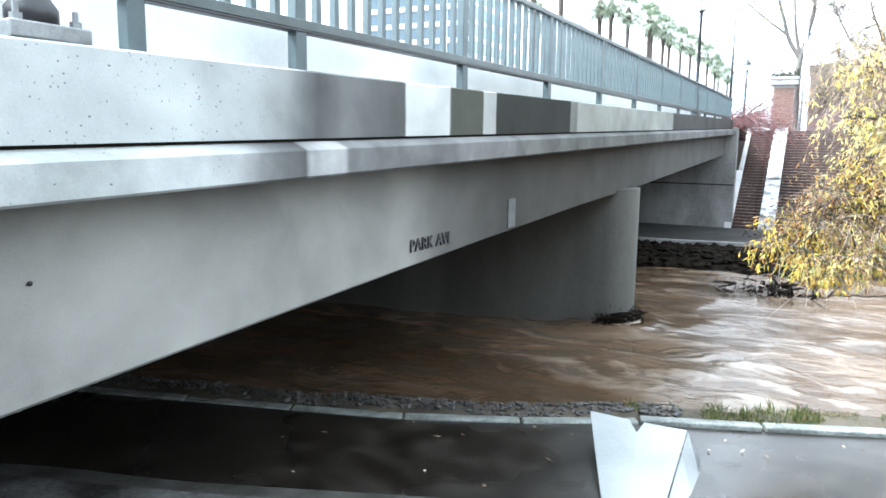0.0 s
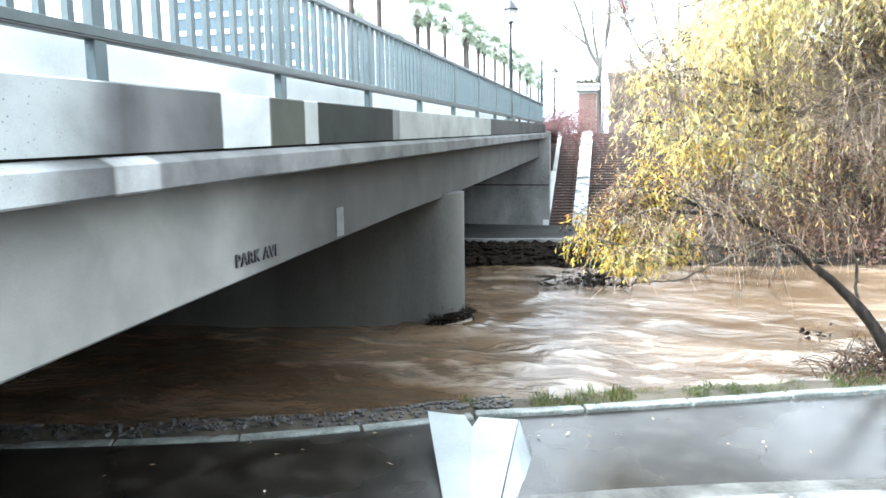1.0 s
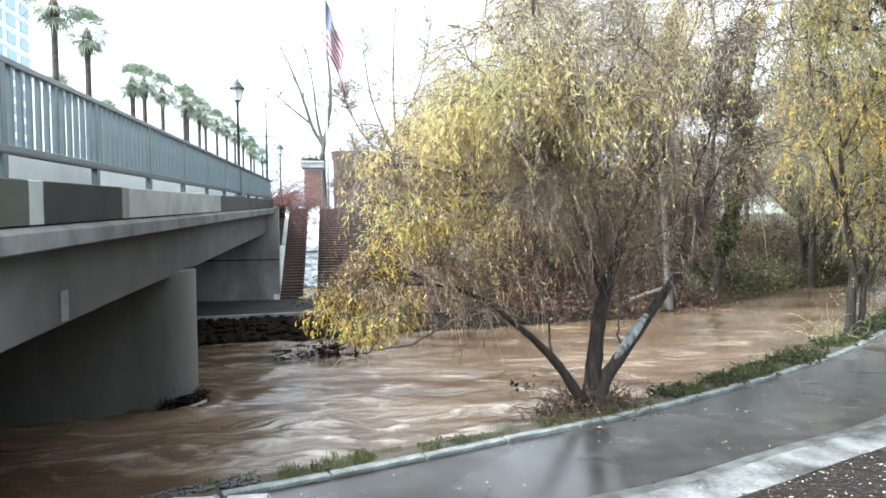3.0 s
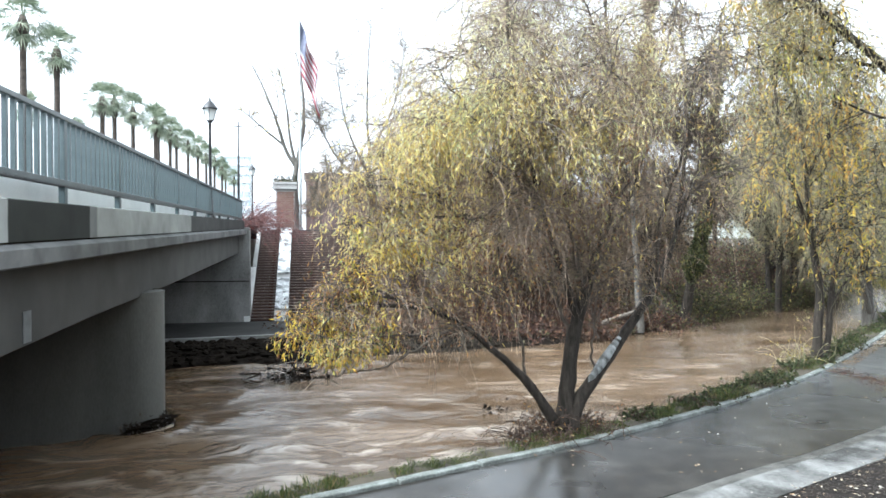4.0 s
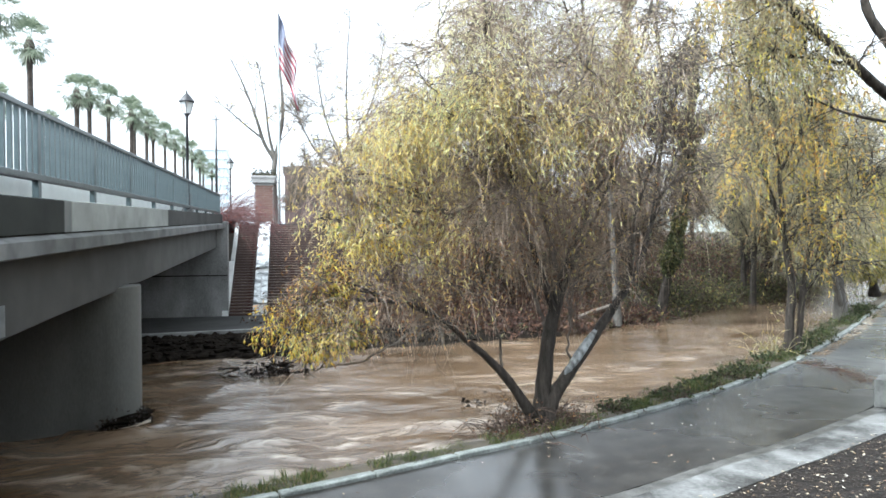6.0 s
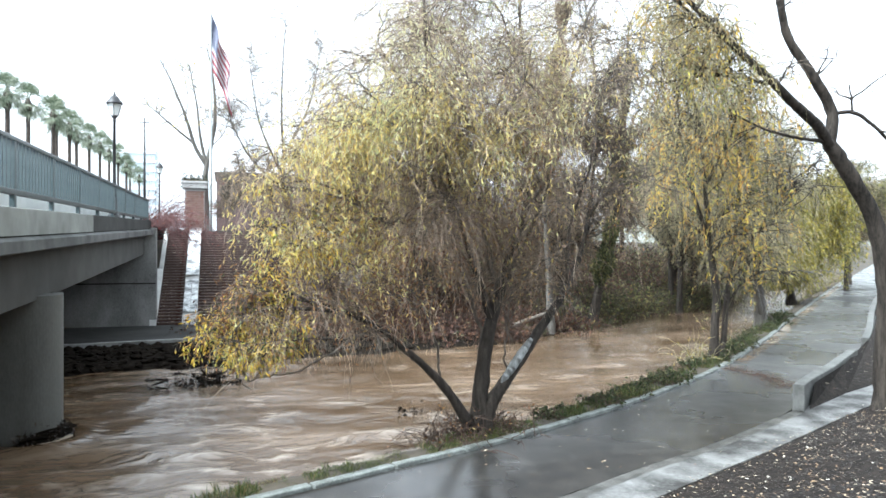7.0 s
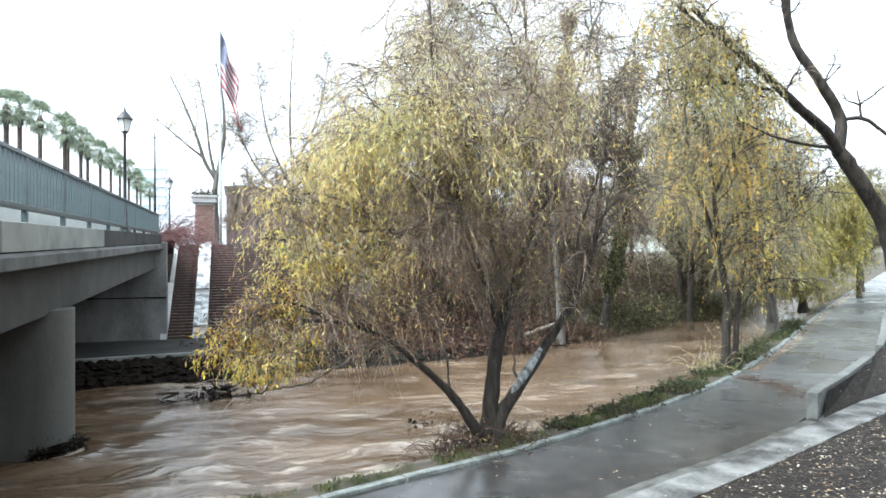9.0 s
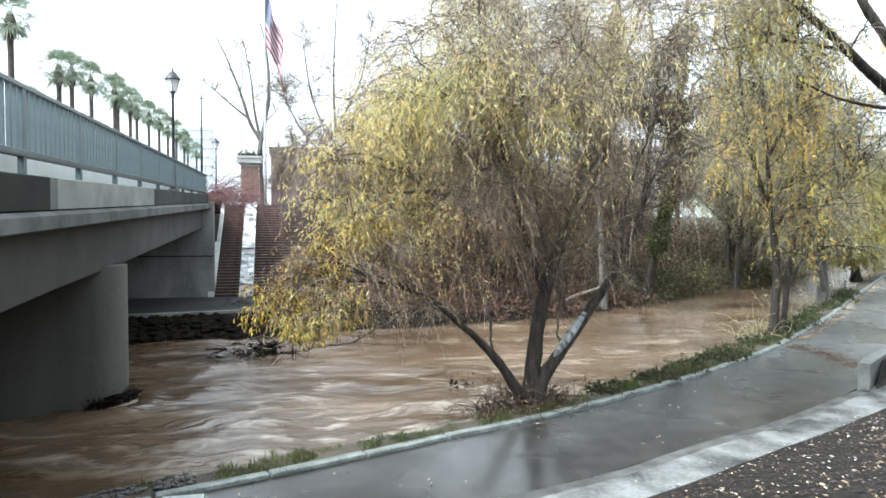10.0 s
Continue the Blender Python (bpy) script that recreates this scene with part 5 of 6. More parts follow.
tree("willow_tree", (1.9, 13.2, 2.4), [
    ([(3.4, 13.25, 2.75), (2.6, 13.2, 3.0), (2.0, 13.2, 3.1), (1.4, 13.1, 2.9), (0.9, 13.0, 2.55)], 0.03, 0.012),
    ([(2.6, 13.2, 2.95), (2.1, 13.0, 3.2), (1.6, 12.9, 3.25), (1.15, 12.9, 3.0)], 0.025, 0.01),
    ([(3.2, 13.0, 2.3), (2.4, 12.9, 2.35), (1.5, 12.8, 2.3)], 0.02, 0.008)],
    "low willow bough heavy with bright yellow leaves", 12, branches=44, branch_len=(0.3, 0.85), sprays=260, spray_len=(0.2, 0.55), twigs=1500, twig_len=(0.25, 0.65), droop=0.95,
    crowns=[(8200, patchy(2.0, -0.2, 1.0), M_WILLOW_GOLD, (0.115, 0.023)), (6000, patchy(2.0, -0.1, 3.0), M_WILLOW, (0.115, 0.022)), (3200, None, M_DRY, (0.10, 0.022)), (2200, patchy(1.6, 0.3, 6.0), M_IVY, (0.10, 0.022))], radius=0.004, category="bough", twig_keep=lambda p, rng: p[:, 2] > 1.8 + 0.25 * np.clip(p[:, 0] - 1.6, 0, 3))
tree("willow_bough", (2.2, 13.3, 4.8), [
    ([(3.4, 13.2, 5.0), (2.6, 13.2, 5.3), (2.1, 13.2, 5.3), (1.6, 13.2, 5.1)], 0.025, 0.01),
    ([(3.2, 13.5, 4.6), (2.4, 13.5, 4.6), (2.1, 13.4, 4.5), (1.7, 13.3, 4.4)], 0.025, 0.01),
    ([(3.4, 13.6, 5.7), (2.6, 13.6, 5.9), (2.0, 13.6, 5.8)], 0.02, 0.008),
    ([(3.0, 13.0, 4.2), (2.5, 12.9, 4.2), (2.1, 12.8, 4.0)], 0.02, 0.008)],
    "willow bough hanging thick with yellow leaves", 13, branches=60, branch_len=(0.2, 0.6), sprays=300, spray_len=(0.2, 0.45), twigs=1500, twig_len=(0.25, 0.7), droop=0.75,
    crowns=[(9000, patchy(2.0, -0.1, 5.0), M_WILLOW, (0.105, 0.021)), (2200, patchy(2.0, 0.1, 2.0), M_WILLOW_GOLD, (0.12, 0.026)), (2500, patchy(1.5, 0.2, 8.0), M_WILLOW_PALE, (0.11, 0.022))],
    radius=0.004, category="bough", twig_mat=M_TWIG_PALE, twig_keep=lambda p, rng: (p[:, 0] > 1.25) & (p[:, 2] > 3.4 + 1.3 * np.clip(2.2 - p[:, 0], 0, 2)))
tree("riverside_tree", (17.6, 20.6, 0.05), [
    ([(17.6, 20.6, -0.1), (17.55, 20.6, 1.0), (17.65, 20.6, 2.3), (17.3, 20.5, 4.0), (16.9, 20.3, 6.2), (16.6, 20.2, 8.6)], 0.165, 0.04),
    ([(17.6, 20.55, 0.0), (17.95, 20.6, 0.8), (18.15, 20.7, 2.0), (18.5, 20.8, 3.6), (18.9, 21.0, 5.6), (19.2, 21.2, 8.0)], 0.11, 0.03),
    ([(17.3, 20.5, 4.0), (16.5, 20.2, 5.6), (15.8, 20.0, 7.4), (15.3, 19.8, 9.6)], 0.09, 0.03),
    ([(16.6, 20.2, 8.6), (15.6, 19.9, 10.2), (15.0, 19.6, 12.0)], 0.05, 0.02),
    ([(18.15, 20.7, 2.0), (18.7, 20.4, 2.9), (19.3, 20.2, 3.2)], 0.05, 0.015),
    ([(18.5, 20.8, 3.6), (19.6, 20.4, 5.0), (20.6, 20.0, 6.4)], 0.08, 0.03),
    ([(16.9, 20.3, 6.2), (17.6, 19.8, 8.0), (18.0, 19.5, 9.8)], 0.06, 0.025),
], "dark forked riverside tree with thin yellow-green hanging leaves", 21, branches=130, branch_len=(1.2, 3.0), sprays=1000, spray_len=(0.8, 1.7), twigs=4600, twig_len=(0.7, 2.1), droop=1.25,
    crowns=[(9500, lambda p, rng: rng.uniform(size=len(p)) < np.clip(0.25 + 0.18 * (p[:, 2] - 3.0), 0.25, 1.0), M_WILLOW_AMBER, (0.15, 0.034, 9)), (8000, patchy(1.0, 0.1, 2.0), M_WILLOW_GOLD, (0.15, 0.032, 14)), (14000, patchy(0.7, 0.5, 4.0), M_WILLOW_DULL, (0.12, 0.026, 5)), (9000, patchy(0.9, 0.4, 7.0), M_DRY, (0.12, 0.028, 9)), (9000, patchy(0.8, 0.6, 9.0), M_OLIVE, (0.12, 0.03, 7))], radius=0.006, twig_mat=M_TWIG_OLIVE,
    twig_keep=lambda p, rng: (p[:, 2] > np.where(p[:, 0] < 16.9, 3.8, 2.0) + rng.normal(size=len(p)) * 0.4 + 0.5 * np.clip(p[:, 0] - 18, 0, 3)) & (p[:, 0] < 20.2))
tree("riverside_tree", (28.4, 30.6, 0.05), [
    ([(28.4, 30.6, -0.1), (28.2, 30.6, 2.5), (27.9, 30.5, 5.0), (27.6, 30.4, 8.5), (27.4, 30.3, 11.5)], 0.28, 0.08),
    ([(28.5, 30.6, 0.2), (27.6, 30.0, 1.8), (26.9, 29.6, 3.6), (26.2, 29.2, 6.0)], 0.16, 0.05),
    ([(27.9, 30.5, 5.0), (29.2, 30.6, 7.0), (30.2, 30.8, 9.4)], 0.12, 0.04),
], "grey-trunked riverside tree with olive leaves", 22, branches=100, branch_len=(1.6, 3.6), sprays=700, spray_len=(1.0, 2.2), twigs=3600, twig_len=(0.8, 1.9), droop=0.6,
    leaves=15000, leaf=(0.22, 0.06), keep=patchy(0.6, 0.1, 5.0), radius=0.012, bark=M_BARK_PALE, leaf_mat=M_WILLOW_DULL, twig_mat=M_TWIG_OLIVE, twig_keep=lambda p, rng: p[:, 2] > 2.2)
tree("yellow_willow", (40.9, 41.7, 0.05), [
    ([(40.9, 41.7, -0.1), (40.6, 41.6, 2.0), (40.1, 41.3, 4.2), (39.7, 41.1, 7.6)], 0.3, 0.1),
    ([(40.7, 41.6, 1.6), (42.0, 41.4, 3.8), (42.8, 41.1, 6.6), (43.2, 40.9, 9.2)], 0.2, 0.06),
    ([(40.3, 41.4, 3.6), (38.6, 40.7, 5.0), (37.4, 40.1, 5.6)], 0.14, 0.05),
    ([(40.7, 41.6, 1.2), (39.4, 41.0, 2.4), (38.0, 40.4, 3.2)], 0.10, 0.04),
], "bright yellow-green weeping willow by the path", 23, branches=90, branch_len=(1.4, 3.0), sprays=700, spray_len=(1.0, 2.0), twigs=4200, twig_len=(1.2, 3.0), droop=1.3,
    leaves=56000, leaf=(0.26, 0.08), radius=0.012, leaf_mat=M_YELLOW, twig_mat=M_TWIG_OLIVE, twig_keep=lambda p, rng: p[:, 2] > 0.9)
tree("bare_tree", (16.1, 12.65, 0.2), [
    ([(16.1, 12.6, -0.2), (16.15, 12.6, 1.8), (16.1, 12.6, 3.5), (15.7, 12.6, 4.9), (15.05, 12.6, 5.75), (14.4, 12.6, 6.5)], 0.24, 0.17),
    ([(14.42, 12.6, 6.45), (14.5, 12.65, 7.3), (13.9, 12.7, 8.2), (13.3, 12.8, 9.15), (13.2, 12.9, 10.6)], 0.14, 0.07),
    ([(14.5, 12.6, 6.35), (13.9, 12.4, 6.85), (13.2, 12.3, 7.25), (12.2, 12.2, 7.9), (11.3, 12.2, 8.5), (10.2, 12.2, 9.3)], 0.13, 0.05),
    ([(14.2, 12.5, 6.55), (13.4, 12.4, 6.6), (12.55, 12.4, 6.75), (11.4, 12.3, 7.1)], 0.045, 0.015),
    ([(14.5, 12.65, 7.2), (15.0, 12.5, 7.3), (15.6, 12.3, 6.9), (16.2, 12.1, 6.1)], 0.05, 0.03),
    ([(15.0, 12.5, 7.3), (14.85, 12.5, 7.9)], 0.03, 0.012),
    ([(13.35, 12.8, 9.0), (13.0, 12.7, 9.8), (12.9, 12.6, 10.6)], 0.05, 0.03),
], "bare grey-barked tree leaning from the mulch slope", 24, branches=16, branch_len=(0.5, 1.1), sprays=40, spray_len=(0.4, 0.9), twigs=130, twig_len=(0.3, 0.7), droop=0.3,
    leaves=0, radius=0.007, bark=M_BARK)
tree("willow_bough", (11.6, 12.2, 8.3), [
    ([(12.6, 12.25, 7.65), (11.9, 12.3, 8.2), (11.0, 12.3, 8.7), (10.0, 12.4, 9.4)], 0.05, 0.02),
    ([(12.4, 12.3, 7.7), (11.8, 12.6, 7.9), (11.0, 12.8, 7.9), (10.2, 12.9, 7.7)], 0.04, 0.015)],
    "hanging willow bough with yellow leaves", 25, branches=28, branch_len=(0.4, 1.0), sprays=170, spray_len=(0.4, 0.9), twigs=900, twig_len=(0.4, 1.2), droop=1.1,
    crowns=[(5200, patchy(1.3, 0.0, 1.0), M_WILLOW_DULL, (0.11, 0.026)), (2200, patchy(1.3, 0.4, 4.0), M_WILLOW_GOLD, (0.12, 0.026))], radius=0.006, category="bough", twig_mat=M_TWIG_OLIVE)

FAR_TREES = [  # x, y, height, lean, leaf material, seed
    (21.5, 40.6, 9.0, 0.6, M_BROWN, 32), (11.5, 37.0, 6.5, -0.4, M_BROWN, 33), (34.0, 46.5, 13.0, -0.3, M_BROWN, 35), (38.0, 52.0, 18.0, 0.2, M_OLIVE, 37), (47.0, 59.5, 13.0, -0.2, M_WILLOW_DULL, 38),
    (57.0, 68.0, 14.0, 0.3, M_OLIVE, 39), (70.0, 80.0, 15.0, 0.0, M_BROWN, 42), (44.0, 70.0, 16.0, 0.0, M_BROWN, 43), (10.5, 56.0, 6.0, 0.2, M_BROWN, 44), (39.0, 50.5, 19.0, 0.4, M_OLIVE, 47),
    (57.0, 52.0, 11.0, 0.2, M_OLIVE, 49), (66.0, 60.0, 13.0, -0.2, M_BROWN, 50), (84.0, 77.0, 15.0, 0.0, M_OLIVE, 131), (32.6, 43.6, 13.0, 0.5, M_WILLOW_DULL, 45), (16.0, 40.5, 8.0, 0.2, M_BROWN, 36)]
for x, y, h, lean, lm, seed in FAR_TREES:
    r = np.random.default_rng(seed)
    g = z_at(x, y) - 0.1
    limbs = [([(x, y, g), (x + lean * 0.3, y, g + 0.3 * h), (x + lean, y + 0.2, g + 0.62 * h), (x + 1.4 * lean, y + 0.1, g + h)], 0.018 * h, 0.05)]
    for i in range(6):
        a, s = r.uniform(0, 6.28), r.uniform(0.18, 0.55)
        q = r.uniform(0.2, 0.36) * h
        limbs.append(([(x + lean * s, y, g + s * h), (x + lean * s + 0.5 * q * math.cos(a), y + 0.5 * q * math.sin(a), g + s * h + 0.5 * q), (x + lean + q * math.cos(a), y + q * math.sin(a), g + s * h + 1.05 * q)], 0.008 * h, 0.03))
    tree("far_tree", (x, y, g), limbs, "bare-branched tree with sparse dull leaves on the far bank", seed, branches=110, branch_len=(1.2, 3.4), sprays=1300, spray_len=(0.8, 2.0), twigs=7000, twig_len=(0.6, 1.6), droop=0.35,
         leaves=26000, leaf=(0.2, 0.07), keep=patchy(0.6, 0.0, float(seed)), radius=0.011, leaf_mat=lm, twig_mat=M_TWIG if lm is M_BROWN else M_TWIG_OLIVE)


CLAD = [  # trunk points and radii, leaf materials, clad heights and reach, seed: two ivy-grown trees on the far bank
    ([(18.15, 34.9, -0.7), (18.0, 34.95, 3.0), (17.85, 35.0, 7.5), (18.4, 35.0, 12.0), (18.9, 35.0, 17.5)], 0.18, (8.6, 17.5, 0.62), M_BROWN, M_BARK_PALE, 31, "pale-trunked tree with a brown dead ivy cloak on the far bank"),
    ([(22.0, 37.2, -0.4), (22.1, 36.4, 2.5), (22.3, 35.0, 6.5), (22.6, 35.0, 11.0), (23.0, 35.0, 16.5)], 0.26, (1.5, 15.0, 0.62), M_BRUSH_GREEN, M_BARK, 48, "dark ivy-grown tree with crooked limbs on the far bank")]
for pts, r0, (lo, hi, wide), lm, bk, seed in [c[:6] for c in CLAD]:
    r = np.random.default_rng(seed)
    label = [c[6] for c in CLAD if c[5] == seed][0]
    limbs = [(pts, r0, 0.06)]
    for i in range(7):
        k = r.uniform(0.4, 0.95)
        p = np.array([np.interp(k * 4, range(5), [q[j] for q in pts]) for j in range(3)])
        a = r.uniform(0, 6.28)
        q = r.uniform(1.4, 2.6)
        limbs.append(([tuple(p), tuple(p + [0.5 * q * math.cos(a), 0.5 * q * math.sin(a), 0.25 * q]), tuple(p + [q * math.cos(a), q * math.sin(a), 0.75 * q])], 0.08, 0.025))
    t = tree("far_tree", pts[0], limbs, label, seed, branches=70, branch_len=(0.8, 2.0), sprays=700, spray_len=(0.5, 1.3), twigs=3600, twig_len=(0.4, 1.1), droop=0.5,
             leaves=6000, leaf=(0.16, 0.05), keep=patchy(0.6, 0.3, float(seed)), radius=0.009, bark=bk, leaf_mat=lm, twig_mat=M_TWIG_DARK if seed == 48 else M_TWIG)
    n = 15000
    z = r.uniform(lo, hi, n)
    zs = [q[2] for q in pts]
    swell = wide * (0.55 + 0.3 * np.sin(1.1 * z + seed) + 0.25 * np.sin(2.7 * z))
    a, rad = r.uniform(0, 6.28, n), np.abs(swell) * np.sqrt(r.uniform(0.05, 1.25, n))
    at = np.stack([np.interp(z, zs, [q[0] for q in pts]) + rad * np.cos(a), np.interp(z, zs, [q[1] for q in pts]) + rad * np.sin(a), z], axis=1) - np.array(pts[0])
    v, f = leaf_quads(at, r.normal(size=(n, 3)) + [0, 0, -0.6], r.uniform(0.10, 0.24, n), 0.09, r)
    tagged(fast_ob("ivy_cloak", v, f, lm, t), kind="stuff")


def thicket(name, spots, height, seed, leaf_mat, label, twigs=120, leaves=260, leaf=(0.13, 0.06), spread=0.9, twig_mat=None, kind="stuff", category="brush", lean=(0, 0, 0)):
    """Brushwood: arching stems and small leaves at many spots, as one growth."""
    rng = np.random.default_rng(seed)
    spots = np.asarray(spots, float)
    n = len(spots) * twigs
    at = np.repeat(spots, twigs, axis=0)[:, :3] + rng.normal(size=(n, 3)) * [spread * 0.5, spread * 0.5, 0.0]
    way = rng.normal(size=(n, 3)) * [0.7, 0.7, 0.2] + [0, 0, 1.0] + np.array(lean, float)
    lines = shoots(rng, at, way, rng.uniform(0.4, 1.1, n) * np.repeat(height, twigs), 6, 0.55, 0.2)
    t = empty(name, tuple(spots[0][:3]))
    base = spots[0][:3]
    v, f = tubes(lines - base, np.linspace(0.014, 0.005, 6)[None] * np.ones((n, 1)), 3)
    fast_ob("stem_growth", v, f, twig_mat or M_TWIG, t, smooth=True)
    p, w, _ = on_lines(rng, lines - base, len(spots) * leaves, 0.2, 1.0)
    size = rng.uniform(0.6, 1.3, len(p))
    v, f = leaf_quads(p, w + rng.normal(size=(len(p), 3)), leaf[0] * size, leaf[1] * size, rng)
    fast_ob("foliage", v, f, leaf_mat, t)
    return tagged(t, label, category, kind=kind)


def along(line, lo, hi, count, off_lo, off_hi, seed):
    """Spots along a plan line between two x, offset to its left."""
    rng = np.random.default_rng(seed)
    fine = evened(line, 4000)
    left = beside(fine, 1.0) - fine
    ok = np.where((fine[:, 0] > lo) & (fine[:, 0] < hi))[0]
    i = rng.choice(ok, count)
    p = fine[i] + left[i] * rng.uniform(off_lo, off_hi, count)[:, None]
    return np.c_[p, ground_height(p)]


for lo, hi, n, o1, o2, hh, lm, seed in ((9.5, 22, 50, 0.6, 4.5, 2.0, M_BRUSH, 51), (20, 45, 80, -0.2, 4.0, 2.6, M_BRUSH_GREEN, 52), (10, 24, 70, 4.0, 9.0, 4.2, M_BRUSH, 53), (22, 48, 80, 3.5, 12.0, 4.6, M_BRUSH_GREEN, 55),
                                        (40, 95, 60, 0.2, 6.0, 3.2, M_OLIVE, 54), (24, 60, 50, 5.0, 14.0, 5.0, M_BRUSH_GREEN, 56)):
    sp = along(FAR_LINE, lo, hi, n, o1, o2, seed)
    thicket("brush", sp, np.full(n, hh), seed, lm, "tangled brown and olive brush on the far bank", twigs=80, leaves=480, leaf=(0.19, 0.10), spread=1.6, twig_mat=M_TWIG_DARK)
sp = along(FAR_LINE, 3.6, 12.5, 44, 3.0, 7.0, 64)
thicket("brush", sp, np.full(44, 3.9), 64, M_BRUSH, "tall reddish brown brush on the far bank", twigs=60, leaves=420, leaf=(0.17, 0.08), spread=1.3, twig_mat=M_TWIG_DARK)
sp = along(FAR_LINE, 25, 40, 40, 4.0, 12.0, 66)
thicket("brush", sp, np.full(40, 7.0), 66, M_BRUSH, "tall brown brush under the far trees", twigs=60, leaves=420, leaf=(0.22, 0.11), spread=1.8, twig_mat=M_TWIG_DARK)
sp = along(FAR_LINE, 8, 19, 20, 0.4, 3.5, 57)
thicket("brush", sp, np.full(20, 0.8), 57, M_IVY, "green undergrowth on the far bank", twigs=60, leaves=300, leaf=(0.14, 0.08), spread=1.0)
sp = along(KERB_LINE, 28, 100, 46, 1.2, 3.5, 58)
thicket("brush", sp, np.full(46, 2.6), 58, M_OLIVE, "olive brush along the near bank", twigs=60, leaves=260, leaf=(0.18, 0.09), spread=1.3)
sp = along(KERB_LINE, 12, 34, 70, 0.35, 1.3, 59)
thicket("ivy", sp, np.full(70, 0.42), 59, M_IVY, "low dark green ivy along the kerb", twigs=24, leaves=190, leaf=(0.09, 0.07), spread=0.5, twig_mat=M_TWIG_DARK, category="ivy")
sp = along(KERB_LINE, 8.4, 14, 26, 0.3, 0.9, 60)
thicket("ivy", sp, np.full(26, 0.28), 60, M_IVY, "low dark green ivy along the kerb", twigs=36, leaves=110, leaf=(0.08, 0.06), spread=0.4, twig_mat=M_TWIG_DARK, category="ivy")
sp = np.array([(5.3 + 0.25 * i, 13.35 + 0.11 * i + 0.15 * math.sin(5 * i), 0.0) for i in range(7)])
thicket("brush", sp, np.full(7, 1.15), 61, M_DRY, "thin brown suckers at the willow's foot", twigs=40, leaves=60, leaf=(0.09, 0.028), spread=0.6, twig_mat=M_TWIG_DARK)
sp = np.array([(5.4 + 0.22 * i, 13.2 + 0.1 * i, 0.05) for i in range(9)])
thicket("weeds", sp, np.full(9, 0.3), 65, M_GREEN, "green weeds at the willow's foot", twigs=26, leaves=90, leaf=(0.08, 0.03), spread=0.4, category="weeds")
sp = np.array([(16.9 + 0.1 * i, 20.9, 0.0) for i in range(5)])
thicket("brush", sp, np.full(5, 1.5), 62, M_YELLOW, "yellow suckers beside the forked tree", twigs=9, leaves=40, leaf=(0.1, 0.03), spread=0.7, twig_mat=M_TWIG_OLIVE)
sp = np.array([(-3.75 + 0.16 * (i % 4), 45.4 + 0.6 * (i // 4), STREET_Z) for i in range(14)])
thicket("shrub", sp, np.full(14, 5.0), 63, M_RED, "bare arching shrub with few dark red leaves beside the stairs", twigs=26, leaves=40, leaf=(0.13, 0.07), spread=0.8, twig_mat=M_TWIG_RED, kind="", category="shrub", lean=(1.9, -0.15, 0.1))


def grass_tufts(name, lo, hi, count, off, seed, tall, label):
    rng = np.random.default_rng(seed)
    sp = along(KERB_LINE, lo, hi, count, off[0], off[1], seed)
    clump = 0.5 + 0.5 * np.sin(2.1 * sp[:, 0]) * np.sin(0.9 * sp[:, 0] + 1)
    sp = sp[np.sin(2.3 * sp[:, 0]) + np.sin(5.1 * sp[:, 0] + 1) + 0.8 * np.sin(11 * sp[:, 0]) + 0.9 * rng.normal(size=count) > 0.0]
    count = len(sp)
    clump = 0.5 + 0.5 * np.sin(2.1 * sp[:, 0]) * np.sin(0.9 * sp[:, 0] + 1)
    blades = 9
    n = count * blades
    at = np.repeat(sp, blades, axis=0) + rng.normal(size=(n, 3)) * [0.05, 0.05, 0.0]
    way = rng.normal(size=(n, 3)) * [0.45, 0.45, 0.1] + [0, 0, 1]
    size = np.repeat((0.4 + clump) * tall * rng.choice([0.6, 1.0, 2.1], count, p=[0.5, 0.4, 0.1]), blades) * rng.uniform(0.5, 1.2, n)
    v, f = leaf_quads(at, way, size, 0.006 + 0.05 * size, rng)
    return tagged(fast_ob(name, v, f, M_GREEN), label, "grass", kind="stuff")


grass_tufts("grass", -0.9, 14, 3000, (0.10, 0.6), 71, 0.085, "green grass tufts behind the kerb")
grass_tufts("grass", 9, 30, 2400, (0.12, 1.1), 72, 0.11, "green grass and weeds behind the kerb")


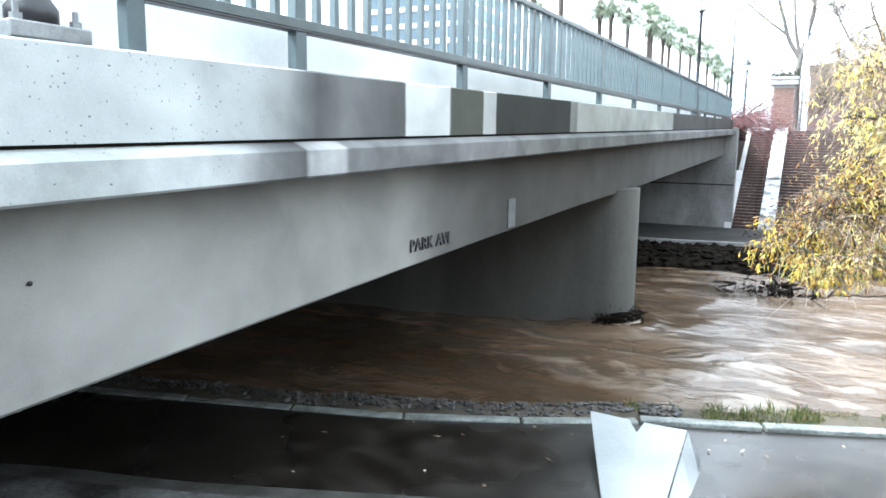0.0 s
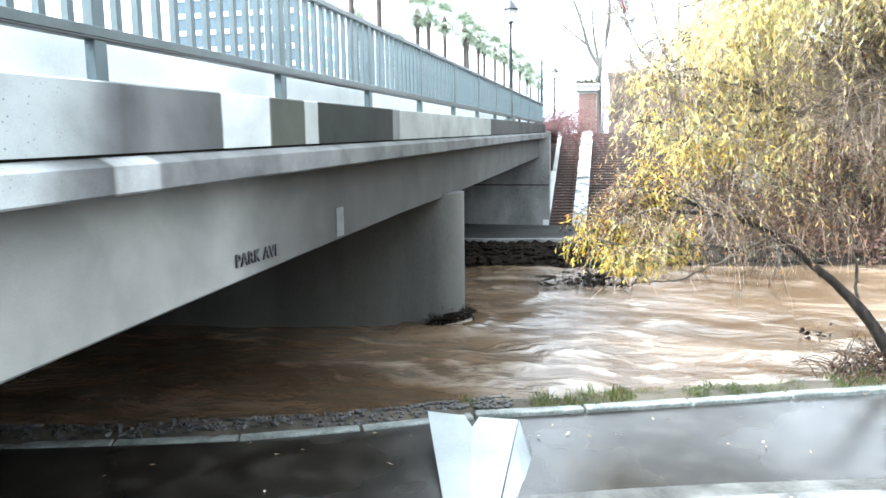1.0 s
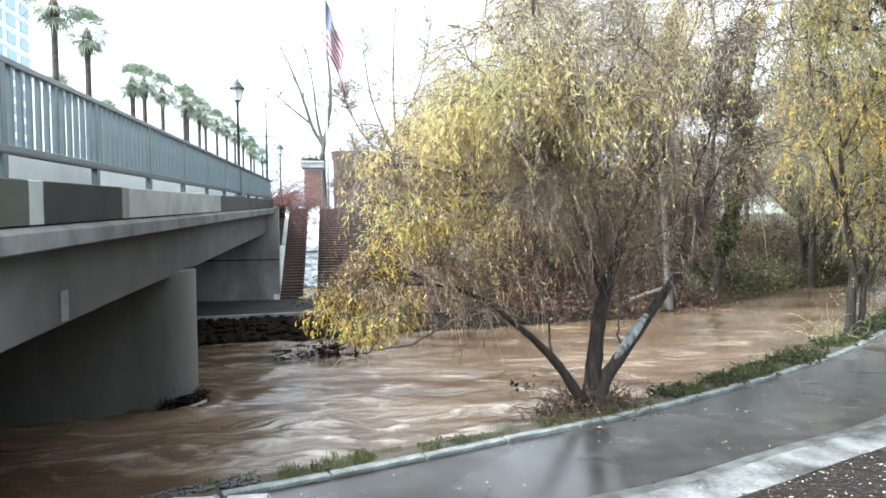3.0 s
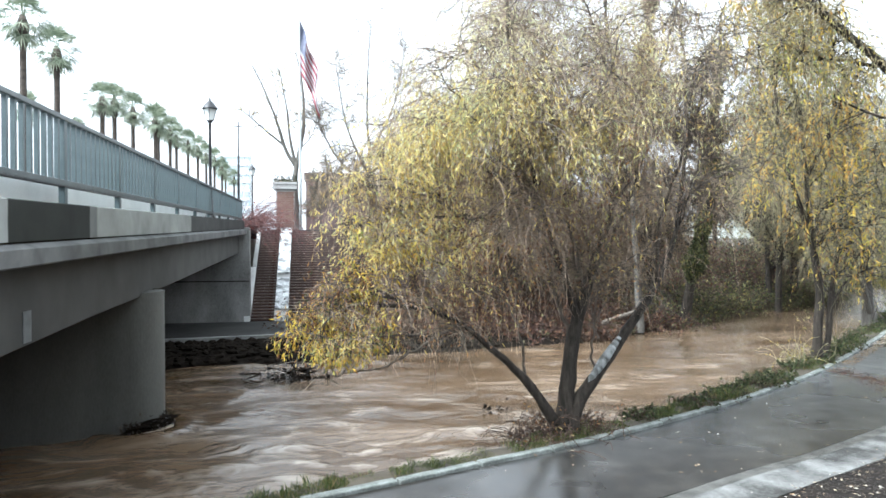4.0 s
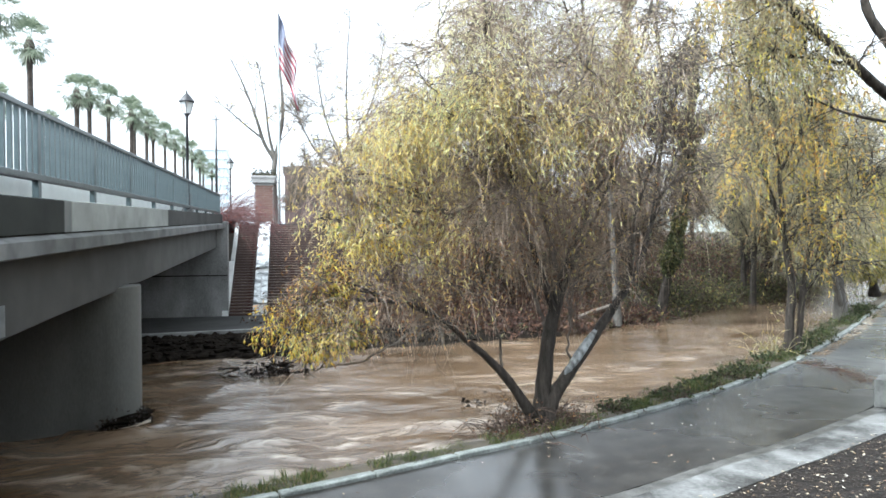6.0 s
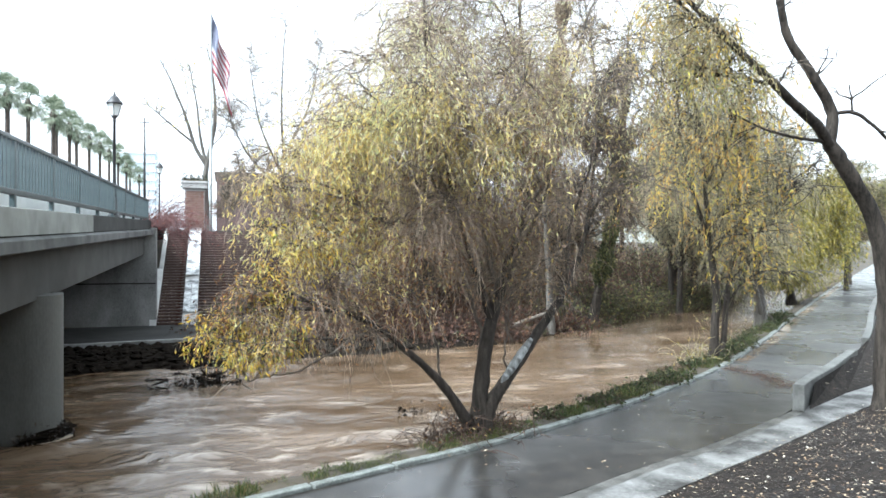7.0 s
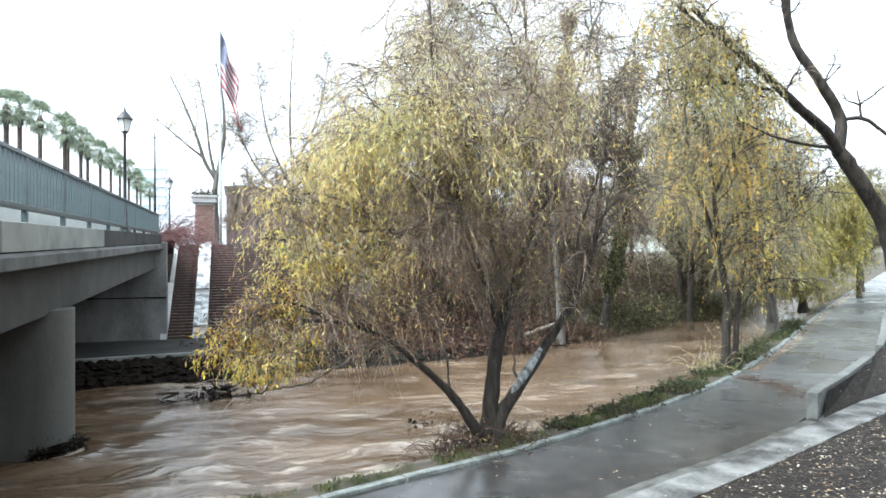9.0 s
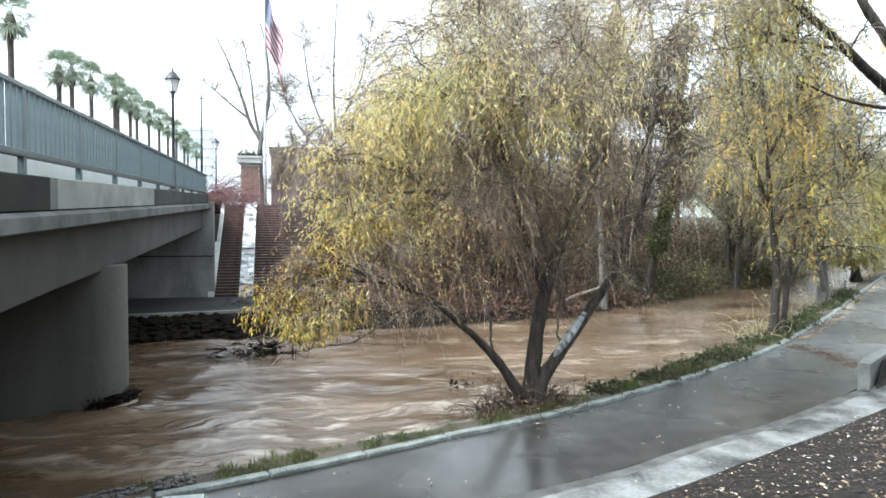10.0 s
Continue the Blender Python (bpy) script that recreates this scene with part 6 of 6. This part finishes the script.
# ---- palms along the street ----
def palm(at, height):
    """A fan palm: tapering trunk, skirt of dead leaves, round head of fans."""
    rng = np.random.default_rng(5)
    p = tagged(empty("palm_tree", at), "tall fan palm with shaggy head along the street", "palm", "street palms")
    part("trunk", lathe([(0.36, 0), (0.24, 1.0), (0.2, height * 0.6), (0.18, height - 0.6), (0.26, height - 0.3), (0.16, height + 0.2)], 10), M_PALM_BARK, p)
    vs, fs = [], []
    for i in range(34):
        turn, lean = i * 2.399, math.radians(88 - 150 * ((i + 0.5) / 34) ** 0.9)
        w = np.array([math.cos(turn) * math.cos(lean), math.sin(turn) * math.cos(lean), math.sin(lean)]) + rng.normal(size=3) * 0.08
        w = w / np.linalg.norm(w)
        side = unit(np.cross(w, [0.02, 0.01, 1.0]))
        up = np.cross(side, w)
        head = np.array([0, 0, height])
        o = head + w * rng.uniform(0.8, 1.25)
        for k in range(15):
            a = (k - 7) / 7 * 1.75
            d = w * math.cos(a) + side * math.sin(a) + up * 0.12 * math.cos(4 * a)
            ln = rng.uniform(0.85, 1.15) * (1.0 - 0.12 * abs(a))
            tip = o + d * ln + np.array([0, 0, -0.28 * ln])
            s = np.cross(d, up) * 0.045
            m = o + d * ln * 0.45
            b0 = len(vs)
            vs += [o, m + s, tip, m - s]
            fs.append((b0, b0 + 1, b0 + 2, b0 + 3))
        b0 = len(vs)
        vs += [head + side * 0.025, o + side * 0.03, o - side * 0.03, head - side * 0.025]
        fs.append((b0, b0 + 1, b0 + 2, b0 + 3))
    fast_ob("crown", np.array(vs), np.array(fs), M_PALM, p)
    part("skirt", lathe([(0.17, height - 1.5), (0.27, height - 1.25), (0.35, height - 0.85), (0.34, height - 0.3), (0.18, height + 0.1)], 9), M_PALM_BARK, p, "shaggy brown skirt of dead fronds")
    return p


first_palm = palm((-15.5, 44.6, STREET_Z), 11.4)
pr = random.Random(3)
for k, y in enumerate([51.0, 60.1, 66.0, 71.6, 78.5, 83.4, 88.2, 94.8, 102.0, 109.4, 116.2, 125.2, 135, 146, 158]):
    t = copy_thing(first_palm, pose(-15.5 + pr.uniform(-0.5, 0.5), y, STREET_Z, 0, 0, pr.uniform(0, 360)))
    t.scale = (1, 1, (16.0 + min(2.0, 0.03 * (y - 51)) - (0.7 if k == 1 else 0) + (0.8 if k == 0 else 0) + pr.uniform(-0.3, 0.3) - STREET_Z) / 11.0)
for y in (70, 84):
    copy_thing(first_palm, pose(-24.5, y, STREET_Z, 0, 0, pr.uniform(0, 360)))

first_palm.scale = (1, 1, 1.06)

# tree behind the pillar, planter leaves, flag
tree("street_tree", (-0.6, 75, STREET_Z), [
    ([(-0.6, 75, 5), (-0.7, 75, 9), (-0.65, 75, 11.8), (-0.2, 75, 14), (0.2, 75, 17), (0.0, 75, 21), (-0.6, 75, 24)], 0.36, 0.05),
    ([(-0.65, 75, 12.2), (-1.7, 75, 14), (-2.6, 75, 17), (-4.0, 75, 20.5), (-5.0, 75, 22.5)], 0.2, 0.05),
    ([(-1.9, 75, 14.4), (-3.4, 75, 15.6), (-5.0, 75, 17.0), (-6.2, 75, 18.0)], 0.12, 0.04),
    ([(-0.7, 75, 12.6), (-1.2, 75, 15), (-1.5, 75, 18), (-2.2, 75, 22)], 0.16, 0.04),
    ([(-2.6, 75, 17), (-2.4, 75, 19), (-3.0, 75, 22)], 0.06, 0.02),
    ([(-0.2, 75, 14), (1.0, 75, 15.4), (1.7, 75, 17.5)], 0.07, 0.02)],
    "tall bare street tree beyond the plaza", 81, branches=46, branch_len=(0.7, 2.2), sprays=260, spray_len=(0.5, 1.3), twigs=900, twig_len=(0.3, 0.9), droop=0.1, leaves=420, leaf=(0.26, 0.1), radius=0.011, bark=M_BARK_PALE)
for x, y, h, seed in ((6.2, 66, 20.5, 82), (3.2, 60, 7.5, 84), (9.5, 63, 12, 85), (1.6, 58.5, 4.5, 86)):
    tree("street_tree", (x, y, STREET_Z), [
        ([(x, y, 5), (x + 0.1, y, 5 + 0.3 * h), (x - 0.1, y, 5 + 0.6 * h), (x + 0.3, y, 5 + h)], 0.009 * h, 0.02),
        ([(x + 0.1, y, 5 + 0.25 * h), (x - 0.1 * h, y, 5 + 0.5 * h), (x - 0.15 * h, y, 5 + 0.8 * h)], 0.006 * h, 0.02), ([(x, y, 5 + 0.35 * h), (x + 0.12 * h, y, 5 + 0.6 * h), (x + 0.17 * h, y, 5 + 0.88 * h)], 0.006 * h, 0.02),
        ([(x, y, 5 + 0.2 * h), (x - 0.15 * h, y + 0.2, 5 + 0.36 * h), (x - 0.24 * h, y, 5 + 0.55 * h)], 0.008 * h, 0.02)],
        "bare twiggy street tree beyond the plaza", seed, branches=90, branch_len=(0.07 * h, 0.18 * h), sprays=700, spray_len=(0.05 * h, 0.11 * h), twigs=2600, twig_len=(0.04 * h, 0.09 * h), droop=0.2,
        leaves=700, leaf=(0.14, 0.05), radius=0.009, leaf_mat=M_BROWN, twig_mat=M_TWIG, bark=M_BARK_PALE, crook=2.5)
sp = np.array([(-1.85 + 0.3 * i, 62.7, 9.4) for i in range(5)])
thicket("planter_shrub", sp, np.full(5, 0.9), 83, M_SEDUM, "dark spiky planter shrub on the pillar", twigs=20, leaves=90, leaf=(0.3, 0.1), spread=0.5, kind="", category="plant")

flag = tagged(empty("flag", (0.0, 62, STREET_Z)), "striped flag hanging limp on a pale pole", "flag")
part("flagpole", lathe([(0.12, 0), (0.12, 4.0), (0.09, 12), (0.05, 18.6), (0.09, 18.7), (0.0, 18.85)], 10), M_WHITE, flag, "pale metal flagpole")

def flag_point(u, v):
    """u from the pole outwards, v from the top down; the wet cloth sags and its lower corner hangs in a tail."""
    x = 0.05 + (1.15 + 0.55 * v) * u + (0.16 * math.sin(7 * u + 5 * v) + 0.10 * math.sin(9 * v)) * u
    return (x, 0.25 * math.sin(11 * u + 2.5 * v), 18.2 - 4.6 * v - (3.4 + 0.4 * v) * u ** 1.15)


for s in range(13):
    v0, v1 = s / 13, (s + 1) / 13
    u_lo = 0.4 if s < 7 else 0.0
    vs, fs = [], []
    for i in range(15):
        u = u_lo + (1 - u_lo) * i / 14
        vs += [flag_point(u, v0), flag_point(u, v1)]
    fs = [(2 * i, 2 * i + 1, 2 * i + 3, 2 * i + 2) for i in range(14)]
    mesh_ob("stripe", vs, fs, M_FLAG_RED if s % 2 == 0 else M_FLAG_WHITE, flag)
vs = [flag_point(0.4 * i / 6, 7 / 13 * j / 6) for i in range(7) for j in range(7)]
mesh_ob("canton", vs, [(7 * i + j, 7 * i + j + 1, 7 * i + j + 8, 7 * i + j + 7) for i in range(6) for j in range(6)], M_FLAG_BLUE, flag, "dark blue canton")


# ---- loose things ----
def scatter_leaves(name, places, size, material, label, seed, category="leaves"):
    rng = np.random.default_rng(seed)
    n = len(places)
    a = rng.uniform(0, 6.283, n)
    way = np.stack([np.cos(a), np.sin(a), rng.normal(size=n) * 0.12], axis=1)
    at = np.array(places)
    side = np.stack([-np.sin(a), np.cos(a), rng.normal(size=n) * 0.15], axis=1)
    s = rng.uniform(0.6, 1.4, n)[:, None] * size[0]
    w = rng.uniform(0.6, 1.3, n)[:, None] * size[1]
    mid = at + way * s * 0.45
    v = np.stack([at, mid + side * w / 2, at + way * s, mid - side * w / 2], axis=1).reshape(-1, 3)
    return tagged(fast_ob(name, v, np.arange(4 * n).reshape(-1, 4), material), label, category, kind="stuff")


rng = np.random.default_rng(91)
pts = np.stack([rng.uniform(1, 26, 60000), rng.uniform(-1, 18, 60000)], axis=1)
dm = -side_of(MULCH_LINE, pts)
keep = (dm > -0.07 * rng.uniform(0, 1, len(dm)) ** 2) & (dm < 5.5)
pts = pts[keep][:24000]
pz = np.maximum(ground_height(pts), np.where(dm[keep][:24000] < 0.03, PATH_Z + 0.072, -1.0))
scatter_leaves("bark_chips", np.c_[pts, pz + rng.uniform(0.01, 0.04, len(pts))], (0.07, 0.028), M_CHIP, "loose wet bark chips on the slope", 92, "mulch")
pick = rng.choice(len(pts), 4200, replace=False)
scatter_leaves("fallen_leaves", np.c_[pts[pick], pz[pick] + 0.045], (0.065, 0.032), M_LITTER, "pale fallen leaves on the mulch", 93)
pts = np.stack([rng.uniform(14.5, 30, 6000), rng.uniform(13, 25, 6000)], axis=1)
inside = (side_of(WALL_LINE, pts) < -0.3) & (side_of(walk_in, pts) > 0.05)
pts = pts[inside]
up = np.clip(side_of(walk_in, pts) / (side_of(walk_in, pts) - side_of(WALL_LINE, pts) - 0.27), 0, 1)
bed_top = 0.13 + 0.515 * up
scatter_leaves("bark_chips", np.c_[pts, bed_top + 0.012], (0.08, 0.03), M_CHIP, "loose wet bark chips behind the low wall", 94, "mulch")
scatter_leaves("fallen_leaves", np.c_[pts[::5], bed_top[::5] + 0.028], (0.09, 0.04), M_LITTER, "pale fallen leaves behind the low wall", 95)
pts = np.stack([rng.uniform(-6, 40, 9000), rng.uniform(5, 38, 9000)], axis=1)
dk, ds = side_of(KERB_LINE, pts), side_of(NEAR_SIDE, pts)
on = (dk < -0.2) & (ds > 0.05)
few = pts[on][:260]
scatter_leaves("fallen_leaves", np.c_[few, np.full(len(few), PATH_Z + 0.028)], (0.08, 0.03), M_LITTER, "scattered wet leaves on the path", 96)
run = rng.uniform(0, 1, 900)
drift = np.stack([17.1 - 0.7 * run ** 2 + rng.normal(0, 0.28, 900), 19.3 - 3.4 * run + rng.normal(0, 0.2, 900)], axis=1)
drift = drift[(side_of(KERB_LINE, drift) < -0.2) & (side_of(NEAR_SIDE, drift) > 0.05)]
scatter_leaves("fallen_leaves", np.c_[drift, np.full(len(drift), PATH_Z + 0.03)], (0.08, 0.04), M_BRUSH, "drift of brown wet leaves across the path", 97)
spot = rng.integers(0, len(strip_out), 260)
strewn = strip_out[spot] + (strip_in[spot] - strip_out[spot]) * (rng.uniform(0, 1, 260) ** 2 * 0.6 + 0.03)[:, None] + rng.normal(size=(260, 2)) * 0.05
scatter_leaves("fallen_leaves", np.c_[strewn, np.full(260, PATH_Z + 0.075)], (0.065, 0.03), M_LITTER, "small leaves strewn on the concrete strip", 90)
edge = along(KERB_LINE, 18, 62, 3000, -0.55, -0.14, 98)
scatter_leaves("fallen_leaves", np.c_[edge[:, :2], np.full(len(edge), PATH_Z + 0.03)], (0.10, 0.06), M_LITTER, "orange leaves lying along the kerb", 98)
sl = np.stack([rng.uniform(-2.6, 8, 2600), rng.uniform(43.6, 53.6, 2600)], axis=1)
scatter_leaves("fallen_leaves", np.c_[sl, FAR_Z + 0.1655 * (np.floor((sl[:, 1] - 43.55) / 0.3) + 1) + 0.015], (0.12, 0.06), M_LITTER, "pale wet leaves strewn on the stairs", 99)


def rubble(name, spots, size, material, seed, label, category="rubble", flat=0.6):
    """Broken stones: faceted lumps, as one heap."""
    rng = np.random.default_rng(seed)
    bm = bmesh.new()
    bmesh.ops.create_icosphere(bm, subdivisions=1, radius=1.0)
    v0 = np.array([v.co[:] for v in bm.verts])
    f0 = np.array([[v.index for v in f.verts] for f in bm.faces])
    bm.free()
    vs, fs = [], []
    for i, p in enumerate(spots):
        s = size * rng.uniform(0.5, 1.4)
        v = v0 * (1 + 0.22 * rng.normal(size=(len(v0), 1))) * [s * rng.uniform(0.7, 1.4), s, s * flat]
        a = rng.uniform(0, 6.28)
        v = np.stack([v[:, 0] * math.cos(a) - v[:, 1] * math.sin(a), v[:, 0] * math.sin(a) + v[:, 1] * math.cos(a), v[:, 2]], axis=1)
        vs.append(v + p)
        fs.append(f0 + i * len(v0))
    return tagged(fast_ob(name, np.vstack(vs), np.vstack(fs), material), label, category, kind="stuff")


sp = along(KERB_LINE, -14, -0.2, 1500, 0.1, 1.0, 101)
sp[:, 2] = np.maximum(sp[:, 2], -0.6) + 0.02
rubble("rubble", sp, 0.036, M_STONE, 101, "broken grey rubble along the flooded edge")
sp = along(FAR_LINE, -30, 13, 2600, -0.1, 4.6, 102)
sp[:, 2] = -0.82 + 0.47 * np.clip((sp[:, 1] - np.interp(sp[:, 0], FAR_LINE[:, 0], FAR_LINE[:, 1]) + 0.5) / 2.4, 0, 1) ** 0.6
rubble("rubble", sp, 0.17, M_MUD, 102, "dark wet boulders and mud on the far bank", flat=0.5)
sp = along(FAR_LINE, 17.6, 20.6, 24, -0.2, 0.8, 103)
sp[:, 2] += 0.2
rubble("debris", sp, 0.22, M_MUD, 103, "dark flood debris lodged at the far bank", "debris")


def drift_pile(name, centre, spread, count, length, seed, label, height=0.3, curl=None):
    """Sticks and flotsam caught in a heap."""
    rng = np.random.default_rng(seed)
    at = rng.normal(size=(count, 3)) * [spread[0], spread[1], height * 0.5] + [0, 0, height * 0.45]
    if curl is not None:
        at = curl(rng, count)
        way = np.stack([-(at[:, 1]), at[:, 0], rng.normal(size=count) * 0.1], axis=1)
    else:
        way = rng.normal(size=(count, 3)) * [1, 1, 0.35]
    lines = shoots(rng, at, way, rng.uniform(0.4, 1.0, count) * length, 5, 0.05, 0.12)
    v, f = tubes(lines, np.linspace(0.04, 0.015, 5)[None] * rng.uniform(0.5, 1.6, (count, 1)), 5)
    t = tagged(empty(name, centre), label, "debris")
    tagged(fast_ob("driftwood", v, f, M_MUD, t, smooth=True), kind="stuff")
    v, f = leaf_quads(at[rng.integers(0, count, count * 4)] + rng.normal(size=(count * 4, 3)) * 0.12, rng.normal(size=(count * 4, 3)), 0.14, 0.06, rng)
    tagged(fast_ob("leaf_mat", v, f, M_CHIP, t), kind="stuff")
    return t


def nose_curl(rng, n):
    a = rng.uniform(-1.5, 0.6, n)
    r = rng.uniform(0.84, 1.05, n)
    return np.stack([r * np.cos(a), r * np.sin(a), rng.uniform(-0.05, 0.30, n)], axis=1)


drift_pile("flotsam", (-3.87, 19.28, WATER_Z), (0, 0), 110, 0.8, 111, "dark sticks and flotsam wrapped round the pier", curl=nose_curl)
drift_pile("flotsam", (0.2, 25.4, WATER_Z), (0.6, 0.3), 60, 0.7, 112, "dark branches caught in the current")
drift_pile("flotsam", (6.1, 19.3, WATER_Z - 0.05), (0.12, 0.1), 10, 0.4, 113, "small clump of flotsam in the water", 0.12)
def wake():
    """Foam piled in a crescent against the pier's nose and trailing off with the current."""
    rng = np.random.default_rng(115)
    n, k = 60, 7
    a = np.linspace(-2.7, 1.2, n)
    vs = []
    for i, t in enumerate(a):
        w = 0.08 + 0.55 * math.exp(-((t + 0.75) / 0.8) ** 2)
        for j in range(k):
            u = j / (k - 1)
            r = 0.80 + w * u + 0.03 * rng.normal()
            vs.append((r * math.cos(t) + 0.1 * max(0, t), r * math.sin(t), 0.045 + 0.09 * math.sin(math.pi * min(1.0, u * 1.05)) * math.exp(-((t + 0.7) / 0.8) ** 2) + 0.012 * rng.normal() * (1 - u)))
    fs = [(i * k + j, (i + 1) * k + j, (i + 1) * k + j + 1, i * k + j + 1) for i in range(n - 1) for j in range(k - 1)]
    return fast_ob("wake_foam", np.array(vs) + [-3.72, 19.3, WATER_Z], np.array(fs), M_FOAM, smooth=True)


tagged(wake(), "tan foam curling round the pier", "foam", kind="stuff")
log = tagged(empty("fallen_log", (14.4, 34.0, -0.6)), "pale fallen trunk leaning on the far bank", "log")
v, f = tubes(limb_line([(0, 0, 0), (1.5, 0.1, 0.6), (3.2, 0.1, 1.15)])[None], np.linspace(0.16, 0.1, 44)[None], 8)
fast_ob("log", v, f, M_BRANCH, log, smooth=True)


# bent white sheet leaning on the kerb
def white_panel():
    t = tagged(empty("white_panel", (-0.6, 8.4, 0.1)), "bent white sheet panel with a notched edge leaning on the kerb", "panel")
    top = [(-1.36, 9.38, 0.40), (-0.82, 9.33, 0.40), (-0.66, 9.04, 0.36), (-0.62, 9.32, 0.40), (-0.09, 9.32, 0.40)]
    low = [(-0.60, 7.25, 0.065), (-0.44, 7.28, 0.065), (-0.36, 7.30, 0.065), (-0.3, 7.33, 0.065), (-0.06, 7.42, 0.065)]
    b = bmesh.new()
    rows = []
    for k in range(6):
        s = k / 5
        rows.append([b.verts.new(tuple(np.array(p) * (1 - s) + np.array(q) * s - np.array([-0.6, 8.4, 0.1]))) for p, q in zip(top, low)])
    for r0, r1 in zip(rows, rows[1:]):
        for i in range(4):
            b.faces.new((r0[i], r1[i], r1[i + 1], r0[i + 1]))
    bmesh.ops.solidify(b, geom=b.faces[:], thickness=0.02)
    part("sheet", b, M_WHITE, t)
    b = bmesh.new()
    edge_hi = [(-0.07, 9.30, 0.40), (-0.06, 8.8, 0.31), (-0.055, 8.2, 0.2), (-0.04, 7.44, 0.075)]
    edge_lo = [(0.10, 9.28, 0.06), (0.16, 8.8, 0.055), (0.15, 8.2, 0.055), (0.13, 7.5, 0.055)]
    hi = [b.verts.new(tuple(np.array(p) - np.array([-0.6, 8.4, 0.1]))) for p in edge_hi]
    lo = [b.verts.new(tuple(np.array(p) - np.array([-0.6, 8.4, 0.1]))) for p in edge_lo]
    for i in range(3):
        b.faces.new((hi[i], lo[i], lo[i + 1], hi[i + 1]))
    bmesh.ops.solidify(b, geom=b.faces[:], thickness=0.015)
    part("flap", b, M_WHITE, t, "folded side flap in shade")
    return t


white_panel()

# low hill behind the trees, far up the river
hx, hy = np.meshgrid(np.linspace(60, 700, 40), np.linspace(130, 760, 40), indexing="ij")
hz = -3 + 46 * np.exp(-(((hx - 330) / 150) ** 2 + ((hy - 340) / 130) ** 2)) 
hi_ = np.arange(1600).reshape(40, 40)
# Haze over the hill is put into its pale greys.
hill = fast_ob("distant_hill", np.stack([hx, hy, hz], -1).reshape(-1, 3), np.stack([hi_[:-1, :-1], hi_[1:, :-1], hi_[1:, 1:], hi_[:-1, 1:]], -1).reshape(-1, 4), surface("haze_paled_hill", (0.12, 0.13, 0.11), (0.25, 0.26, 0.23), 0.05, 0.5, 0.9, 0.0), smooth=True)
tagged(hill, "wooded hill far beyond the river, paled for haze", "hill", kind="structure")
